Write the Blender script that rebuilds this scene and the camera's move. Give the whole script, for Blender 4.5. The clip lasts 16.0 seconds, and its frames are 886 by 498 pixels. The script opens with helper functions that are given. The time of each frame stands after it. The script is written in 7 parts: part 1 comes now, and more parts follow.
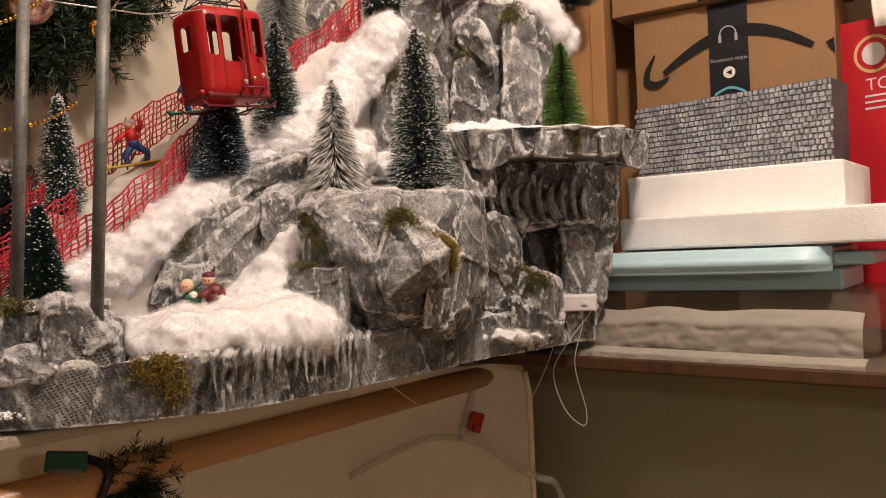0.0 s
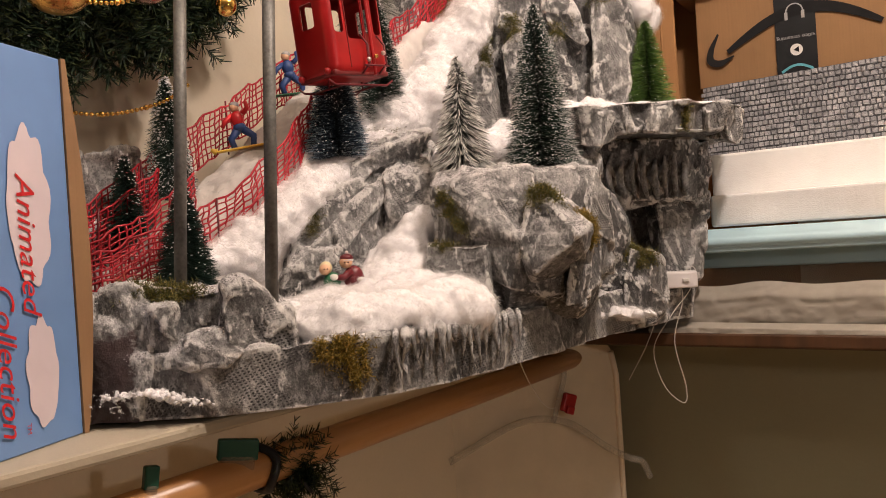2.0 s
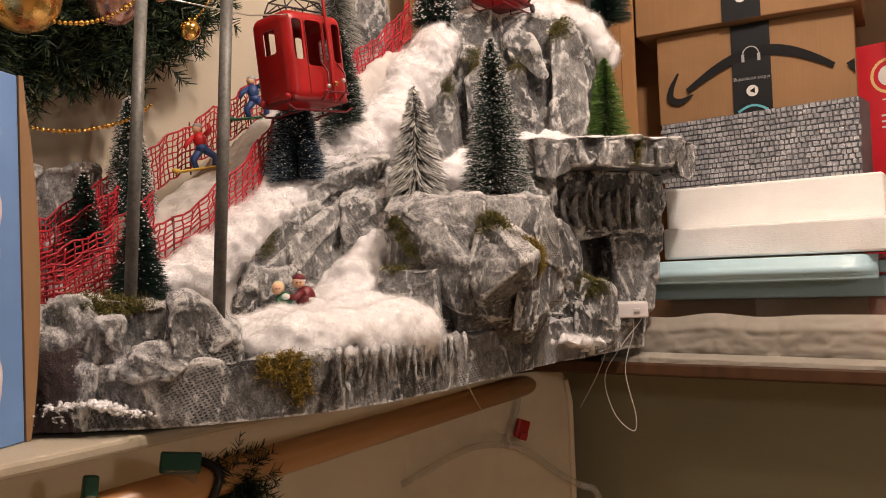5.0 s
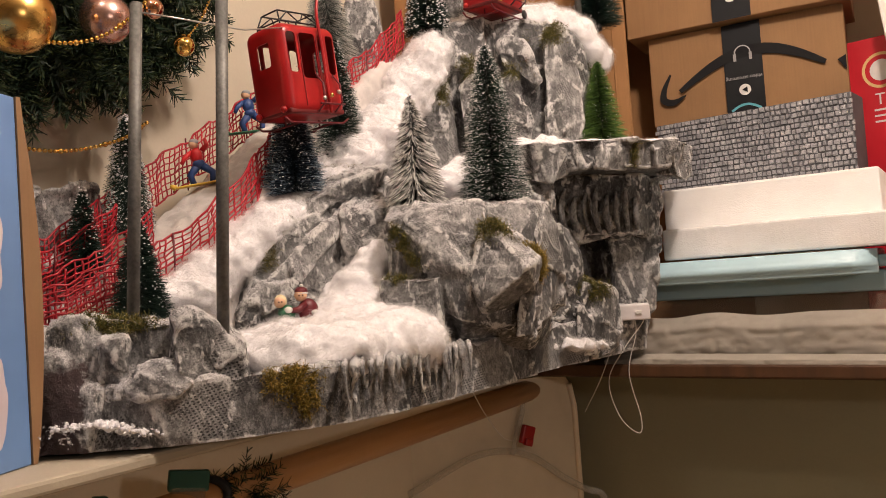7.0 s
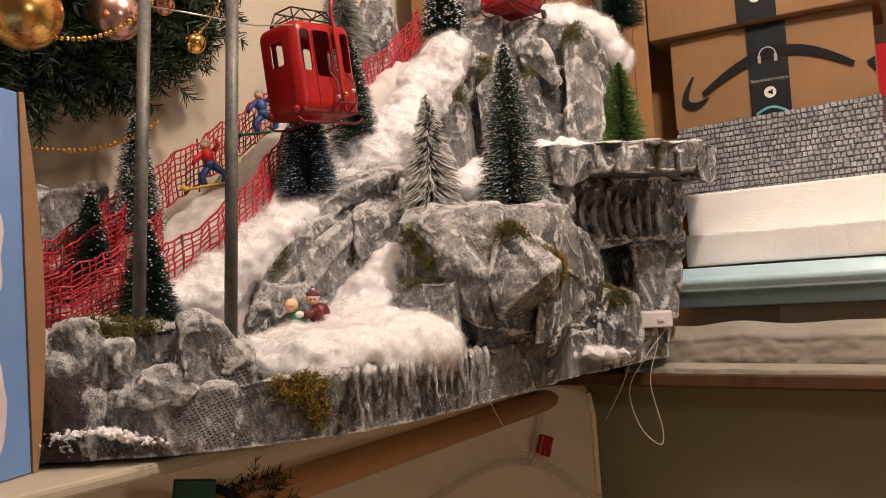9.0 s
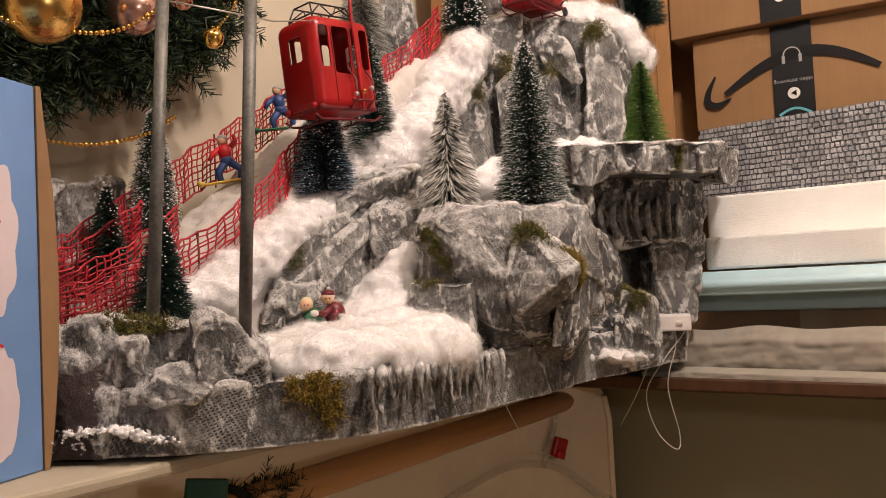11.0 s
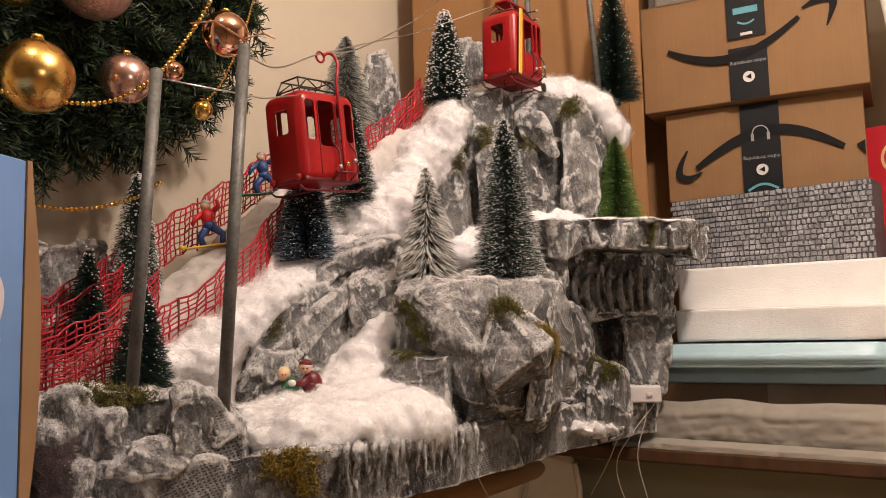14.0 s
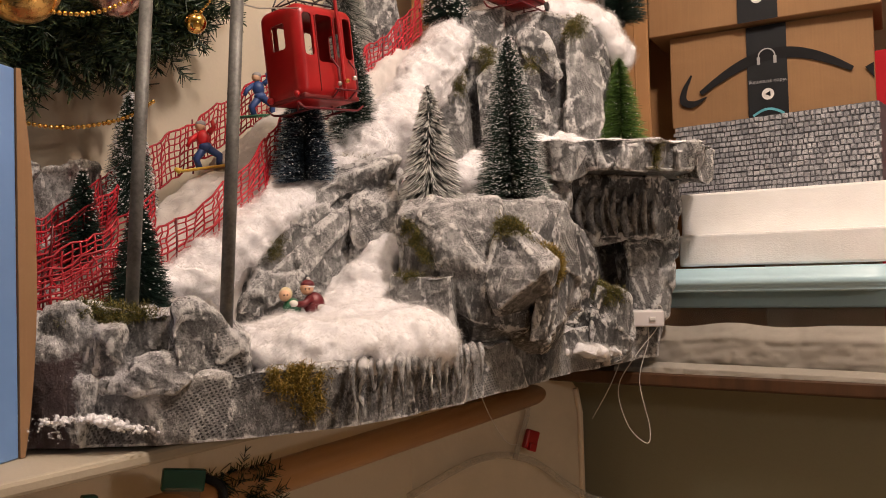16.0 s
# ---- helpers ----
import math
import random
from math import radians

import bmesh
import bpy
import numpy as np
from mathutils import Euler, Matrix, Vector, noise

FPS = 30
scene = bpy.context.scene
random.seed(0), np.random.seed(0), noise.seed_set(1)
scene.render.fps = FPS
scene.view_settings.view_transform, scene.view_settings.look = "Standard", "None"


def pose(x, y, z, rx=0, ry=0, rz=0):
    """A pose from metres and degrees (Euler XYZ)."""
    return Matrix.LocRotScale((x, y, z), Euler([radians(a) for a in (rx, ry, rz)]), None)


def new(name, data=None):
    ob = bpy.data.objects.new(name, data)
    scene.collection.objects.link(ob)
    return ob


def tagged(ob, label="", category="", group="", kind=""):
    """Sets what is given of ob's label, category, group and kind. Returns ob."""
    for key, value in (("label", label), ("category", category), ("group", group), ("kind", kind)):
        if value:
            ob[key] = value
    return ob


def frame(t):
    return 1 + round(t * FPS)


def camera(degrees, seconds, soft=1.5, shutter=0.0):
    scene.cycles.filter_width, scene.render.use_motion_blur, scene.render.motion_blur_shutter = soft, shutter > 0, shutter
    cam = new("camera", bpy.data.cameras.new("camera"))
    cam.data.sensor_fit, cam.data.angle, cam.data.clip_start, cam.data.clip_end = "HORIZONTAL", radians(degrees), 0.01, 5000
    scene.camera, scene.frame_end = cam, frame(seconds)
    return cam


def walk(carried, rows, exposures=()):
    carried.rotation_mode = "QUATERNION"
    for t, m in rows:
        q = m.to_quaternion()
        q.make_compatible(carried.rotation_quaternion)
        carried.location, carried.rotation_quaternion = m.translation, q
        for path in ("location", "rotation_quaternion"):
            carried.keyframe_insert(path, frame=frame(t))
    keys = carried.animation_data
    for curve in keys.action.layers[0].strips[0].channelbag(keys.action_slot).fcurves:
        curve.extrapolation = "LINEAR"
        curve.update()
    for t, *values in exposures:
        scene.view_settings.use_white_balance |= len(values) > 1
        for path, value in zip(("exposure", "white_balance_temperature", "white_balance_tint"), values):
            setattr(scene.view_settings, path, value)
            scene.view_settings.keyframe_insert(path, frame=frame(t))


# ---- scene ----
cam = camera(56.1, 16.0, soft=0.95)
METRES, EYE, TILT, LEAN, TURN = 0.55, 1.2, 0.3, 2.3, 0.0
ROWS = [
    (0.0, 0.0, 0.0, 0.0, 0.0, 0.0, 0.0),
    (0.5, -0.1415, 0.0215, 0.0015, -1.58, -0.24, 0.57),
    (1.0, -0.285, 0.0684, -0.009, -3.02, -0.71, 0.58),
    (1.5, -0.3642, 0.0691, -0.042, -2.92, -0.72, 1.6),
    (2.0, -0.4064, 0.0365, -0.0351, -2.47, -0.39, 1.41),
    (2.5, -0.387, 0.0278, -0.0385, -2.65, 0.13, 1.46),
    (3.0, -0.3845, 0.0309, -0.0348, -2.97, 0.85, 1.01),
    (3.5, -0.3725, 0.0289, -0.0323, -3.39, 1.55, 0.57),
    (4.0, -0.3661, -0.0065, -0.035, -3.49, 1.62, 0.23),
    (4.5, -0.3414, -0.0164, -0.0481, -3.87, 1.6, -0.37),
    (7.0, -0.3571, -0.0133, -0.0467, -4.18, 2.13, 1.66),
    (7.5, -0.352, 0.0291, -0.0696, -4.32, 3.14, 1.3),
    (8.0, -0.3632, 0.0338, -0.0665, -3.83, 3.0, 0.89),
    (8.5, -0.3534, 0.0408, -0.0568, -3.23, 2.78, 1.23),
    (11.0, -0.356, 0.0716, -0.0411, -2.07, 2.36, 0.43),
    (11.5, -0.3522, 0.0453, 0.0121, -2.49, 5.72, -0.84),
    (12.0, -0.3541, 0.0245, 0.0249, -3.77, 9.66, -2.1),
    (12.5, -0.3466, 0.0342, 0.0158, -4.69, 10.19, -2.13),
    (13.0, -0.3343, 0.0326, 0.0137, -5.16, 8.97, -1.78),
    (13.5, -0.3663, 0.0211, 0.0166, -4.83, 7.45, -1.49),
    (14.0, -0.3675, 0.025, 0.0155, -3.94, 5.64, -1.0),
    (14.5, -0.347, 0.0383, 0.0098, -3.69, 3.69, -0.14),
    (15.0, -0.3472, 0.0702, -0.0273, -4.0, 2.08, 0.21),
    (15.5, -0.3652, 0.0796, -0.031, -4.24, 1.44, 0.06),
    (16.0, -0.3869, 0.0708, -0.0322, -4.38, 1.6, -0.75),
]
walk(cam, [(t, pose(0, 0, EYE, TILT, LEAN, TURN) @ pose(METRES * x, METRES * y, METRES * z, 90 + pitch, roll, yaw)) for t, x, y, z, yaw, pitch, roll in ROWS],
     ((0.0, 0.0), (10.8, -0.02), (11.5, 0.06), (12.2, -0.05), (13.0, -0.10), (16.0, -0.10)))

# ---- world, lamp, exposure ----
world = bpy.data.worlds.new("World")
world.use_nodes = True
scene.world = world
world.node_tree.nodes["Background"].inputs[0].default_value = (1.0, 0.8, 0.58, 1)
world.node_tree.nodes["Background"].inputs[1].default_value = 0.012

# the third is a low fill light, added to brighten the lower walls
LAMPS = [(Vector((0.32, 0.50, 2.5)), 58.0), (Vector((-0.55, 0.45, 2.5)), 6.0), (Vector((1.00, -0.90, 1.60)), 15.0)]


# ---- materials ----
class Mat:
    """A node material; call n() to add nodes, link() to join them."""

    def __init__(self, name, rough=0.6, metal=0.0):
        self.m = bpy.data.materials.new(name)
        self.m.use_nodes = True
        self.t = self.m.node_tree
        self.b = self.t.nodes["Principled BSDF"]
        self.b.inputs["Roughness"].default_value = rough
        self.b.inputs["Metallic"].default_value = metal

    def n(self, kind, **kw):
        node = self.t.nodes.new("ShaderNode" + kind)
        for key, value in kw.items():
            if key in node.inputs:
                node.inputs[key].default_value = value
        return node

    def link(self, a, b):
        self.t.links.new(a, b)

    def coord(self, out="Object"):
        return self.n("TexCoord").outputs[out]

    def noise(self, scale, detail=4.0, rough=0.55, out="Object", vec=None):
        node = self.n("TexNoise", Scale=scale, Detail=detail, Roughness=rough)
        self.link(vec or self.coord(out), node.inputs["Vector"])
        return node.outputs["Fac"]

    def ramp(self, fac, stops):
        node = self.n("ValToRGB")
        el = node.color_ramp.elements
        while len(el) < len(stops):
            el.new(0.5)
        for e, (pos, col) in zip(el, stops):
            e.position = pos
            e.color = (*col, 1) if len(col) == 3 else col
        self.link(fac, node.inputs[0])
        return node.outputs["Color"]

    def mix(self, fac, a, b):
        node = self.n("Mix")
        node.data_type = "RGBA"
        for sock, val in ((node.inputs[0], fac), (node.inputs[6], a), (node.inputs[7], b)):
            if isinstance(val, (int, float)):
                sock.default_value = val
            elif isinstance(val, tuple):
                sock.default_value = (*val, 1) if len(val) == 3 else val
            else:
                self.link(val, sock)
        return node.outputs[2]

    def math(self, op, a, b=0.0):
        node = self.n("Math")
        node.operation = op
        for sock, val in zip(node.inputs, (a, b)):
            if isinstance(val, (int, float)):
                sock.default_value = val
            else:
                self.link(val, sock)
        return node.outputs[0]

    def color(self, c):
        if isinstance(c, tuple):
            self.b.inputs["Base Color"].default_value = (*c, 1)
        else:
            self.link(c, self.b.inputs["Base Color"])
        return self

    def bump(self, height, strength=0.3, distance=0.002):
        node = self.n("Bump", Strength=strength, Distance=distance)
        self.link(height, node.inputs["Height"])
        if self.b.inputs["Normal"].links:
            self.link(self.b.inputs["Normal"].links[0].from_socket, node.inputs["Normal"])
        self.link(node.outputs[0], self.b.inputs["Normal"])
        return self

    def roughness(self, fac, lo, hi):
        node = self.n("MapRange")
        node.inputs[3].default_value, node.inputs[4].default_value = lo, hi
        self.link(fac, node.inputs[0])
        self.link(node.outputs[0], self.b.inputs["Roughness"])
        return self


def simple(name, col, rough=0.5, metal=0.0, vary=0.12, scale=40, bump=0.1, dist=0.0006):
    """A plain surface with mottling at two scales and a fine relief."""
    m = Mat(name, rough, metal)
    lo = tuple(c * (1 - vary) for c in col)
    hi = tuple(min(1, c * (1 + vary)) for c in col)
    n1 = m.noise(scale, 5)
    n2 = m.noise(scale * 0.15, 2)
    both = m.math("ADD", m.math("MULTIPLY", n1, 0.5), m.math("MULTIPLY", n2, 0.5))
    m.color(m.ramp(both, [(0.35, lo), (0.65, hi)]))
    m.roughness(n1, max(0.02, rough - 0.08), min(1, rough + 0.08))
    m.bump(n1, bump, dist)
    return m.m


def rock_material():
    m = Mat("painted_plaster_cloth", 0.62)
    geo = m.n("NewGeometry")
    co = m.coord()
    big = m.noise(11, 4, 0.6)
    mp = m.n("Mapping")
    mp.inputs["Rotation"].default_value = (0.3, 0.5, 0.2)
    mp.inputs["Scale"].default_value = (1.0, 1.0, 0.5)
    m.link(co, mp.inputs[0])
    stroke = m.noise(150, 7, 0.78, vec=mp.outputs[0])
    mid = m.noise(38, 6, 0.65)
    fine = m.noise(420, 4, 0.65)
    # woven bandage: two sets of threads
    wv = []
    for axis, pitch in (((1.0, 0.25, 0.55), 1250.0), ((-0.45, 0.35, 1.0), 1900.0)):
        dot = m.n("VectorMath")
        dot.operation = "DOT_PRODUCT"
        m.link(co, dot.inputs[0])
        dot.inputs[1].default_value = axis
        wob = m.math("MULTIPLY", m.noise(24, 2), 13.0)
        wv.append(m.math("SINE", m.math("ADD", m.math("MULTIPLY", dot.outputs["Value"], pitch), wob)))
    holes = m.math("MULTIPLY", m.math("ADD", wv[0], 1.0), m.math("ADD", wv[1], 1.0))
    patch = m.ramp(m.noise(15, 3, 0.55), [(0.53, (0, 0, 0)), (0.60, (1, 1, 1))])
    pit = m.math("MULTIPLY", m.ramp(m.math("MULTIPLY", holes, 0.25), [(0.34, (0, 0, 0)), (0.50, (1, 1, 1))]), patch)
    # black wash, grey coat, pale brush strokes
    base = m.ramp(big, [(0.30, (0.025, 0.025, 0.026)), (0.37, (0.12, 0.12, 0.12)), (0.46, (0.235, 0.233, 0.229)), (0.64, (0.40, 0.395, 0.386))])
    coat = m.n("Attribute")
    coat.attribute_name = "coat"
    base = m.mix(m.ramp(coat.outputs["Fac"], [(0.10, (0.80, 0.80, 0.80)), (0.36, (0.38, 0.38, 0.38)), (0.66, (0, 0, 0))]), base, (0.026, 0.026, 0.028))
    brush = m.ramp(stroke, [(0.51, (0, 0, 0)), (0.54, (1, 1, 1))])
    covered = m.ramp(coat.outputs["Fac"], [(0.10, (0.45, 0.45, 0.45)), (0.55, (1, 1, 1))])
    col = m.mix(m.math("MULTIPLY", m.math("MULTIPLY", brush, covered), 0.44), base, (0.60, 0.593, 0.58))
    wash = m.ramp(mid, [(0.39, (1, 1, 1)), (0.43, (0, 0, 0))])
    col = m.mix(m.math("MULTIPLY", wash, 0.40), col, (0.014, 0.014, 0.015))
    dab = m.ramp(m.noise(120, 6, 0.75), [(0.43, (1, 1, 1)), (0.445, (0, 0, 0))])
    col = m.mix(m.math("MULTIPLY", dab, 0.40), col, (0.014, 0.014, 0.015))
    prick = m.ramp(m.noise(330, 3, 0.6), [(0.41, (1, 1, 1)), (0.435, (0, 0, 0))])
    col = m.mix(m.math("MULTIPLY", prick, 0.45), col, (0.014, 0.014, 0.015))
    col = m.mix(m.math("MULTIPLY", pit, 0.88), col, (0.016, 0.016, 0.017))
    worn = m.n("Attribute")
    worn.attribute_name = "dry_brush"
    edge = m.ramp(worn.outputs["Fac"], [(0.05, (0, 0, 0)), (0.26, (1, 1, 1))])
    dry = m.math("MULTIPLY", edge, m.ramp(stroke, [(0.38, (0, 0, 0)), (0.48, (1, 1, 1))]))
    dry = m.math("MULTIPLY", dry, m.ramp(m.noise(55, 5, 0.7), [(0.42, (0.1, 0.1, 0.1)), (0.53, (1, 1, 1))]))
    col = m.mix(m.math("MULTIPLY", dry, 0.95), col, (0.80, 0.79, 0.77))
    speck = m.ramp(fine, [(0.60, (0, 0, 0)), (0.68, (1, 1, 1))])
    col = m.mix(m.math("MULTIPLY", speck, 0.28), col, (0.55, 0.54, 0.52))
    # flock scattered on level places
    sep = m.n("SeparateXYZ")
    m.link(geo.outputs["Normal"], sep.inputs[0])
    up = m.ramp(sep.outputs["Z"], [(0.30, (0, 0, 0)), (0.80, (1, 1, 1))])
    spk = m.ramp(m.math("ADD", m.math("MULTIPLY", m.noise(520, 3, 0.7), 0.6), m.math("MULTIPLY", m.noise(45, 4, 0.65), 0.4)), [(0.46, (0, 0, 0)), (0.53, (1, 1, 1))])
    col = m.mix(m.math("MULTIPLY", up, m.math("ADD", m.math("MULTIPLY", spk, 0.85), 0.06)), col, (0.86, 0.84, 0.84))
    # bare maroon paint at the near end
    place = m.n("SeparateXYZ")
    m.link(co, place.inputs[0])
    ragged = m.math("MULTIPLY", m.math("SUBTRACT", m.noise(40, 5, 0.7), 0.5), 0.05)
    side = m.ramp(m.math("ADD", m.math("MULTIPLY", m.math("ADD", place.outputs["X"], ragged), 20.0), 10.5), [(0.57, (1, 1, 1)), (0.65, (0, 0, 0))])
    low = m.ramp(m.math("ADD", m.math("MULTIPLY", m.math("ADD", place.outputs["Z"], ragged), 20.0), -22.0), [(0.44, (1, 1, 1)), (0.56, (0, 0, 0))])
    col = m.mix(m.math("MULTIPLY", m.math("MULTIPLY", side, low), 0.94), col, m.ramp(mid, [(0.35, (0.026, 0.011, 0.011)), (0.65, (0.055, 0.025, 0.025))]))
    m.color(col)
    m.roughness(stroke, 0.34, 0.72)
    m.bump(m.math("MULTIPLY", pit, -1.0), 0.8, 0.0018)
    m.bump(m.math("MULTIPLY", prick, -1.0), 0.5, 0.001)
    m.bump(mid, 0.45, 0.006)
    m.bump(stroke, 0.95, 0.0042)
    m.bump(fine, 0.7, 0.002)
    return m.m


def snow_material():
    m = Mat("cotton_snow", 0.95)
    m.color(m.ramp(m.noise(60, 4), [(0.3, (0.91, 0.895, 0.91)), (0.7, (0.95, 0.94, 0.955))]))
    m.b.inputs["Subsurface Weight"].default_value = 0.15
    m.b.inputs["Subsurface Radius"].default_value = (0.006, 0.006, 0.006)
    m.b.inputs["Subsurface Scale"].default_value = 1.0
    m.b.inputs["Sheen Weight"].default_value = 0.25
    m.b.inputs["Specular IOR Level"].default_value = 0.1
    m.bump(m.noise(110, 6, 0.72), 0.22, 0.005)
    m.bump(m.noise(900, 3, 0.7), 0.4, 0.001)
    return m.m


def fibre_material():
    """Loose cotton fibres: bright and see-through."""
    m = Mat("cotton_fibre", 0.9)
    m.color((0.95, 0.925, 0.925))
    m.b.inputs["Specular IOR Level"].default_value = 0.05
    m.b.inputs["Alpha"].default_value = 0.42
    tr = m.n("BsdfTranslucent")
    tr.inputs["Color"].default_value = (0.95, 0.94, 0.93, 1)
    mx = m.n("MixShader")
    mx.inputs[0].default_value = 0.5
    out = m.t.nodes["Material Output"]
    m.link(m.b.outputs[0], mx.inputs[1])
    m.link(tr.outputs[0], mx.inputs[2])
    m.link(mx.outputs[0], out.inputs["Surface"])
    return m.m


def bristle_material(name, body, tip, at, spread=0.25):
    """Bristles: body colour near the wire, frosted tips; the UV's v runs along the bristle and u is random per bristle."""
    m = Mat(name, 0.55)
    sep = m.n("SeparateXYZ")
    m.link(m.coord("UV"), sep.inputs[0])
    v = m.math("ADD", sep.outputs["Y"], m.math("MULTIPLY", m.math("SUBTRACT", sep.outputs["X"], 0.5), spread * 2))
    frost = m.ramp(v, [(at - 0.06, (0, 0, 0)), (at + 0.06, (1, 1, 1))])
    dark = tuple(c * 0.6 for c in body)
    body_c = m.mix(sep.outputs["X"], body, dark)
    m.color(m.mix(frost, body_c, tip))
    m.roughness(v, 0.45, 0.7)
    return m.m


def wall_material(name, col):
    m = Mat(name, 0.7)
    n1, n2 = m.noise(3.0, 4), m.noise(220, 5)
    m.color(m.ramp(m.math("ADD", m.math("MULTIPLY", n1, 0.7), m.math("MULTIPLY", n2, 0.3)),
                   [(0.3, tuple(c * 0.94 for c in col)), (0.7, tuple(min(1, c * 1.05) for c in col))]))
    m.bump(n2, 0.25, 0.0008)
    m.bump(m.noise(35, 4), 0.12, 0.002)
    return m.m


def wood_material(name, light, dark, scale=1.0, rough=0.4):
    m = Mat(name, rough)
    mp = m.n("Mapping")
    mp.inputs["Scale"].default_value = (60 * scale, 60 * scale, 3.5 * scale)
    m.link(m.coord(), mp.inputs[0])
    g = m.noise(1.0, 5, 0.6, vec=mp.outputs[0])
    mp2 = m.n("Mapping")
    mp2.inputs["Scale"].default_value = (300 * scale, 300 * scale, 9 * scale)
    m.link(m.coord(), mp2.inputs[0])
    f = m.noise(1.0, 4, 0.6, vec=mp2.outputs[0])
    m.color(m.mix(m.math("MULTIPLY", f, 0.5), m.ramp(g, [(0.35, dark), (0.62, light)]), dark))
    m.roughness(g, rough - 0.08, rough + 0.12)
    m.bump(f, 0.15, 0.0006)
    return m.m


def cardboard_material(name, col):
    m = Mat(name, 0.78)
    mp = m.n("Mapping")
    mp.inputs["Scale"].default_value = (260, 260, 6)
    m.link(m.coord(), mp.inputs[0])
    flute = m.noise(1.0, 3, vec=mp.outputs[0])
    n1 = m.noise(6, 5)
    n2 = m.noise(350, 4)
    f = m.math("ADD", m.math("MULTIPLY", n1, 0.6), m.math("ADD", m.math("MULTIPLY", flute, 0.25), m.math("MULTIPLY", n2, 0.15)))
    m.color(m.ramp(f, [(0.35, tuple(c * 0.86 for c in col)), (0.65, tuple(c * 1.1 for c in col))]))
    m.bump(flute, 0.15, 0.0008)
    m.bump(n1, 0.1, 0.004)
    return m.m


def foam_material(name, torn):
    m = Mat(name, 0.75)
    vo = m.n("TexVoronoi", Scale=420)
    m.link(m.coord(), vo.inputs["Vector"])
    m.color(m.ramp(m.noise(20, 4), [(0.3, (0.87, 0.86, 0.835)), (0.7, (0.93, 0.92, 0.90))]))
    m.b.inputs["Subsurface Weight"].default_value = 0.15
    m.b.inputs["Subsurface Radius"].default_value = (0.01, 0.009, 0.008)
    m.bump(vo.outputs["Distance"], 0.25, 0.0012)
    m.bump(m.noise(60, 4), 0.2, 0.003)
    if torn:
        mp = m.n("Mapping")
        mp.inputs["Scale"].default_value = (150, 150, 22)
        mp.inputs["Rotation"].default_value = (0, 0.18, 0)
        m.link(m.coord(), mp.inputs[0])
        m.bump(m.noise(1.0, 5, 0.65, vec=mp.outputs[0]), 0.35, 0.004)
    return m.m


def glassy(name, col, rough=0.12, alpha=0.35, ior=1.45):
    """Thin clear plastic: mostly see-through, with gloss."""
    m = Mat(name, rough)
    m.color(m.ramp(m.noise(18, 4), [(0.3, tuple(c * 0.9 for c in col)), (0.7, col)]))
    m.b.inputs["IOR"].default_value = ior
    m.b.inputs["Alpha"].default_value = alpha
    m.bump(m.noise(14, 4), 0.5, 0.01)
    return m.m


def glitter_material(name, col):
    """Glitter: each flake tilts its own way."""
    m = Mat(name, 0.28, 0.9)
    vo = m.n("TexVoronoi", Scale=900)
    m.link(m.coord(), vo.inputs["Vector"])
    geo = m.n("NewGeometry")
    off = m.n("VectorMath")
    off.operation = "MULTIPLY_ADD"
    m.link(vo.outputs["Color"], off.inputs[0])
    off.inputs[1].default_value = (1.3, 1.3, 1.3)
    off.inputs[2].default_value = (-0.65, -0.65, -0.65)
    add = m.n("VectorMath")
    add.operation = "ADD"
    m.link(geo.outputs["Normal"], add.inputs[0])
    m.link(off.outputs[0], add.inputs[1])
    unit = m.n("VectorMath")
    unit.operation = "NORMALIZE"
    m.link(add.outputs[0], unit.inputs[0])
    m.link(unit.outputs[0], m.b.inputs["Normal"])
    m.color(m.mix(0.15, col, vo.outputs["Color"]))
    return m.m



def stone_material():
    """Small printed stones, each of its own grey, scuffed pale."""
    m = Mat("grey_stone_print", 0.6)
    pick = m.math("FRACT", m.math("ADD", m.n("ObjectInfo").outputs["Random"], m.n("NewGeometry").outputs["Random Per Island"]))
    tone = m.ramp(pick, [(0.0, (0.21, 0.215, 0.225)), (0.5, (0.27, 0.275, 0.29)), (1.0, (0.36, 0.365, 0.38))])
    where = m.n("NewGeometry").outputs["Position"]
    scuff = m.ramp(m.noise(26, 5, 0.7, vec=where), [(0.46, (0, 0, 0)), (0.62, (1, 1, 1))])
    col = m.mix(m.math("MULTIPLY", scuff, 0.6), tone, (0.60, 0.60, 0.61))
    grit = m.noise(420, 4, 0.7, vec=where)
    col = m.mix(m.ramp(grit, [(0.36, (0.7, 0.7, 0.7)), (0.46, (0, 0, 0))]), col, (0.06, 0.06, 0.065))
    m.color(col)
    m.bump(grit, 0.5, 0.001)
    return m.m


ROCK = rock_material()
SNOW = snow_material()
FIBRE = fibre_material()
PACKED = simple("packed_piste_cloth", (0.66, 0.62, 0.585), 0.9, vary=0.10, scale=45, bump=0.4, dist=0.003)
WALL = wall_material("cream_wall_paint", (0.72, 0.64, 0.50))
# cream wall paint darkened to carry the shade below the ledge
WALL_LOW = wall_material("shaded_wall_paint", (0.31, 0.306, 0.210))
CEIL = wall_material("ceiling_paint", (0.62, 0.56, 0.46))
WALL_FAR = wall_material("tan_wall_paint", (0.30, 0.25, 0.18))
FLOOR = wood_material("floor_wood", (0.52, 0.38, 0.24), (0.38, 0.26, 0.15), 0.3)
RAIL = wood_material("varnished_rail_wood", (0.56, 0.30, 0.12), (0.42, 0.20, 0.07), 0.6, 0.32)
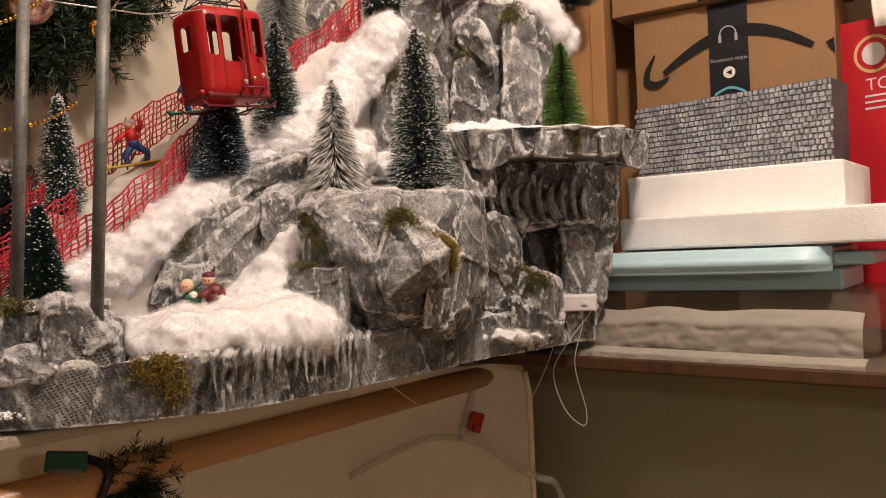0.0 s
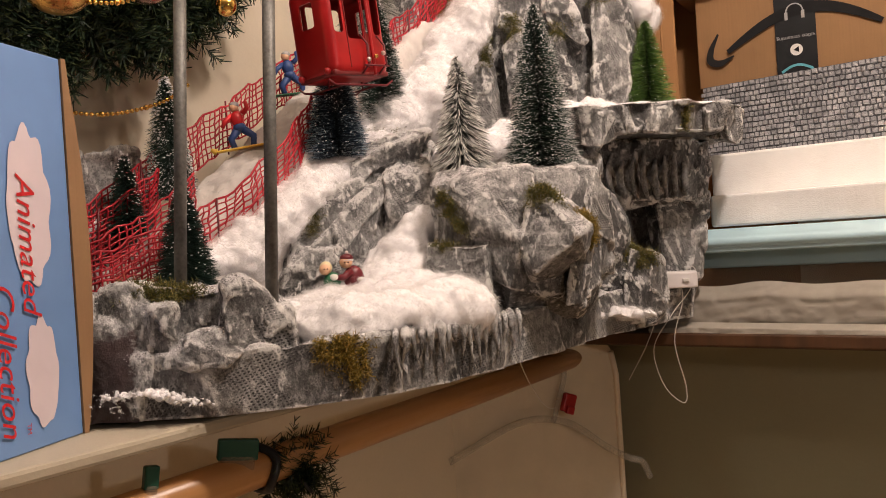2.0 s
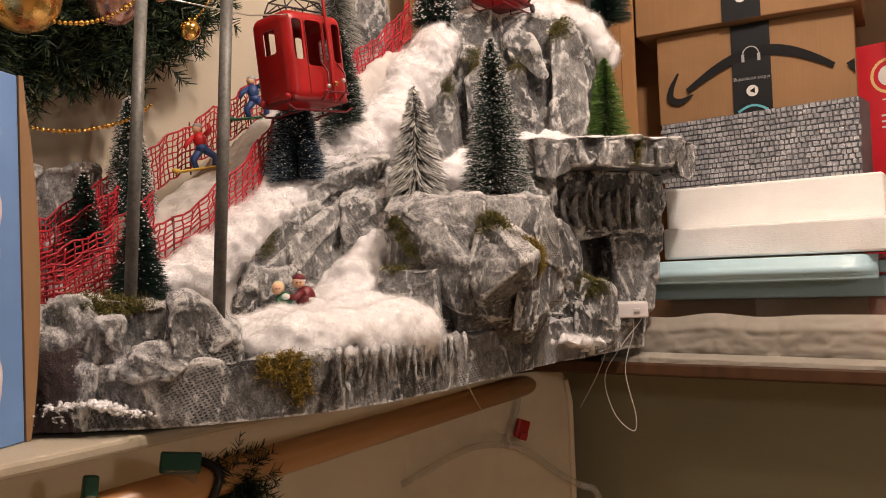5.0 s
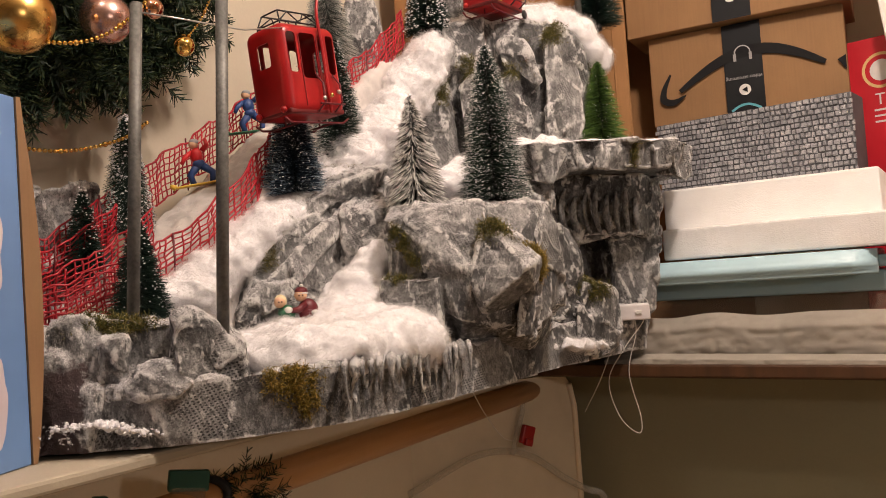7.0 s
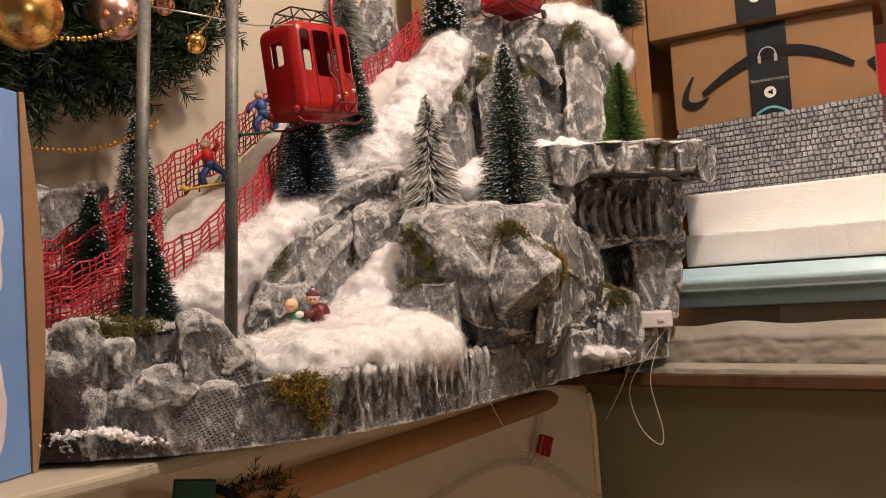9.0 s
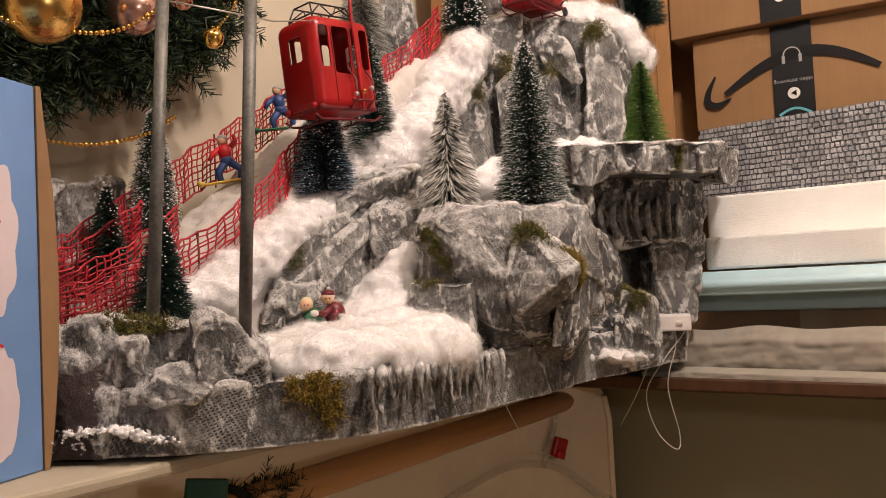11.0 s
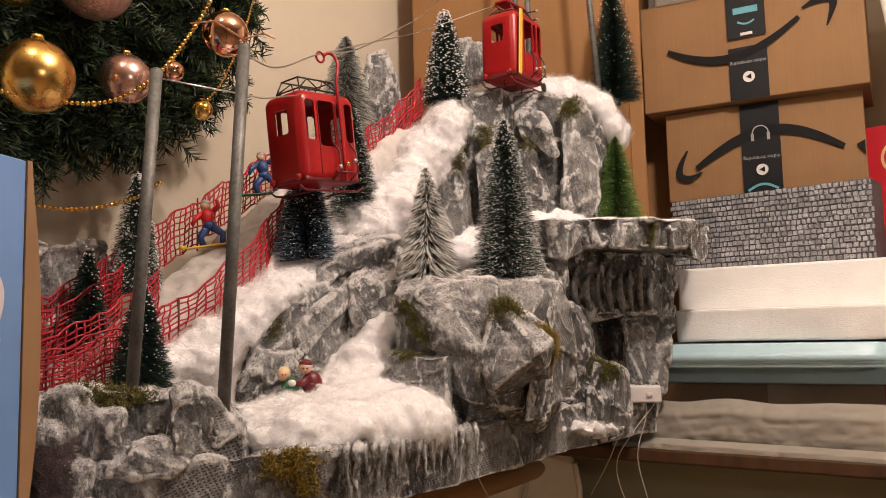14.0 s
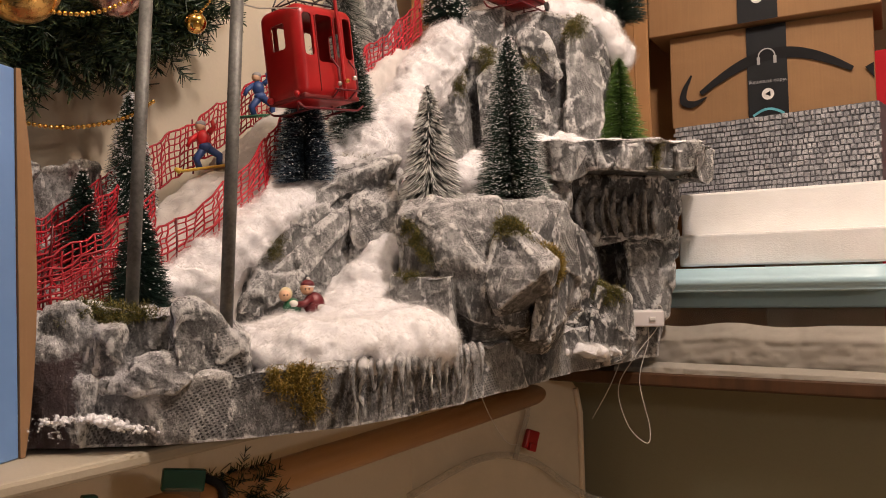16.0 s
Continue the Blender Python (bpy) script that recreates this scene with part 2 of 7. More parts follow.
# brown trim wood, its tone lowered for shade under the bag
TRIM = wood_material("shaded_trim_wood", (0.11, 0.05, 0.02), (0.06, 0.028, 0.012), 0.6, 0.5)
CARD = cardboard_material("brown_cardboard", (0.32, 0.158, 0.055))
CARD_L = cardboard_material("tan_cardboard", (0.285, 0.157, 0.066))
CARD_E = cardboard_material("raw_cardboard_edge", (0.30, 0.17, 0.08))
FOAM = foam_material("polystyrene_foam", False)
FOAM_TORN = foam_material("torn_polystyrene_foam", True)
BOARD = wall_material("cream_board", (0.44, 0.385, 0.29))
RED = simple("red_enamel", (0.36, 0.009, 0.011), 0.34, vary=0.15, scale=60)
RED_NET = simple("red_plastic_net", (0.46, 0.014, 0.028), 0.42, vary=0.2, scale=90)
RED_DULL = simple("dark_red_inside", (0.16, 0.012, 0.012), 0.6)
BLACKW = simple("black_wire", (0.02, 0.018, 0.018), 0.4)
STEEL = simple("galvanised_steel", (0.145, 0.143, 0.132), 0.55, 0.35, vary=0.4, scale=260, bump=0.4)
SILVER = simple("silver_wire", (0.62, 0.60, 0.57), 0.3, 0.9)
COPPER = simple("copper_wire", (0.75, 0.38, 0.26), 0.3, 0.9)
GOLD = simple("gold_gloss", (0.86, 0.56, 0.16), 0.16, 1.0, vary=0.05)
GOLD_MATT = simple("gold_satin", (0.78, 0.48, 0.15), 0.27, 1.0, vary=0.05)
ROSE = simple("rose_satin", (0.66, 0.42, 0.36), 0.25, 0.9, vary=0.05)
COPPERG = simple("copper_gloss", (0.80, 0.46, 0.32), 0.08, 1.0, vary=0.04)
ROSE_GLIT = glitter_material("rose_glitter", (0.80, 0.52, 0.42))
TEAL = simple("pale_blue_plastic", (0.50, 0.72, 0.80), 0.32, vary=0.06, scale=12)
CLEAR = glassy("clear_plastic", (0.40, 0.33, 0.25), 0.16, 0.36)
BAG = glassy("crinkled_bag_plastic", (0.80, 0.74, 0.64), 0.15, 0.46)
# ledge colour holds the shadow that the plastic bag throws on it
LEDGE = wall_material("bag_shaded_ledge", (0.12, 0.093, 0.060))
HANG = glassy("hanger_plastic", (0.70, 0.66, 0.58), 0.2, 0.28)
CLEAR_TOP = glassy("clear_box_plastic", (0.45, 0.44, 0.40), 0.07, 0.25)
FROST = glassy("frosted_plastic", (0.90, 0.81, 0.64), 0.35, 0.72)
HEM = simple("frosted_hem", (0.82, 0.72, 0.56), 0.4, vary=0.06, scale=25)
WHITE_PL = simple("white_plastic", (0.78, 0.74, 0.74), 0.35, vary=0.03)
CLOTH = simple("white_fabric", (0.80, 0.76, 0.70), 0.9, vary=0.05, scale=30, bump=0.4, dist=0.004)
INK = simple("black_print", (0.014, 0.014, 0.015), 0.85, vary=0.2)
TAPE = simple("black_tape", (0.010, 0.011, 0.013), 0.42, vary=0.2, scale=20, bump=0.25, dist=0.002)
for dark_print in (INK, TAPE):
    dark_print.node_tree.nodes["Principled BSDF"].inputs["Specular IOR Level"].default_value = 0.2
INK_BLUE = simple("blue_print", (0.10, 0.38, 0.46), 0.45)
INK_WHITE = simple("white_print", (0.72, 0.70, 0.66), 0.45)
INK_GREY = simple("grey_print", (0.34, 0.34, 0.34), 0.45)
SKY_PRINT = simple("blue_printed_card", (0.17, 0.31, 0.60), 0.34, vary=0.10, scale=9)
CLOUD_PRINT = simple("pale_cloud_print", (0.72, 0.63, 0.68), 0.36, vary=0.05, scale=30)
RED_PRINT = simple("red_print", (0.62, 0.02, 0.025), 0.4)
MAROON_PRINT = simple("dull_red_print", (0.36, 0.07, 0.06), 0.5)
RED_CARD = simple("red_printed_card", (0.55, 0.018, 0.03), 0.38, vary=0.1, scale=14)
GOLD_PRINT = simple("gold_print", (0.72, 0.52, 0.22), 0.4)
GREEN_PL = simple("dark_green_plastic", (0.012, 0.085, 0.055), 0.35)
BLACK_PL = simple("black_plastic", (0.018, 0.018, 0.02), 0.38)
BRICK_M = stone_material()
MORTAR = simple("dark_joint_print", (0.10, 0.102, 0.110), 0.7, vary=0.3)
YELLOW = simple("yellow_paint", (0.80, 0.50, 0.06), 0.4)
BLUE_P = simple("blue_paint", (0.03, 0.07, 0.22), 0.45)
SKIN_P = simple("peach_paint", (0.70, 0.42, 0.26), 0.5)
MAROON = simple("maroon_paint", (0.14, 0.014, 0.02), 0.42)
GREEN_P = simple("green_paint", (0.02, 0.13, 0.06), 0.42)
MOSS = bristle_material("dried_moss", (0.085, 0.085, 0.014), (0.28, 0.23, 0.055), 0.75, 0.5)
MOSS_Y = bristle_material("yellow_dried_moss", (0.20, 0.15, 0.018), (0.50, 0.34, 0.07), 0.7, 0.5)
FIR = bristle_material("fir_needles", (0.008, 0.026, 0.009), (0.060, 0.082, 0.024), 0.84, 0.42)
GLASS_FIG = simple("dark_window", (0.03, 0.02, 0.02), 0.2)


# ---- mesh helpers ----
def mesh_of(name, verts, faces, mat, smooth=True, uvs=None, mats=None, ids=None):
    me = bpy.data.meshes.new(name)
    me.from_pydata([tuple(v) for v in verts], [], [tuple(f) for f in faces])
    for m in (mats or [mat]):
        me.materials.append(m)
    if ids is not None:
        me.polygons.foreach_set("material_index", ids)
    if smooth:
        me.polygons.foreach_set("use_smooth", [True] * len(me.polygons))
    if uvs is not None:
        lay = me.uv_layers.new(name="UVMap")
        lay.data.foreach_set("uv", np.asarray(uvs, dtype=np.float32).ravel())
    me.update()
    return me


def thing(name, label, category, at=None, group="", kind=""):
    ob = new(name)
    ob.empty_display_size = 0.02
    if at is not None:
        ob.matrix_basis = at
    return tagged(ob, label, category, group, kind)


def part(name, data, material, parent, label=""):
    """data: a bmesh or a mesh; linked as one object under parent, in the parent's space."""
    if isinstance(data, bmesh.types.BMesh):
        me = bpy.data.meshes.new(name)
        data.to_mesh(me)
        data.free()
        me.materials.append(material)
    else:
        me = data
    ob = new(name, me)
    ob.parent = parent
    return tagged(ob, label)


def solid(name, data, material, label, category, at=None, group="", kind=""):
    """A top-level thing of one mesh."""
    ob = part(name, data, material, None)
    if at is not None:
        ob.matrix_basis = at
    return tagged(ob, label, category, group, kind)


def smooth_bm(bm, flag=True):
    for f in bm.faces:
        f.smooth = flag
    return bm


def box(sx, sy, sz, at=(0, 0, 0), bevel=0.0, seg=2, rot=None, bm=None):
    """A box centred at 'at', bevelled."""
    own = bmesh.new()
    bmesh.ops.create_cube(own, size=1.0)
    bmesh.ops.scale(own, vec=(sx, sy, sz), verts=own.verts)
    if bevel > 0:
        bmesh.ops.bevel(own, geom=own.edges[:], offset=bevel, segments=seg, affect="EDGES", profile=0.5)
    m = Matrix.Translation(at) @ (rot.to_4x4() if rot else Matrix())
    bmesh.ops.transform(own, matrix=m, verts=own.verts)
    if bm is None:
        return own
    tmp = bpy.data.meshes.new("tmp")
    own.to_mesh(tmp)
    own.free()
    bm.from_mesh(tmp)
    bpy.data.meshes.remove(tmp)
    return bm


def tube(points, radius, sides=8, bm=None, closed=False, cap=True):
    """A round bar along points; radius may be a list."""
    bm = bm or bmesh.new()
    pts = [Vector(p) for p in points]
    n = len(pts)
    rings = []
    up = None
    for i, p in enumerate(pts):
        if closed:
            t = (pts[(i + 1) % n] - pts[i - 1])
        else:
            t = pts[min(i + 1, n - 1)] - pts[max(i - 1, 0)]
        t = t.normalized() if t.length > 1e-9 else Vector((0, 0, 1))
        if up is None:
            up = t.orthogonal().normalized()
        up = (up - t * up.dot(t))
        up = up.normalized() if up.length > 1e-6 else t.orthogonal().normalized()
        side = t.cross(up)
        r = radius[i] if isinstance(radius, (list, tuple)) else radius
        rings.append([bm.verts.new(p + (up * math.cos(a) + side * math.sin(a)) * r)
                      for a in (2 * math.pi * k / sides for k in range(sides))])
    for i in range(n if closed else n - 1):
        a, b = rings[i], rings[(i + 1) % n]
        for k in range(sides):
            f = bm.faces.new((a[k], a[(k + 1) % sides], b[(k + 1) % sides], b[k]))
            f.smooth = True
    if cap and not closed:
        bm.faces.new(rings[0][::-1])
        bm.faces.new(rings[-1])
    return bm


def ball(r, at=(0, 0, 0), scale=(1, 1, 1), u=16, v=10, bm=None):
    bm = bm or bmesh.new()
    m = Matrix.Translation(at) @ Matrix.Diagonal((*scale, 1))
    res = bmesh.ops.create_uvsphere(bm, u_segments=u, v_segments=v, radius=r, matrix=m)
    for vert in res["verts"]:
        for f in vert.link_faces:
            f.smooth = True
    return bm


def lathe(profile, sides=20, bm=None):
    """Turned shape from (radius, z) pairs."""
    bm = bm or bmesh.new()
    rings = []
    for r, z in profile:
        rings.append([bm.verts.new((r * math.cos(2 * math.pi * k / sides), r * math.sin(2 * math.pi * k / sides), z)) for k in range(sides)])
    for a, b in zip(rings, rings[1:]):
        for k in range(sides):
            bm.faces.new((a[k], a[(k + 1) % sides], b[(k + 1) % sides], b[k])).smooth = True
    bm.faces.new(rings[0][::-1])
    bm.faces.new(rings[-1])
    return bm


def prism(poly, z0, z1, bm=None):
    """An upright prism over a plan polygon."""
    bm = bm or bmesh.new()
    lo = [bm.verts.new((x, y, z0)) for x, y in poly]
    hi = [bm.verts.new((x, y, z1)) for x, y in poly]
    n = len(poly)
    for k in range(n):
        bm.faces.new((lo[k], lo[(k + 1) % n], hi[(k + 1) % n], hi[k]))
    bm.faces.new(lo[::-1])
    bm.faces.new(hi)
    bmesh.ops.recalc_face_normals(bm, faces=bm.faces[:])
    return bm


def spline(points, n):
    """Smooth line through points (Catmull-Rom)."""
    p = [np.array(q, float) for q in points]
    p = [2 * p[0] - p[1]] + p + [2 * p[-1] - p[-2]]
    out = []
    for k in range(n + 1):
        t = k / n * (len(points) - 1)
        i = min(int(t), len(points) - 2)
        f = t - i
        a, b, c, d = p[i], p[i + 1], p[i + 2], p[i + 3]
        out.append(0.5 * ((2 * b) + (c - a) * f + (2 * a - 5 * b + 4 * c - d) * f * f + (3 * b - a - 3 * c + d) * f ** 3))
    return out


# ---- noise and solids from distance fields ----
def lattice(p, scale, seed):
    """Smooth value noise in -1..1 at points p (n,3)."""
    tab = np.random.RandomState(seed).uniform(-1, 1, (32, 32, 32))
    q = p * scale
    i = np.floor(q).astype(int)
    f = q - i
    f = f * f * (3 - 2 * f)
    out = 0
    for dx in (0, 1):
        for dy in (0, 1):
            for dz in (0, 1):
                w = (f[:, 0] if dx else 1 - f[:, 0]) * (f[:, 1] if dy else 1 - f[:, 1]) * (f[:, 2] if dz else 1 - f[:, 2])
                out = out + w * tab[(i[:, 0] + dx) % 32, (i[:, 1] + dy) % 32, (i[:, 2] + dz) % 32]
    return out


def facets(p, size, seed, slope=0.5, step=0.35):
    """Broken planar facets: each cell tilts its own way."""
    rs = np.random.RandomState(seed)
    lo, hi = p.min(0) - size, p.max(0) + size
    count = int(np.prod((hi - lo) / size)) + 4
    count = min(count, 900)
    s = rs.uniform(lo, hi, (count, 3))
    g = rs.normal(size=(count, 3))
    g = g / np.linalg.norm(g, axis=1)[:, None] * slope
    off = rs.uniform(-1, 1, count) * step * size
    out = np.empty(len(p))
    tone = np.empty(len(p))
    shade = rs.uniform(0, 1, count)
    for a in range(0, len(p), 20000):
        c = p[a:a + 20000]
        d = np.sqrt(((c[:, None, :] - s[None]) ** 2).sum(2))
        o = np.argpartition(d, 2, axis=1)[:, :2]
        r = np.arange(len(c))
        d0, d1 = d[r, o[:, 0]], d[r, o[:, 1]]
        h = [((c - s[o[:, k]]) * g[o[:, k]]).sum(1) + off[o[:, k]] for k in (0, 1)]
        w = 1 / (1 + np.exp(np.clip((d1 - d0) / (0.05 * size), -30, 30)))
        first = np.where(d0 <= d1, h[0], h[1])
        second = np.where(d0 <= d1, h[1], h[0])
        w = np.where(d0 <= d1, w, 1 / (1 + np.exp(np.clip((d0 - d1) / (0.05 * size), -30, 30))))
        out[a:a + 20000] = first * (1 - w) + second * w
        tone[a:a + 20000] = shade[np.where(d0 <= d1, o[:, 0], o[:, 1])]
    return out, tone


def poly_sd(x, y, poly):
    """Signed distance in plan to a polygon (negative inside)."""
    d = np.full(x.shape, 1e9)
    inside = np.zeros(x.shape, bool)
    n = len(poly)
    for k in range(n):
        ax, ay = poly[k]
        bx, by = poly[(k + 1) % n]
        ex, ey = bx - ax, by - ay
        wx, wy = x - ax, y - ay
        t = np.clip((wx * ex + wy * ey) / (ex * ex + ey * ey), 0, 1)
        d = np.minimum(d, (wx - ex * t) ** 2 + (wy - ey * t) ** 2)
        cross = ((ay > y) != (by > y)) & (x < ex * (y - ay) / (ey if abs(ey) > 1e-9 else 1e-9) + ax)
        inside ^= cross
    d = np.sqrt(d)
    return np.where(inside, -d, d)


def pr(poly, z0, z1, sx=0.0, sy=0.0, taper=0.0, at=None):
    """A block for field(): plan polygon, foot z0, top z1 (sloping by sx, sy from the point at), sides leaning in by taper."""
    cx, cy = at or (sum(p[0] for p in poly) / len(poly), sum(p[1] for p in poly) / len(poly))

    def f(x, y, z):
        d2 = poly_sd(x[:, :, 0], y[:, :, 0], poly)[:, :, None] + taper * (z - z0)
        top = z1 + sx * (x - cx) + sy * (y - cy)
        return np.maximum(d2, np.maximum((z - top) * 0.8, z0 - z))
    lo = (min(p[0] for p in poly), min(p[1] for p in poly), z0)
    hi = (max(p[0] for p in poly), max(p[1] for p in poly), z1 + abs(sx) * 0.3 + abs(sy) * 0.3)
    return f, lo, hi


def hull(points):
    """A convex boulder round a few corner points, for field()."""
    bm = bmesh.new()
    for p in points:
        bm.verts.new(p)
    bmesh.ops.convex_hull(bm, input=bm.verts[:])
    bm.normal_update()
    c = sum((v_.co for v_ in bm.verts), Vector()) / len(bm.verts)
    planes = []
    for f_ in bm.faces:
        n_ = f_.normal.copy()
        d_ = n_.dot(f_.verts[0].co)
        if n_.dot(c) > d_:
            n_, d_ = -n_, -d_
        if all((n_ - a).length > 0.02 or abs(d_ - b) > 0.001 for a, b in planes):
            planes.append((n_, d_))
    bm.free()

    def f(x, y, z):
        out = None
        for n_, d_ in planes:
            v_ = n_.x * x + n_.y * y + n_.z * z - d_
            out = v_ if out is None else np.maximum(out, v_)
        return out
    return f, tuple(min(p[i] for p in points) for i in range(3)), tuple(max(p[i] for p in points) for i in range(3))


def blobs(balls, k=210.0, squash=1.0):
    """A soft heap of balls (x, y, z, r) for field()."""
    def f(x, y, z):
        acc = np.zeros(x.shape)
        axes = (x[:, 0, 0], y[0, :, 0], z[0, 0, :])
        for bx, by, bz, r in balls:
            reach = r + 16.0 / k
            sl = tuple(slice(np.searchsorted(ax, c - reach), np.searchsorted(ax, c + reach)) for ax, c in zip(axes, (bx, by, bz)))
            d = np.sqrt((x[sl] - bx) ** 2 + (y[sl] - by) ** 2 + ((z[sl] - bz) / squash) ** 2) - r
            acc[sl] += np.exp(-k * np.clip(d, -0.2, 0.2))
        return -np.log(np.maximum(acc, 1e-14)) / k + 1.3 / k
    lo = tuple(min(b[i] - b[3] for b in balls) for i in range(3))
    hi = tuple(max(b[i] + b[3] for b in balls) for i in range(3))
    return f, lo, hi


def field(parts, cell, pad=0.03, cut=()):
    """Surface of the union of parts less the cuts, as vertices and quads (surface nets)."""
    lo = np.min([p[1] for p in parts], axis=0) - pad
    hi = np.max([p[2] for p in parts], axis=0) + pad
    ax = [np.arange(a, b + cell, cell) for a, b in zip(lo, hi)]
    x, y, z = np.meshgrid(*ax, indexing="ij", sparse=False)
    d = None
    for f, _, _ in parts:
        v = f(x, y, z)
        d = v if d is None else np.minimum(d, v)
    for f, _, _ in cut:
        d = np.maximum(d, -f(x, y, z))
    d[0], d[-1], d[:, 0], d[:, -1], d[:, :, 0], d[:, :, -1] = 1, 1, 1, 1, 1, 1
    s = d < 0
    nx, ny, nz = d.shape
    cells = np.zeros((nx - 1, ny - 1, nz - 1), int)
    for dx in (0, 1):
        for dy in (0, 1):
            for dz in (0, 1):
                cells += s[dx:nx - 1 + dx, dy:ny - 1 + dy, dz:nz - 1 + dz]
    live = (cells > 0) & (cells < 8)
    idx = -np.ones(live.shape, int)
    ii = np.argwhere(live)
    idx[live] = np.arange(len(ii))
    acc, cnt = np.zeros((len(ii), 3)), np.zeros(len(ii))
    corner = [np.array(c) for c in ((0, 0, 0), (1, 0, 0), (0, 1, 0), (1, 1, 0), (0, 0, 1), (1, 0, 1), (0, 1, 1), (1, 1, 1))]
    for a in corner:
        for axis in range(3):
            if a[axis]:
                continue
            b = a.copy()
            b[axis] = 1
            ca, cb = ii + a, ii + b
            da, db = d[ca[:, 0], ca[:, 1], ca[:, 2]], d[cb[:, 0], cb[:, 1], cb[:, 2]]
            hit = (da < 0) != (db < 0)
            t = np.where(hit, da / np.where(hit, da - db, 1), 0)
            p = ca + t[:, None] * (b - a)
            acc[hit] += p[hit]
            cnt[hit] += 1
    verts = acc / cnt[:, None] * cell + lo
    quads = []
    for axis in range(3):
        o1, o2 = [(1, 2), (2, 0), (0, 1)][axis]
        sl = [slice(1, -1)] * 3
        sl[axis] = slice(0, -1)
        sh = [slice(1, -1)] * 3
        sh[axis] = slice(1, None)
        a, b = s[tuple(sl)], s[tuple(sh)]
        e = np.argwhere(a != b)
        base = e.copy()
        for k in range(3):
            if k != axis:
                base[:, k] += 1
        flip = a[e[:, 0], e[:, 1], e[:, 2]]
        u, v = np.zeros(3, int), np.zeros(3, int)
        u[o1], v[o2] = 1, 1
        q = [idx[tuple((base - w).T)] for w in (u * 0, u, u + v, v)]
        q = np.stack(q, 1)
        q[~flip] = q[~flip][:, ::-1]
        quads.append(q)
    quads = np.concatenate(quads)
    quads = quads[(quads >= 0).all(1)]
    return verts, quads


def normals_of(v, q):
    n = np.zeros_like(v)
    fn = np.cross(v[q[:, 2]] - v[q[:, 0]], v[q[:, 3]] - v[q[:, 1]])
    for k in range(4):
        np.add.at(n, q[:, k], fn)
    return n / np.maximum(np.linalg.norm(n, axis=1), 1e-12)[:, None]


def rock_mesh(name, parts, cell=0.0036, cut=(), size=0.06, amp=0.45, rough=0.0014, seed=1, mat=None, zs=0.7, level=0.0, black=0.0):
    """A crumpled, faceted rock of plaster cloth; black: lowers its coat to black paint, with shade on recessed parts.
    """
    v, q = field(parts, cell, cut=cut)
    n = normals_of(v, q)
    warp = np.stack([lattice(v, 22, seed + 11 + k) for k in range(3)], 1) * 0.008
    w = v + warp
    d, coat = facets(w * (1, 1, zs), size, seed, 0.95, 0.26)
    d2, coat2 = facets(w * (1, 1, zs), size * 0.42, seed + 5, 0.9, 0.30)
    d = amp * (d + 0.5 * d2)
    ridge = 1 - 2 * np.abs(lattice(w, 26, seed + 3))
    d = d + rough * 0.8 * ridge + rough * 0.45 * (1 - 2 * np.abs(lattice(w, 75, seed + 4)))
    d = np.clip(d, -0.03, 0.03) * (1 - level * n[:, 2] ** 2)
    foot = np.clip((v[:, 2] - 1.043) / 0.02, 0, 1)
    v = v + n * d[:, None]
    v[:, 2] = np.where(foot < 0.2, np.maximum(v[:, 2], 1.041), v[:, 2])
    me = mesh_of(name, v, q, mat or ROCK, smooth=True)
    me.set_sharp_from_angle(angle=radians(24))
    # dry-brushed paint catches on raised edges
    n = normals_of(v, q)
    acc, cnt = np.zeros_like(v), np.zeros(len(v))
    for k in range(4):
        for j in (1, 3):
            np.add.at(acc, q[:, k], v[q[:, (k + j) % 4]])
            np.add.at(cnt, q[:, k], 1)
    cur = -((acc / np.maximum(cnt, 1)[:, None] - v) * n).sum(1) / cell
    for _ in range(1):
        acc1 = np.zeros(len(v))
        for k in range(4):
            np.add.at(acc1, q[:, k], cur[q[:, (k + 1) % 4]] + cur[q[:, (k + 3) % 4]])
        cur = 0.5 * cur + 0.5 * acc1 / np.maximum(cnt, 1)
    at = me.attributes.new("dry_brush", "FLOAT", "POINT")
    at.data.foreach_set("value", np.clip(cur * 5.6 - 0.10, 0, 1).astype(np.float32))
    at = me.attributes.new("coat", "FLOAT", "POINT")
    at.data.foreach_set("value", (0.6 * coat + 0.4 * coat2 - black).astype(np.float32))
    return me


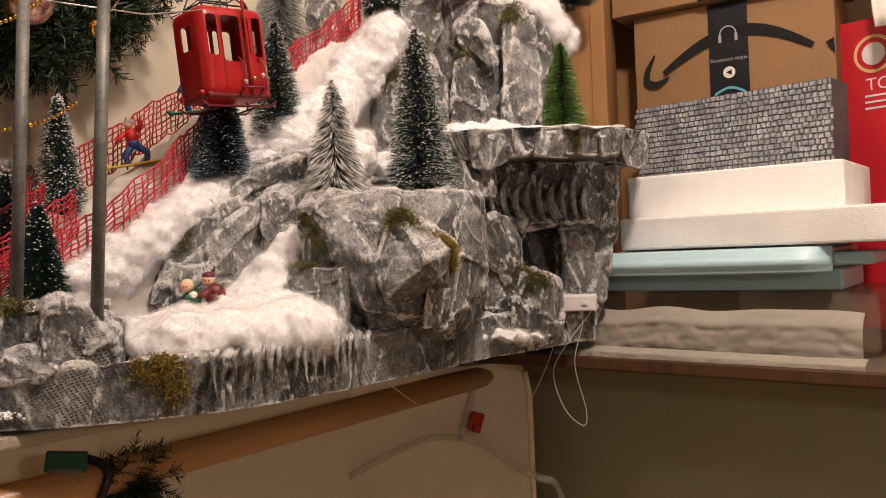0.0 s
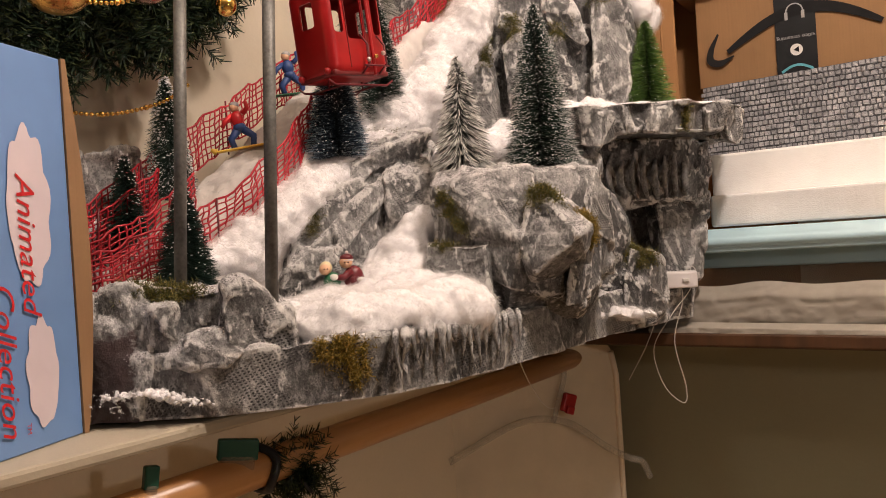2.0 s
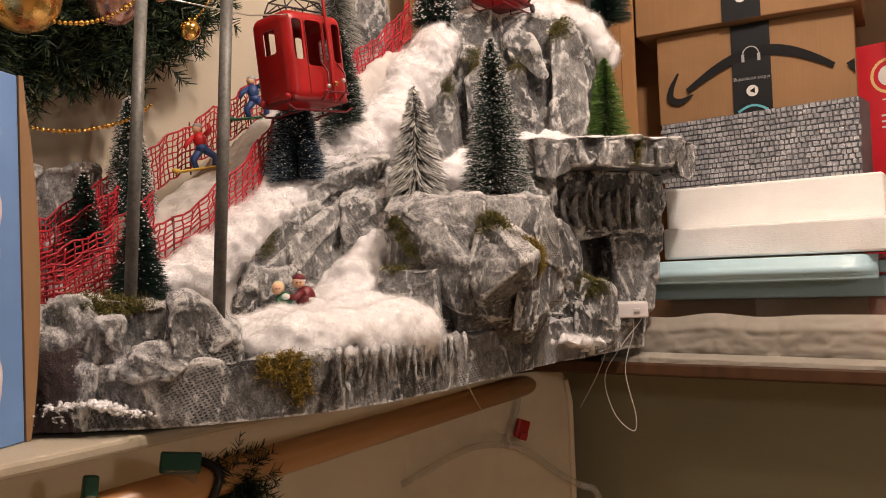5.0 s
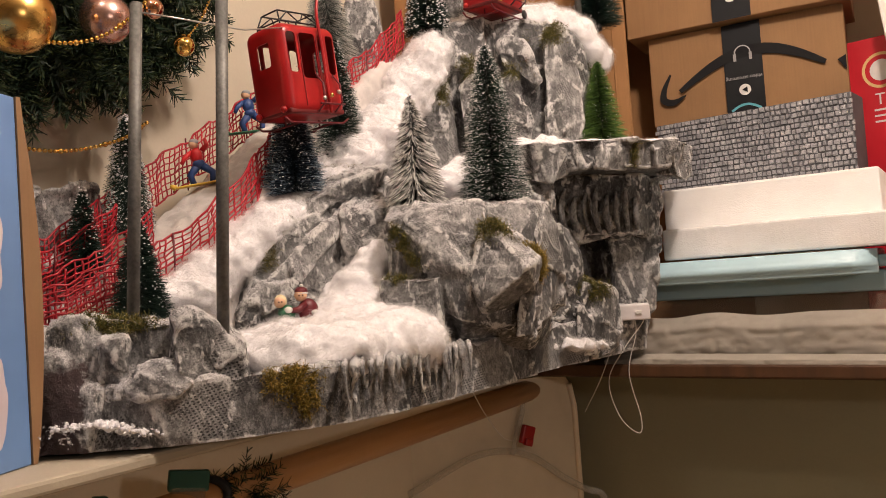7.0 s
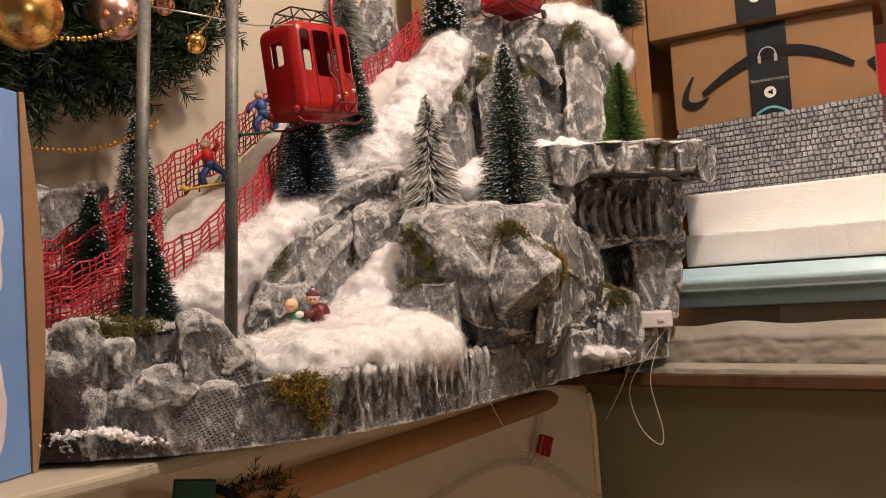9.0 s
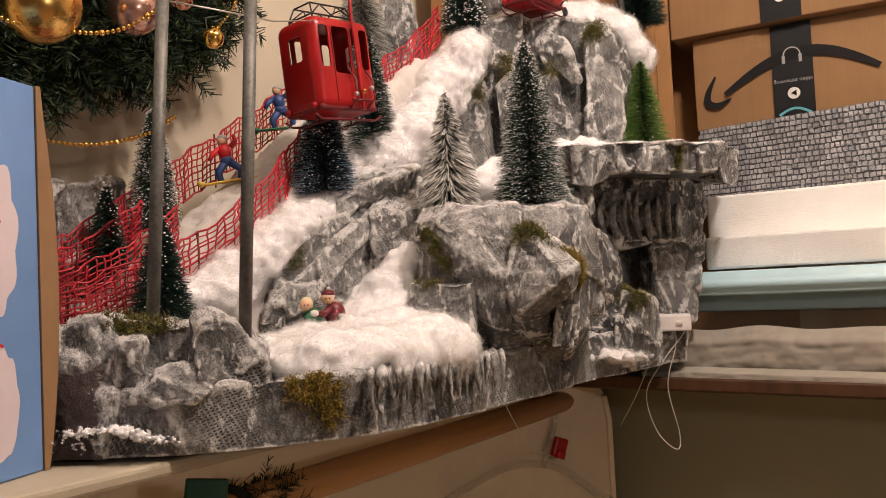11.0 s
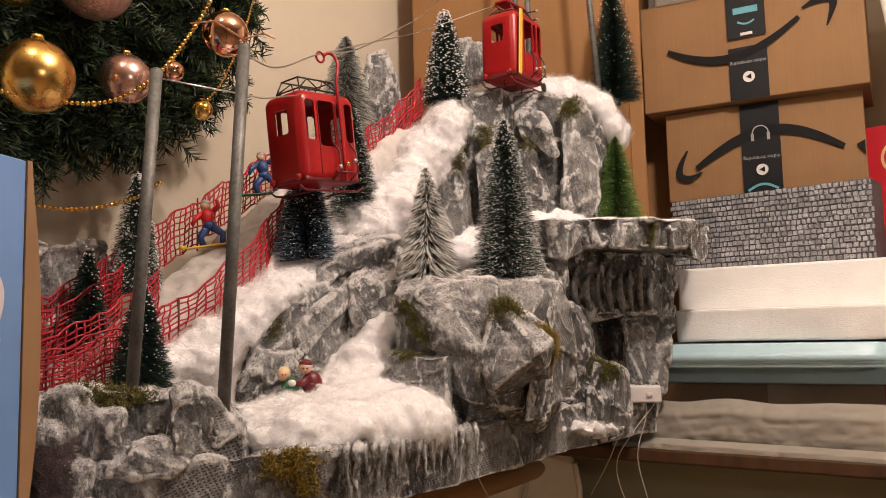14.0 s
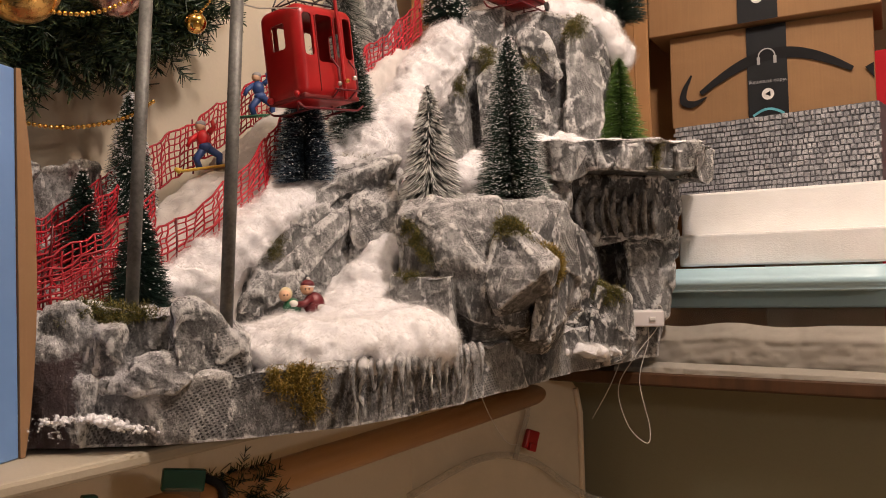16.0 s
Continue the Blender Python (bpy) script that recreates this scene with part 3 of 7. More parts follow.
def snow_mesh(name, parts, cell=0.0045, amp=0.0042, seed=3, fuzz=22.0, flen=0.011, mat=None):
    """Teased cotton: a soft body and loose fibres lying on it and standing off it (fuzz: fibres per square centimetre)."""
    v, q = field(parts, cell)
    n = normals_of(v, q)
    d = amp * (1.1 * lattice(v, 26, seed) + 1.25 * lattice(v, 65, seed + 1) + 0.7 * lattice(v, 140, seed + 2))
    v = v + n * d[:, None]
    rs = np.random.RandomState(seed)
    area = np.linalg.norm(np.cross(v[q[:, 2]] - v[q[:, 0]], v[q[:, 3]] - v[q[:, 1]]), axis=1) / 2
    count = int(area.sum() * 1e4 * fuzz)
    pick = rs.choice(len(q), count, p=area / area.sum())
    w = rs.dirichlet((1, 1, 1, 1), count)
    a = (v[q[pick]] * w[:, :, None]).sum(1)
    nr = n[q[pick, 0]]
    t = rs.normal(size=(count, 3))
    t -= nr * (t * nr).sum(1)[:, None]
    t /= np.linalg.norm(t, axis=1)[:, None]
    ln = rs.uniform(flen * 0.27, flen, (count, 1))
    a = a - nr * 0.0008
    mid = a + t * ln * 0.5 + nr * ln * rs.uniform(0.12, 0.55, (count, 1))
    b = mid + (t + rs.normal(size=(count, 3)) * 0.5) * ln * 0.5 + nr * ln * rs.uniform(-0.3, 0.15, (count, 1))
    v1, f1, _ = quad_tufts(a, mid, 0.00034, rs)
    v2, f2, _ = quad_tufts(mid, b, 0.00028, rs)
    faces = [tuple(r) for r in q] + [tuple(r + len(v)) for r in f1] + [tuple(r + len(v) + len(v1)) for r in f2]
    ids = [0] * len(q) + [1] * (len(f1) + len(f2))
    return mesh_of(name, np.concatenate([v, v1, v2]), faces, SNOW, smooth=True, mats=[mat or SNOW, FIBRE], ids=ids)


def quad_tufts(a, b, width, rng, vary=0.5):
    """Thin bristles from points a to points b: vertices, faces, uvs."""
    n = len(a)
    ax = b - a
    side = np.cross(ax, rng.normal(size=(n, 3)))
    side = side / np.maximum(np.linalg.norm(side, axis=1), 1e-9)[:, None] * width / 2
    v = np.stack([a - side, a + side, b + side * 0.55, b - side * 0.55], 1).reshape(-1, 3)
    f = np.arange(4 * n).reshape(n, 4)
    u = rng.uniform(0, 1, n)
    uv = np.stack([np.stack([u, np.zeros(n)], 1), np.stack([u, np.zeros(n)], 1), np.stack([u, np.ones(n)], 1), np.stack([u, np.ones(n)], 1)], 1).reshape(-1, 2)
    return v, f, uv


# ---- the room's structure ----
L = pose(-0.545, 0.671, 0, 0, 0, 52)      # along the left-hand wall: x along, y back from the board's edge
R = pose(0.21, 1.42, 0, 0, 0, -40)        # along the other wall: x along, y back from the ledge's edge


def slab(name, m, x0, x1, y0, y1, z0, z1, mat, label, bevel=0.0):
    bm = box(x1 - x0, y1 - y0, z1 - z0, ((x0 + x1) / 2, (y0 + y1) / 2, (z0 + z1) / 2), bevel)
    return solid(name, bm, mat, label, "structure", m, kind="structure")


# floor, ceiling and far walls stay unseen; their tones steer bounced light
slab("floor", pose(0, 0, 0), -7, 7, -7, 7, -0.1, 0.0, FLOOR, "unseen floor, toned pale for light bounced upward")
slab("ceiling", pose(0, 0, 0), -7, 7, -7, 7, 2.5, 2.6, CEIL, "unseen off-white ceiling, toned to limit bounced light")
slab("wall_west", L, -5.0, 1.75, 0.47, 0.59, 1.005, 2.5, WALL, "cream painted wall above the ledge")
slab("wall_west_low", L, -5.0, 1.75, 0.17, 0.59, 0.0, 1.02, WALL, "cream painted lower wall behind the handrail")
slab("wall_north", R, -1.1, 5.0, 0.80, 0.92, 1.0, 2.5, WALL, "cream painted wall behind the stacked boxes")
slab("wall_north_low", R, -0.75, 5.0, 0.165, 0.92, 0.0, 0.992, WALL_LOW, "cream wall below the ledge, coloured dark for shade")
slab("wall_east", L, -5.2, 2.2, -4.6, -4.48, 0.0, 2.5, WALL_FAR, "unseen far wall, toned tan to limit bounced light")
slab("wall_south", R, -2.0, 5.2, -4.9, -4.78, 0.0, 2.5, WALL_FAR, "unseen far wall, toned tan to limit bounced light")
slab("shelf_board", L, -1.6, 1.02, 0.004, 0.468, 1.022, 1.036, BOARD, "cream painted shelf board under the model mountain", 0.004)
slab("ledge", R, -0.42, 2.4, 0.0, 0.798, 0.994, 1.016, LEDGE, "ledge coloured dark for the bag's shade, carrying boxes and storage tub", 0.003)
slab("trim", R, -0.42, 2.4, -0.006, -0.001, 0.996, 1.018, TRIM, "brown wooden edge strip of the ledge, toned dark for shade", 0.003)

# round lamps, two overhead and one added fill: glowing diffuser in a metal rim
glow = Mat("lamp_diffuser", 0.5)
glow.color((0.9, 0.85, 0.75))
glow.b.inputs["Emission Color"].default_value = (1.0, 0.82, 0.62, 1)
glow.b.inputs["Emission Strength"].default_value = 4.0
for where, power in LAMPS:
    # cord added so that the fill light hangs from something
    if where.z < 2.49:
        cord = solid("lamp_cord", tube([where, (where.x, where.y, 2.5)], 0.004, 8), BLACK_PL, "thin black cord added above the fill lamp", "cord")
    lamp = thing("ceiling_lamp", "unseen round warm white lamp in a metal rim", "lamp", Matrix.Translation(where), "ceiling lamps")
    part("rim", lathe([(0.10, -0.001), (0.12, -0.012), (0.12, -0.04), (0.10, -0.045)], 40), SILVER, lamp)
    part("diffuser", smooth_bm(lathe([(0.098, -0.046), (0.095, -0.055), (0.07, -0.065), (0.02, -0.07)], 40)), glow.m, lamp)
    ld = bpy.data.lights.new("ceiling_light", "POINT")
    ld.shadow_soft_size = 0.07
    ld.energy = power
    ld.color = (1.0, 0.82, 0.72)
    lo = new("ceiling_light", ld)
    lo.matrix_world = Matrix.Translation(where - Vector((0, 0, 0.15)))

# ---- the model mountain ----
mountain = thing("model_mountain", "grey painted plaster ski mountain with white cotton snow on the shelf", "model landscape")

BASE = [(-0.60, 0.835), (-0.50, 0.832), (-0.42, 0.826), (-0.33, 0.846), (-0.262, 0.872), (-0.19, 0.930), (-0.13, 0.99), (-0.078, 1.058), (-0.01, 1.14), (0.068, 1.25),
        (0.15, 1.33), (0.24, 1.44), (0.30, 1.60), (0.10, 1.80), (-0.10, 1.74), (-0.45, 1.45), (-0.80, 1.08), (-0.70, 0.90)]
part("base_rock", rock_mesh("base_rock", [pr(BASE, 1.036, 1.104)], size=0.07, amp=0.16, seed=2, zs=0.5, black=0.02), ROCK, mountain)

# boulder in the near corner
part("corner_boulder", rock_mesh("corner_boulder", [
    hull([(-0.60, 0.835, 1.04), (-0.49, 0.826, 1.04), (-0.60, 0.845, 1.14), (-0.535, 0.84, 1.125), (-0.53, 0.846, 1.147), (-0.513, 0.85, 1.168), (-0.50, 0.855, 1.174), (-0.486, 0.856, 1.166), (-0.472, 0.838, 1.12), (-0.488, 0.828, 1.07), (-0.60, 1.0, 1.16), (-0.45, 0.98, 1.16), (-0.45, 0.98, 1.04), (-0.6, 1.0, 1.04)]),
    hull([(-0.478, 0.838, 1.151), (-0.453, 0.836, 1.147), (-0.448, 0.832, 1.122), (-0.474, 0.832, 1.120), (-0.460, 0.824, 1.134), (-0.46, 0.88, 1.158), (-0.46, 0.87, 1.10), (-0.47, 0.84, 1.06), (-0.45, 0.84, 1.06)]),
    hull([(-0.458, 0.830, 1.113), (-0.464, 0.821, 1.089), (-0.402, 0.820, 1.090), (-0.408, 0.828, 1.123), (-0.43, 0.832, 1.127), (-0.386, 0.822, 1.100), (-0.45, 0.88, 1.115), (-0.40, 0.88, 1.115), (-0.43, 0.87, 1.084)]),
    hull([(-0.413, 0.838, 1.168), (-0.404, 0.832, 1.165), (-0.399, 0.822, 1.116), (-0.412, 0.845, 1.12), (-0.391, 0.85, 1.171), (-0.372, 0.855, 1.160), (-0.348, 0.862, 1.128), (-0.378, 0.838, 1.120), (-0.36, 0.93, 1.14), (-0.42, 0.93, 1.165), (-0.4, 0.93, 1.05), (-0.335, 0.88, 1.05), (-0.395, 0.835, 1.05)]),
    hull([(-0.50, 0.866, 1.166), (-0.40, 0.864, 1.160), (-0.5, 0.856, 1.08), (-0.4, 0.856, 1.08), (-0.5, 1.0, 1.16), (-0.4, 1.0, 1.16), (-0.45, 1.0, 1.05)])],
    cell=0.0026, size=0.04, amp=0.20, rough=0.0020, seed=9, black=0.15), ROCK, mountain)

# central block that carries two trees
part("front_block", rock_mesh("front_block", [
    hull([(-0.178, 1.105, 1.284), (-0.087, 1.090, 1.290), (0.045, 1.155, 1.284), (0.058, 1.19, 1.278), (0.058, 1.36, 1.284), (-0.18, 1.36, 1.284), (-0.190, 1.088, 1.268), (-0.160, 1.076, 1.266), (-0.184, 1.10, 1.19), (-0.138, 1.050, 1.229), (-0.082, 1.040, 1.190),
          (-0.10, 1.046, 1.13), (0.0, 1.085, 1.115), (0.03, 1.12, 1.13), (-0.18, 1.36, 1.05), (0.05, 1.30, 1.05), (-0.10, 1.165, 1.05), (0.02, 1.215, 1.05)]),
    hull([(-0.201, 1.066, 1.192), (-0.128, 1.034, 1.188), (-0.203, 1.070, 1.05), (-0.126, 1.038, 1.05), (-0.10, 1.12, 1.195), (-0.19, 1.16, 1.195), (-0.19, 1.16, 1.05), (-0.1, 1.12, 1.05)]),
    hull([(-0.060, 1.054, 1.252), (-0.052, 1.052, 1.250), (-0.072, 1.026, 1.148), (-0.082, 1.040, 1.190), (-0.019, 1.002, 1.193), (-0.028, 1.006, 1.180), (0.024, 1.09, 1.212), (0.01, 1.09, 1.15), (-0.02, 1.11, 1.25), (-0.07, 1.10, 1.13), (-0.035, 1.056, 1.15)]),
    hull([(0.018, 1.114, 1.240), (0.056, 1.144, 1.252), (0.036, 1.14, 1.280), (0.060, 1.154, 1.155), (0.014, 1.110, 1.134), (0.060, 1.162, 1.138), (0.062, 1.25, 1.25), (0.06, 1.25, 1.12), (0.0, 1.2, 1.2)]),
    hull([(-0.020, 1.052, 1.172), (0.012, 1.080, 1.178), (-0.030, 1.056, 1.105), (-0.004, 1.070, 1.103), (0.0, 1.14, 1.18), (0.0, 1.14, 1.10), (-0.012, 1.052, 1.14)])],
    cell=0.0024, size=0.05, amp=0.17, rough=0.0016, seed=21, black=0.05), ROCK, mountain)

# ridge between the piste and the hollow: slanting slabs
part("ridge_rock", rock_mesh("ridge_rock", [
    hull([(-0.42, 1.11, 1.05), (-0.37, 1.085, 1.05), (-0.365, 1.088, 1.155), (-0.30, 1.12, 1.21), (-0.255, 1.155, 1.255), (-0.195, 1.235, 1.322), (-0.18, 1.25, 1.05), (-0.17, 1.34, 1.33), (-0.37, 1.22, 1.24), (-0.42, 1.13, 1.15), (-0.2, 1.34, 1.05)]),
    hull([(-0.415, 1.11, 1.15), (-0.352, 1.118, 1.240), (-0.292, 1.165, 1.306), (-0.262, 1.20, 1.34), (-0.21, 1.25, 1.355), (-0.20, 1.235, 1.30), (-0.285, 1.145, 1.225), (-0.385, 1.105, 1.16), (-0.37, 1.22, 1.27), (-0.2, 1.36, 1.38), (-0.3, 1.28, 1.1)]),
    hull([(-0.246, 1.150, 1.280), (-0.190, 1.150, 1.288), (-0.188, 1.140, 1.25), (-0.243, 1.140, 1.238), (-0.18, 1.25, 1.345), (-0.25, 1.25, 1.345), (-0.19, 1.22, 1.15), (-0.26, 1.22, 1.15)]),
    hull([(-0.300, 1.168, 1.305), (-0.236, 1.176, 1.336), (-0.200, 1.186, 1.342), (-0.180, 1.20, 1.352), (-0.19, 1.29, 1.378), (-0.30, 1.28, 1.365), (-0.25, 1.21, 1.28), (-0.200, 1.20, 1.312)]),
    hull([(-0.392, 1.094, 1.146), (-0.345, 1.088, 1.156), (-0.275, 1.133, 1.232), (-0.222, 1.184, 1.290), (-0.224, 1.189, 1.316), (-0.290, 1.141, 1.256), (-0.375, 1.098, 1.178), (-0.35, 1.14, 1.15), (-0.23, 1.22, 1.30)]),
    hull([(-0.345, 1.116, 1.220), (-0.290, 1.155, 1.276), (-0.236, 1.196, 1.326), (-0.230, 1.208, 1.350), (-0.300, 1.164, 1.302), (-0.35, 1.124, 1.246), (-0.33, 1.17, 1.24), (-0.24, 1.24, 1.33)])],
    cell=0.003, size=0.05, amp=0.20, rough=0.0026, seed=33, zs=0.9), ROCK, mountain)

# piste body: a long ramp climbing beside the wall
PISTE = [(-0.64, 0.90), (-0.52, 0.93), (-0.45, 1.02), (-0.40, 1.09), (-0.33, 1.20), (-0.25, 1.30), (-0.17, 1.38), (-0.07, 1.50), (0.0, 1.66), (-0.16, 1.60), (-0.26, 1.50), (-0.44, 1.30), (-0.66, 1.08)]
piste_body = [pr(PISTE, 1.05, 1.200, sx=0.36, sy=0.78, at=(-0.464, 1.066), taper=0.02)]
part("piste", snow_mesh("piste", piste_body, 0.006, 0.003, 7, 4.0, mat=PACKED), PACKED, mountain, "off-white cloth covered ski slope")

# outcrop in the far left corner
part("back_outcrop", rock_mesh("back_outcrop", [
    pr([(-0.76, 1.05), (-0.63, 1.10), (-0.56, 1.19), (-0.575, 1.27), (-0.68, 1.23), (-0.78, 1.13)], 1.05, 1.338, sx=0.2, taper=0.10),
    pr([(-0.65, 1.16), (-0.58, 1.18), (-0.58, 1.24), (-0.65, 1.24)], 1.05, 1.366, taper=0.1)],
    size=0.05, amp=0.42, seed=41), ROCK, mountain)

# upper cliff and summit
part("upper_cliff", rock_mesh("upper_cliff", [
    hull([(-0.10, 1.50, 1.20), (0.06, 1.475, 1.20), (0.20, 1.50, 1.20), (0.25, 1.62, 1.20), (-0.10, 1.478, 1.60), (-0.02, 1.468, 1.645), (0.10, 1.465, 1.645), (0.175, 1.478, 1.625), (0.235, 1.53, 1.585), (0.25, 1.66, 1.62), (0.10, 1.76, 1.64), (-0.12, 1.72, 1.63), (-0.12, 1.72, 1.2)]),
    hull([(-0.06, 1.462, 1.645), (0.015, 1.452, 1.650), (-0.05, 1.458, 1.57), (-0.01, 1.452, 1.555), (0.02, 1.455, 1.59), (-0.06, 1.5, 1.6), (0.02, 1.5, 1.65), (0, 1.5, 1.54)]),
    hull([(0.035, 1.444, 1.592), (0.060, 1.436, 1.612), (0.078, 1.430, 1.602), (0.110, 1.434, 1.526), (0.096, 1.436, 1.516), (0.040, 1.440, 1.565), (0.05, 1.49, 1.62), (0.10, 1.49, 1.60), (0.10, 1.49, 1.50)]),
    hull([(0.120, 1.446, 1.598), (0.150, 1.440, 1.628), (0.176, 1.452, 1.594), (0.186, 1.456, 1.515), (0.170, 1.450, 1.400), (0.116, 1.440, 1.480), (0.120, 1.445, 1.400), (0.15, 1.52, 1.63), (0.15, 1.50, 1.40)]),
    hull([(0.026, 1.432, 1.490), (0.032, 1.430, 1.530), (0.054, 1.426, 1.543), (0.074, 1.430, 1.530), (0.084, 1.436, 1.44), (0.075, 1.44, 1.385), (0.015, 1.44, 1.385), (0.05, 1.48, 1.54), (0.05, 1.48, 1.39)]),
    hull([(-0.040, 1.444, 1.52), (-0.012, 1.436, 1.545), (0.020, 1.442, 1.50), (0.012, 1.446, 1.40), (-0.035, 1.446, 1.40), (0.0, 1.49, 1.55), (0.0, 1.49, 1.40)]),
    hull([(-0.135, 1.455, 1.33), (-0.05, 1.425, 1.33), (-0.03, 1.47, 1.33), (-0.12, 1.45, 1.46), (-0.085, 1.437, 1.545), (-0.06, 1.45, 1.555), (-0.13, 1.52, 1.54), (-0.05, 1.50, 1.4)])],
    size=0.06, amp=0.18, rough=0.0012, seed=52, black=0.07), ROCK, mountain)
part("summit_rock", rock_mesh("summit_rock", [
    pr([(-0.10, 1.62), (0.0, 1.60), (0.05, 1.64), (0.02, 1.72), (-0.1, 1.72)], 1.55, 1.80, taper=0.06)], size=0.06, amp=0.25, seed=57), ROCK, mountain)
part("side_crag", rock_mesh("side_crag", [
    hull([(-0.245, 1.50, 1.45), (-0.16, 1.50, 1.45), (-0.24, 1.51, 1.62), (-0.225, 1.52, 1.735), (-0.195, 1.52, 1.742), (-0.18, 1.53, 1.69), (-0.15, 1.54, 1.60), (-0.2, 1.6, 1.70), (-0.2, 1.6, 1.45)])], size=0.05, amp=0.2, seed=59), ROCK, mountain)

# balcony of rock with its ribbed corbel and grotto
DECK = [(0.012, 1.30), (0.055, 1.264), (0.088, 1.298), (0.125, 1.262), (0.168, 1.274), (0.206, 1.262), (0.240, 1.300), (0.276, 1.298), (0.286, 1.330), (0.316, 1.345), (0.320, 1.380), (0.342, 1.396), (0.336, 1.43), (0.345, 1.50), (0.30, 1.60), (0.10, 1.62), (0.02, 1.45)]
part("balcony_rock", rock_mesh("balcony_rock", [pr(DECK, 1.342, 1.386, taper=-0.30),
    hull([(0.050, 1.272, 1.330), (0.076, 1.262, 1.321), (0.104, 1.284, 1.338), (0.100, 1.268, 1.378), (0.045, 1.264, 1.376), (0.07, 1.35, 1.37), (0.04, 1.33, 1.34)]),
    hull([(0.125, 1.258, 1.380), (0.165, 1.264, 1.378), (0.196, 1.256, 1.378), (0.150, 1.256, 1.340), (0.200, 1.272, 1.336), (0.130, 1.29, 1.345), (0.16, 1.33, 1.36)]),
    hull([(0.278, 1.296, 1.380), (0.296, 1.316, 1.328), (0.322, 1.345, 1.322), (0.342, 1.385, 1.334), (0.345, 1.392, 1.378), (0.26, 1.40, 1.35), (0.28, 1.36, 1.34)]),
    hull([(0.000, 1.292, 1.275), (0.060, 1.276, 1.285), (0.092, 1.305, 1.330), (0.028, 1.282, 1.362), (0.0, 1.30, 1.372), (0.06, 1.40, 1.36), (0.06, 1.40, 1.27), (0.092, 1.33, 1.285)])],
    cell=0.0026, size=0.038, amp=0.36, rough=0.0010, seed=64, zs=0.35, level=0.97), ROCK, mountain)
part("deck_snow", snow_mesh("deck_snow", [pr(DECK, 1.380, 1.3895, taper=0.3)],
     0.0035, 0.0012, 17, 26.0, 0.005), SNOW, mountain, "thin white snow on the rock balcony")
CORBEL = [(0.088, 1.338), (0.17, 1.348), (0.24, 1.372), (0.292, 1.42), (0.305, 1.47), (0.28, 1.56), (0.08, 1.56)]
# the low coat mixes black paint with shade under the balcony
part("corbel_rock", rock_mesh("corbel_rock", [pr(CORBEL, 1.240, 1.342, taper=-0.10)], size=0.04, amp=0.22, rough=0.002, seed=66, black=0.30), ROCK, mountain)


def rib(x, y, lean, h, w):
    pts = [(x + lean * 0.9, y + 0.014, 1.243), (x - lean * 0.2, y - 0.010, 1.243 + h * 0.22), (x - lean * 0.7, y - 0.018, 1.243 + h * 0.5), (x - lean * 0.5, y - 0.018, 1.243 + h * 0.75), (x + lean * 0.5, y + 0.006, 1.243 + h)]
    return tube(spline(pts, 12), [w * (0.5 + 0.6 * math.sin(math.pi * k / 12)) for k in range(13)], 8)


for k in range(9):
    x = 0.088 + 0.0185 * k
    y = 1.328 + 0.012 * (x - 0.088) / 0.08 if x < 0.17 else 1.340 + 0.030 * (x - 0.17) / 0.07
    part("rib", rib(x, y, 0.013 - 0.0008 * k, 0.070 + 0.008 * math.sin(k * 2.1), 0.0038 + 0.0008 * (k % 3)), ROCK, mountain)
# grotto coat holds black paint and the shade of the hollow
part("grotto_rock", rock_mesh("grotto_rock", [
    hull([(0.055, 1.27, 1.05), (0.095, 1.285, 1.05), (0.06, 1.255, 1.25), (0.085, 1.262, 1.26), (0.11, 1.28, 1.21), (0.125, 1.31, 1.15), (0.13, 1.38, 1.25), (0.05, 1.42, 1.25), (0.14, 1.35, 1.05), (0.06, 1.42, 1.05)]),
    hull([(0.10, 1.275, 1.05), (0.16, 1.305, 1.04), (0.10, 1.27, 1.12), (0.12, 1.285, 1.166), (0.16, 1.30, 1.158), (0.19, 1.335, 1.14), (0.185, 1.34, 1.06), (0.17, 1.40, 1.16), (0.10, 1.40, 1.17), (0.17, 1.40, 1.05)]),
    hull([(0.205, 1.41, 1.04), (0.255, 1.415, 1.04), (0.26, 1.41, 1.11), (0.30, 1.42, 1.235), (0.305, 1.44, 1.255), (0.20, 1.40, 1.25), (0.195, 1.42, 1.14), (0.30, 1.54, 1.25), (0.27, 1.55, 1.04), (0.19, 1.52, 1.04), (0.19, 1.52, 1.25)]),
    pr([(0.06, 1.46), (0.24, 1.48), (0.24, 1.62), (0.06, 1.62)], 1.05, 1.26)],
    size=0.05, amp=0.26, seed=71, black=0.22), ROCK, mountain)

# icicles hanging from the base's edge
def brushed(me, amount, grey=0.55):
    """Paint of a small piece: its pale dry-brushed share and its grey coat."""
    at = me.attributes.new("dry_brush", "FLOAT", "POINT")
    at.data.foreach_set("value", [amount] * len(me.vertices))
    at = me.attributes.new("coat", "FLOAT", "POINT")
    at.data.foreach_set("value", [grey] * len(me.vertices))


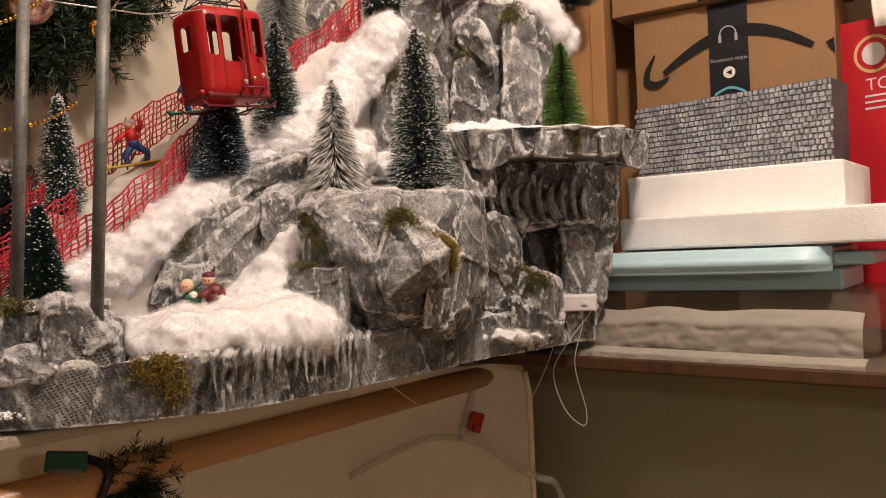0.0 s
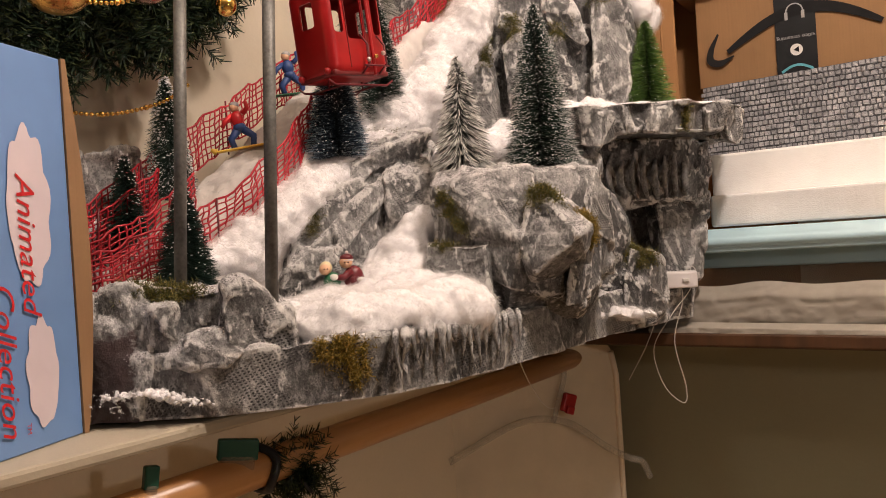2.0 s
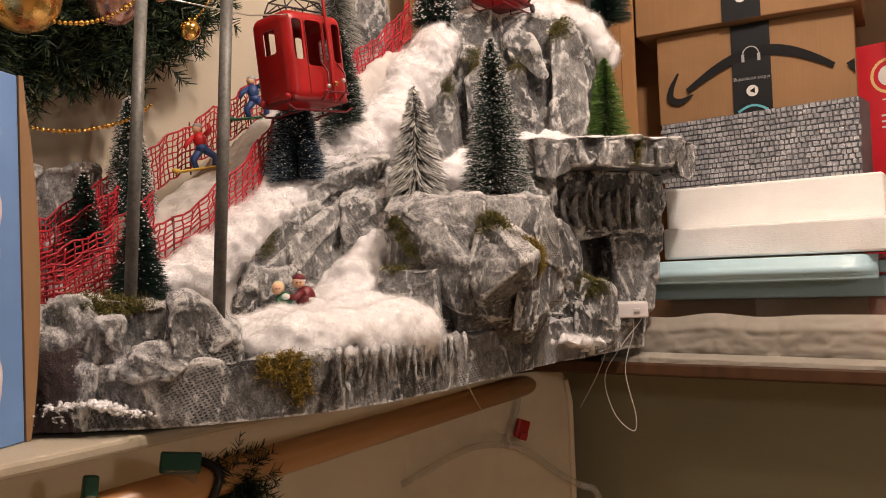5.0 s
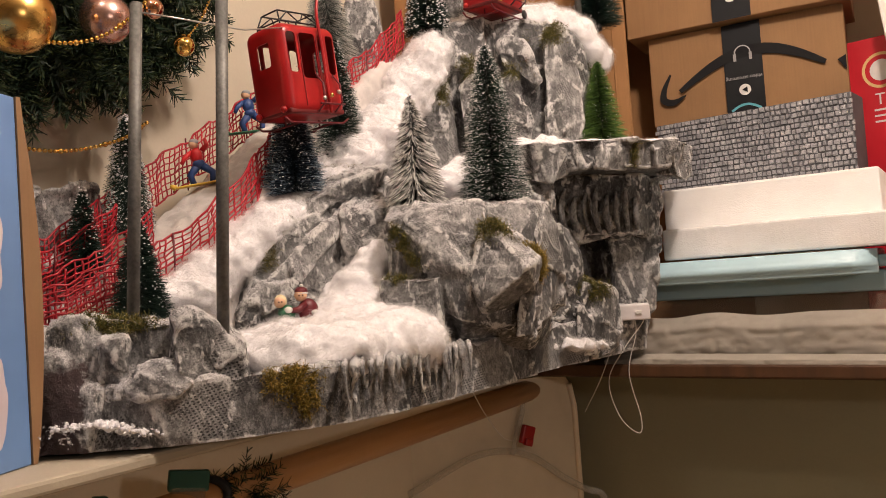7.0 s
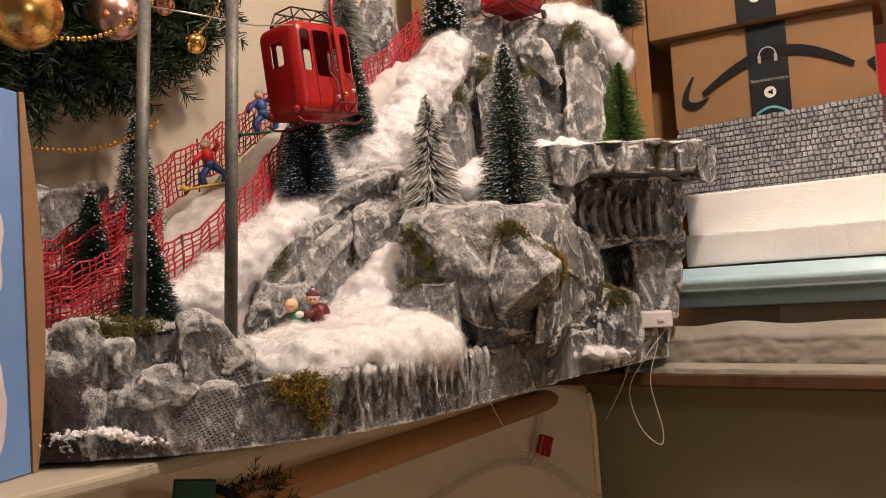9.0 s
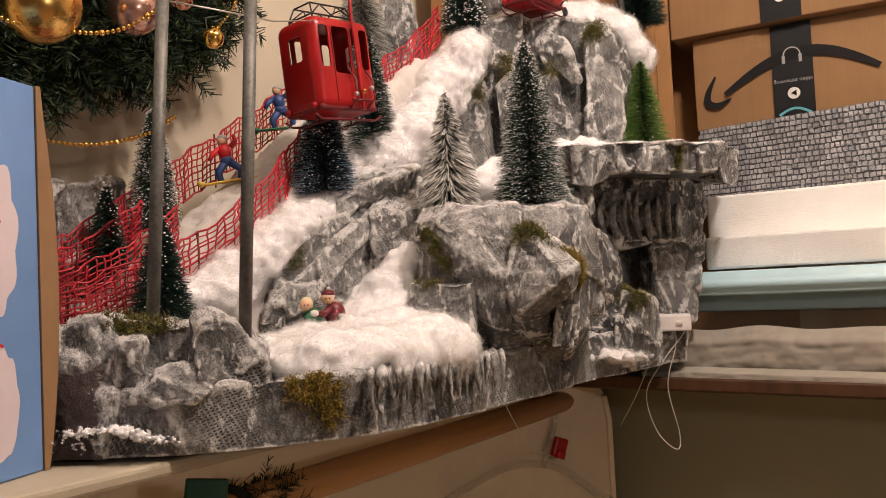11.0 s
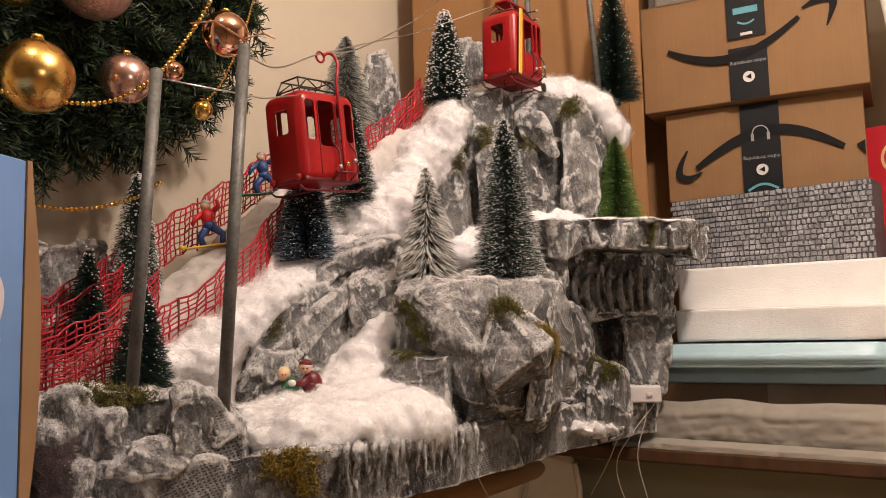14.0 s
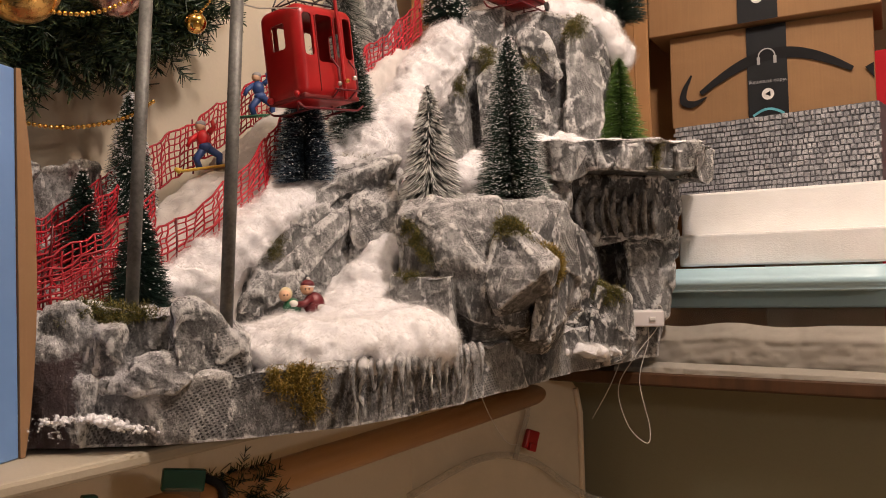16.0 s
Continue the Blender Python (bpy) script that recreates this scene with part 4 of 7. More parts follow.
# ribs: shade between them goes into the coat beside their black paint
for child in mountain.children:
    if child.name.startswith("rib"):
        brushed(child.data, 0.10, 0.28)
rng = np.random.RandomState(5)
t = -0.08
while t < 1.12:
    x, y = -0.232 + 0.125 * t, 0.884 + 0.128 * t
    w = rng.uniform(0.0030, 0.0062)
    h = rng.uniform(0.026, 0.050) * (1.0 if rng.uniform() < 0.7 else 0.55)
    line, wide = [(x, y + 0.004, 1.106)], [w]
    bend = rng.uniform(-0.006, 0.006)
    for k in range(9):
        f = k / 8
        line.append((x + bend * f * f + rng.uniform(-0.0007, 0.0007), y - 0.014 - 0.008 * f * (1 - f) + rng.uniform(-0.0007, 0.0007), 1.100 - h * f))
        wide.append(max(0.0004, w * (1 - f) ** 0.9 * rng.uniform(0.8, 1.12)))
    ice = part("icicle", tube(line, wide, 5), ROCK, mountain)
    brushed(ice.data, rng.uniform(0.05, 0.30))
    t += rng.uniform(0.05, 0.10)


# cotton snow
def heap(points, n, r0, r1, spread, seed, lift=0.0):
    """Balls strewn along a line of (x, y, z) points."""
    rs = np.random.RandomState(seed)
    out = []
    for k in range(n):
        t = k / max(1, n - 1) * (len(points) - 1)
        i = min(int(t), len(points) - 2)
        p = np.array(points[i]) * (1 - (t - i)) + np.array(points[i + 1]) * (t - i)
        p = p + rs.normal(size=3) * spread * (1, 1, 0.3)
        out.append((p[0], p[1], p[2] + lift, rs.uniform(r0, r1)))
    return out


part("hollow_snow", snow_mesh("hollow_snow", [blobs(
    heap([(-0.325, 0.925, 1.106), (-0.28, 0.912, 1.108), (-0.22, 0.948, 1.108), (-0.165, 0.995, 1.102)], 90, 0.008, 0.021, 0.010, 1)
    + heap([(-0.185, 0.962, 1.112), (-0.165, 0.978, 1.120), (-0.150, 0.998, 1.112)], 20, 0.014, 0.026, 0.006, 21)
    + heap([(-0.27, 0.905, 1.112), (-0.25, 0.915, 1.122), (-0.22, 0.935, 1.120)], 14, 0.012, 0.024, 0.005, 25)
    + heap([(-0.38, 0.96, 1.116), (-0.30, 0.98, 1.116), (-0.2, 1.03, 1.113)], 60, 0.010, 0.026, 0.015, 2)
    + heap([(-0.35, 1.03, 1.116), (-0.27, 1.05, 1.120), (-0.20, 1.07, 1.13)], 50, 0.012, 0.030, 0.015, 22)
    + heap([(-0.30, 1.11, 1.135), (-0.24, 1.125, 1.150), (-0.21, 1.115, 1.155), (-0.22, 1.145, 1.180), (-0.27, 1.15, 1.172)], 60, 0.010, 0.024, 0.012, 3)
    + heap([(-0.225, 1.150, 1.190), (-0.208, 1.150, 1.215), (-0.198, 1.145, 1.235)], 22, 0.008, 0.018, 0.008, 23), 115.0)], cell=0.0040, amp=0.0042, fuzz=34.0, flen=0.012), SNOW, mountain, "fluffy white cotton snow")
part("ridge_snow", snow_mesh("ridge_snow", [blobs(
    heap([(-0.50, 1.03, 1.163), (-0.44, 1.07, 1.19), (-0.40, 1.12, 1.237), (-0.355, 1.16, 1.277), (-0.30, 1.205, 1.307), (-0.25, 1.25, 1.347)], 150, 0.006, 0.020, 0.015, 4)
    + heap([(-0.40, 1.095, 1.20), (-0.36, 1.125, 1.25), (-0.33, 1.15, 1.275)], 30, 0.004, 0.012, 0.010, 31)
    + heap([(-0.23, 1.27, 1.37), (-0.19, 1.32, 1.42), (-0.15, 1.38, 1.48), (-0.11, 1.42, 1.54), (-0.08, 1.46, 1.60)], 200, 0.010, 0.024, 0.018, 5)
    + heap([(-0.28, 1.27, 1.375), (-0.22, 1.285, 1.385), (-0.17, 1.32, 1.375), (-0.12, 1.37, 1.39)], 50, 0.006, 0.018, 0.012, 32)
    + heap([(-0.17, 1.28, 1.33), (-0.11, 1.34, 1.36)], 12, 0.012, 0.022, 0.01, 6), 115.0)], cell=0.0040, amp=0.0055, fuzz=36.0, flen=0.014), SNOW, mountain, "fluffy white cotton snow")
part("summit_snow", snow_mesh("summit_snow", [blobs(
    heap([(-0.08, 1.555, 1.640), (0.0, 1.56, 1.650), (0.08, 1.55, 1.655), (0.15, 1.53, 1.66)], 34, 0.022, 0.032, 0.008, 7)
    + heap([(0.10, 1.53, 1.66), (0.17, 1.51, 1.65), (0.21, 1.52, 1.63), (0.235, 1.53, 1.60), (0.24, 1.53, 1.57)], 18, 0.022, 0.03, 0.009, 8), 110.0)], fuzz=38.0, flen=0.014), SNOW, mountain, "fluffy white cotton snow")
part("terrace_snow", snow_mesh("terrace_snow", [blobs(
    heap([(0.0, 1.39, 1.385), (0.05, 1.395, 1.398), (0.10, 1.40, 1.40), (0.14, 1.41, 1.392)], 30, 0.010, 0.020, 0.010, 19)
    + heap([(-0.16, 1.36, 1.33), (-0.06, 1.38, 1.36), (0.04, 1.40, 1.385), (0.12, 1.415, 1.385)], 20, 0.018, 0.030, 0.012, 9)
    + heap([(-0.13, 1.30, 1.28), (-0.05, 1.31, 1.29)], 8, 0.02, 0.03, 0.01, 10))]), SNOW, mountain, "fluffy white cotton snow")
part("foot_snow", snow_mesh("foot_snow", [blobs(
    heap([(0.075, 1.235, 1.072), (0.115, 1.262, 1.07), (0.15, 1.29, 1.066)], 70, 0.003, 0.009, 0.008, 11), 500.0)], 0.003, 0.004, 11, 45.0), SNOW, mountain, "fluffy white cotton snow")
part("rim_snow", snow_mesh("rim_snow", [blobs(
    heap([(-0.512, 0.826, 1.066), (-0.485, 0.822, 1.070), (-0.455, 0.818, 1.064), (-0.430, 0.818, 1.056)], 420, 0.0009, 0.0026, 0.0060, 12)
    + heap([(-0.545, 0.830, 1.075), (-0.525, 0.828, 1.066), (-0.512, 0.826, 1.058), (-0.505, 0.826, 1.050)], 130, 0.0008, 0.0022, 0.0064, 13), 1600.0)], 0.0014, 0.0010, 12, 60.0, 0.004), SNOW, mountain, "fluffy white cotton snow")


# moss tufts glued on the rock
from mathutils.bvhtree import BVHTree

TREES, ROCKS = [], []
for child in mountain.children:
    me = child.data
    kind_of = ROCKS if me.materials[0] == ROCK and len(me.vertices) > 500 else []
    TREES.append(BVHTree.FromPolygons([v_.co[:] for v_ in me.vertices], [p_.vertices[:] for p_ in me.polygons if len(p_.vertices) > 2]))
    kind_of.append(TREES[-1])


def on_rock(p):
    """Nearest place on the mountain's surface, and its normal."""
    best = None
    for tree in ROCKS:
        co, nr, _, dist = tree.find_nearest(Vector(p), 0.2)
        if co is not None and (best is None or dist < best[2]):
            best = (co, nr, dist)
    return best[0], best[1]


def drop(x, y, z):
    """The mountain's height under a point."""
    top = None
    for tree in TREES:
        co, nr, _, _ = tree.ray_cast(Vector((x, y, z)), Vector((0, 0, -1)), 0.3)
        if co is not None and (top is None or co.z > top):
            top = co.z
    return z if top is None else top


def moss(x, y, z, sx, sz, n, seed, mat, nrm=(0.1, -0.8, 0.6)):
    rs = np.random.RandomState(seed)
    nrm = np.array(nrm) / np.linalg.norm(nrm)
    n = int(n * 2.3)
    a = rs.normal(size=(n, 3)) * (sx, sx * 0.45, sz) * 0.42 + (x, y, z)
    nr = np.zeros((n, 3))
    for k in range(n):
        co, no = on_rock(a[k])
        a[k], nr[k] = co, no
    a = a + nr * rs.uniform(-0.001, 0.004, (n, 1))
    b = a + rs.normal(size=(n, 3)) * 0.0034 + nr * rs.uniform(0.0002, 0.0035, (n, 1))
    mid = (a + b) / 2 + rs.normal(size=(n, 3)) * 0.0018
    v1, f1, u1 = quad_tufts(a, mid, 0.0009, rs)
    v2, f2, u2 = quad_tufts(mid, b, 0.0007, rs)
    me = mesh_of("moss_tuft", np.concatenate([v1, v2]), np.concatenate([f1, f2 + len(v1)]), mat, False, np.concatenate([u1, u2]))
    ob = part("moss_tuft", me, mat, mountain)
    return tagged(ob, "dried green moss tuft", kind="stuff")


MOSS_AT = [(-0.291, 0.835, 1.096, 0.027, 0.020, 900, MOSS_Y), (-0.276, 0.842, 1.070, 0.015, 0.018, 300, MOSS_Y), (-0.468, 0.868, 1.160, 0.042, 0.008, 800, MOSS),
           (-0.350, 1.118, 1.238, 0.016, 0.022, 420, MOSS), (-0.250, 1.235, 1.362, 0.026, 0.010, 420, MOSS), (-0.182, 1.06, 1.235, 0.014, 0.030, 420, MOSS),
           (-0.168, 1.06, 1.208, 0.022, 0.014, 300, MOSS), (-0.05, 1.045, 1.248, 0.030, 0.022, 520, MOSS), (0.002, 1.07, 1.203, 0.024, 0.018, 520, MOSS_Y), (0.008, 1.075, 1.19, 0.014, 0.014, 260, MOSS_Y),
           (0.138, 1.30, 1.157, 0.034, 0.022, 620, MOSS), (-0.075, 1.44, 1.515, 0.022, 0.034, 420, MOSS), (0.13, 1.44, 1.612, 0.030, 0.026, 520, MOSS),
           (0.225, 1.515, 1.56, 0.012, 0.045, 420, MOSS), (0.21, 1.262, 1.362, 0.008, 0.022, 220, MOSS), (-0.02, 1.435, 1.56, 0.026, 0.03, 300, MOSS), (0.05, 1.43, 1.545, 0.03, 0.02, 200, MOSS)]
for k, (x, y, z, sx, sz, n, m) in enumerate(MOSS_AT):
    moss(x, y, z, sx, sz, n, 100 + k, m)


# grains of artificial snow strewn on level and sloping rock
def dust(x0, x1, y0, y1, z, n, seed, least=0.35):
    rs = np.random.RandomState(seed)
    vs, fs = [], []
    for _ in range(n):
        px, py = rs.uniform(x0, x1), rs.uniform(y0, y1)
        best = None
        for tree in ROCKS:
            co, nr, _, _ = tree.ray_cast(Vector((px, py, z)), Vector((0, 0, -1)), 0.4)
            if co is not None and (best is None or co.z > best[0].z):
                best = (co, nr)
        if best is None or best[1].z < least + rs.uniform(-0.2, 0.2):
            continue
        c, r, o = np.array(best[0]), rs.uniform(0.0004, 0.0011), len(vs)
        d = rs.normal(size=(4, 3))
        vs.extend(c + r * d / np.linalg.norm(d, axis=1)[:, None] + np.array(best[1]) * r * 0.4)
        fs += [(o, o + 1, o + 2), (o, o + 2, o + 3), (o, o + 3, o + 1), (o + 1, o + 3, o + 2)]
    ob = part("snow_dust", mesh_of("snow_dust", vs, fs, SNOW, False), SNOW, mountain)
    return tagged(ob, "white grains of artificial snow", kind="stuff")


for k, (x0, x1, y0, y1, z, n) in enumerate([(-0.43, -0.17, 1.08, 1.30, 1.45, 8000), (-0.19, 0.06, 1.07, 1.20, 1.33, 2600), (0.0, 0.34, 1.25, 1.42, 1.43, 2200), (-0.39, -0.24, 0.82, 0.90, 1.19, 1100),
                                            (-0.56, -0.39, 0.82, 0.92, 1.25, 1100), (0.04, 0.20, 1.24, 1.34, 1.20, 800)]):
    dust(x0, x1, y0, y1, z, n, 300 + k)


# ---- bottle-brush trees ----
def brush_tree(name, label, at, height, radius, n, mat, seed, droop=0.25, width=0.0009, clumps=0, crumb=(0.0012, 0.0032), form=0.62):
    rs = np.random.RandomState(seed)
    n, width = int(n * 1.7), width * 0.78
    root = thing(name, label, "model tree", Matrix.Translation(at), "bottle-brush trees on the mountain")
    part("trunk", tube([(0, 0, -0.008), (0, 0, height * 0.6), (0, 0, height * 0.99)], [0.0022, 0.0016, 0.0008], 6), BLACKW, root, "twisted dark wire trunk")
    part("foot", lathe([(0.010, -0.006), (0.011, 0.0), (0.009, 0.005), (0.004, 0.008)], 12), BLACKW, root)
    t = rs.uniform(0, 1, n) ** 1.25
    z = 0.008 + t * (height - 0.010)
    turn = z / 0.0045 * 2 * math.pi * 0.5 + rs.uniform(-0.5, 0.5, n) + rs.randint(0, 2, n) * math.pi + rs.uniform(0, 6.28, n) * 0.6
    r = radius * (1 - t) ** form * rs.uniform(0.80, 1.05, n) + 0.003
    r = r * (1 + 0.07 * np.sin(turn * 3 + seed)) * (1 + 0.08 * np.sin(z * 480 + seed))
    r = np.where(t < 0.04, r * 0.9, r)
    a = np.stack([np.zeros(n), np.zeros(n), z], 1)
    b = np.stack([np.cos(turn) * r, np.sin(turn) * r, z - droop * r + rs.normal(size=n) * 0.002], 1)
    v, f, uv = quad_tufts(a, b, width, rs)
    part("bristles", mesh_of("bristles", v, f, mat, False, uv), mat, root)
    if clumps:
        k = rs.uniform(0.02, 0.97, clumps) ** 1.25
        ang = rs.uniform(0, 6.28, clumps)
        rr = radius * (1 - k) ** form * rs.uniform(0.72, 1.03, clumps)
        bm = bmesh.new()
        for kk, an, r1 in zip(k, ang, rr):
            m = Matrix.Translation((math.cos(an) * r1, math.sin(an) * r1, 0.008 + kk * height - droop * r1 + 0.002)) @ Matrix.Diagonal((1, 1, 0.6, 1))
            bmesh.ops.create_icosphere(bm, subdivisions=1, radius=rs.uniform(*crumb), matrix=m)
        ob = part("snow_crumb_flock", smooth_bm(bm), SNOW, root)
        tagged(ob, "white flock crumbs", kind="stuff")
    return root


GREEN_F = bristle_material("dark_green_frosted", (0.010, 0.038, 0.026), (0.80, 0.81, 0.80), 1.08, 0.26)
GREEN_F2 = bristle_material("green_half_frosted", (0.012, 0.045, 0.028), (0.80, 0.81, 0.80), 1.05, 0.27)
WHITE_F = bristle_material("white_frosted", (0.03, 0.034, 0.03), (0.76, 0.755, 0.72), 0.63, 0.5)
LIME_F = bristle_material("bright_green_bristle", (0.045, 0.115, 0.018), (0.15, 0.26, 0.05), 0.80, 0.4)
BLUE_F = bristle_material("blue_green_bristle", (0.010, 0.030, 0.055), (0.36, 0.46, 0.54), 1.02, 0.24)
GREY_F = bristle_material("grey_green_frosted", (0.035, 0.055, 0.042), (0.55, 0.56, 0.52), 0.66, 0.5)

brush_tree("brush_tree", "tall dark green bottle-brush tree with frosted tips", (-0.028, 1.175, 1.292), 0.228, 0.052, 5600, GREEN_F2, 1, 0.18, clumps=1500, crumb=(0.0004, 0.0014))
brush_tree("brush_tree", "white frosted bottle-brush tree with drooping bristles", (-0.143, 1.135, 1.294), 0.150, 0.044, 2300, WHITE_F, 2, 0.55, 0.0016, form=0.7)
brush_tree("brush_tree", "bright green bottle-brush tree on the rock balcony", (0.225, 1.49, 1.386), 0.185, 0.047, 4200, LIME_F, 3, 0.25, clumps=160, crumb=(0.0004, 0.0012))
brush_tree("brush_tree", "dark blue-green bottle-brush tree beside the piste", (-0.312, 1.195, 1.318), 0.150, 0.044, 5200, BLUE_F, 4, 0.1, 0.001, clumps=480, crumb=(0.0006, 0.0016), form=0.5)
brush_tree("brush_tree", "tall dark frosted bottle-brush tree behind the cable car", (-0.248, 1.29, 1.385), 0.185, 0.047, 5200, GREEN_F2, 5, 0.2, clumps=320, crumb=(0.0006, 0.0017))
brush_tree("brush_tree", "soft grey-green bottle-brush tree", (-0.262, 1.42, 1.53), 0.205, 0.062, 5200, GREY_F, 6, 0.5, form=0.55)
brush_tree("brush_tree", "snow-covered bottle-brush tree beside the summit", (-0.085, 1.475, 1.635), 0.165, 0.044, 3600, GREEN_F, 7, 0.3, clumps=1100, crumb=(0.0006, 0.0025), form=0.52)
brush_tree("brush_tree", "dark green bottle-brush tree on the summit", (0.262, 1.60, 1.665), 0.245, 0.050, 5600, GREEN_F, 8, 0.1, clumps=260, crumb=(0.0006, 0.0017), form=0.55)
brush_tree("brush_tree", "dark green frosted bottle-brush tree beside the steel pole", (-0.478, 0.985, 1.146), 0.132, 0.037, 5000, GREEN_F, 9, 0.2, clumps=300, crumb=(0.0006, 0.0017))
brush_tree("brush_tree", "snowy bottle-brush tree at the wall", (-0.548, 1.20, 1.285), 0.165, 0.040, 3400, GREEN_F2, 10, 0.4, clumps=700, crumb=(0.0006, 0.0022))
brush_tree("brush_tree", "small frosted bottle-brush tree on the outcrop", (-0.585, 1.12, 1.225), 0.110, 0.027, 2600, GREEN_F, 11, 0.2, clumps=200, crumb=(0.0006, 0.0017))


# ---- steel poles and cables ----
def pole(a, b, r, label):
    root = thing("steel_pole", label, "pole")
    part("shaft", tube([a, b], r, 16), STEEL, root)
    part("cap", ball(r * 1.02, b, (1, 1, 0.4), 16, 8), STEEL, root)
    return root


P1A, P1B = (-0.463, 0.897, 1.150), (-0.441, 0.897, 1.503)
P2A, P2B = (-0.365, 0.868, 1.125), (-0.346, 0.880, 1.524)
pole(P1A, P1B, 0.0066, "grey steel pole standing in the corner boulder")
pole(P2A, P2B, 0.0066, "grey steel pole standing in the cotton snow")
pole((0.222, 1.57, 1.66), (0.203, 1.60, 2.10), 0.006, "thin silver steel pole on the summit")
pole((0.092, 1.60, 1.66), (0.092, 1.60, 1.985), 0.006, "thin silver steel pole behind the upper cable car")
pole((0.070, 1.62, 1.66), (0.070, 1.62, 2.15), 0.006, "thin silver steel pole behind the upper cable car")


def cable(points, r, mat, label, name="cable"):
    return solid(name, tube(points, r, 6), mat, label, "cable")


CAR_AT = pose(-0.294, 1.168, 1.424) @ pose(0, 0, 0, 0, -7, 0) @ pose(0, 0, 0, 3, 0, 46) @ Matrix.Scale(1.2, 4)
EYE_AT = CAR_AT @ Vector((-0.001, -0.028, 0.150))
cable([(-0.441, 0.897, 1.495), (-0.40, 0.91, 1.49), (-0.34, 0.98, 1.496), (-0.31, 1.10, 1.535), (-0.295, 1.165, 1.562)], 0.0009, SILVER, "thin twisted silver wire cable")
cable(spline([(-0.346, 0.880, 1.515), (-0.322, 0.97, 1.530), EYE_AT, (-0.236, 1.25, 1.651), (-0.131, 1.45, 1.78), (-0.075, 1.55, 1.865), (0.070, 1.62, 1.98)], 48), 0.0010, SILVER, "thin twisted silver wire cable")
cable(spline([EYE_AT, (-0.205, 1.30, 1.682), (-0.132, 1.42, 1.742), (0.015, 1.48, 1.815), (0.070, 1.62, 1.86)], 36), 0.0008, SILVER, "thin silver wire strand")
cable([(-0.40, 0.87, 1.545), (-0.375, 0.872, 1.548), (-0.346, 0.876, 1.530), (-0.325, 0.872, 1.535), (-0.312, 0.868, 1.528)], 0.0010, COPPER, "bare copper wire end twisted round the pole", "wire_end")


# ---- cable cars ----
def hollow(outer, inner, cutter):
    """outer less inner less cutter, as a mesh."""
    made = []
    for bm in (outer, inner, cutter):
        me = bpy.data.meshes.new("tmp")
        bm.to_mesh(me)
        bm.free()
        made.append(new("tmp", me))
    for tool in made[1:]:
        md = made[0].modifiers.new("cut", "BOOLEAN")
        md.operation, md.solver, md.object = "DIFFERENCE", "EXACT", tool
    bpy.context.view_layer.update()
    me = bpy.data.meshes.new_from_object(made[0].evaluated_get(bpy.context.evaluated_depsgraph_get()))
    for ob in made:
        bpy.data.objects.remove(ob)
    me.materials.clear()
    return me


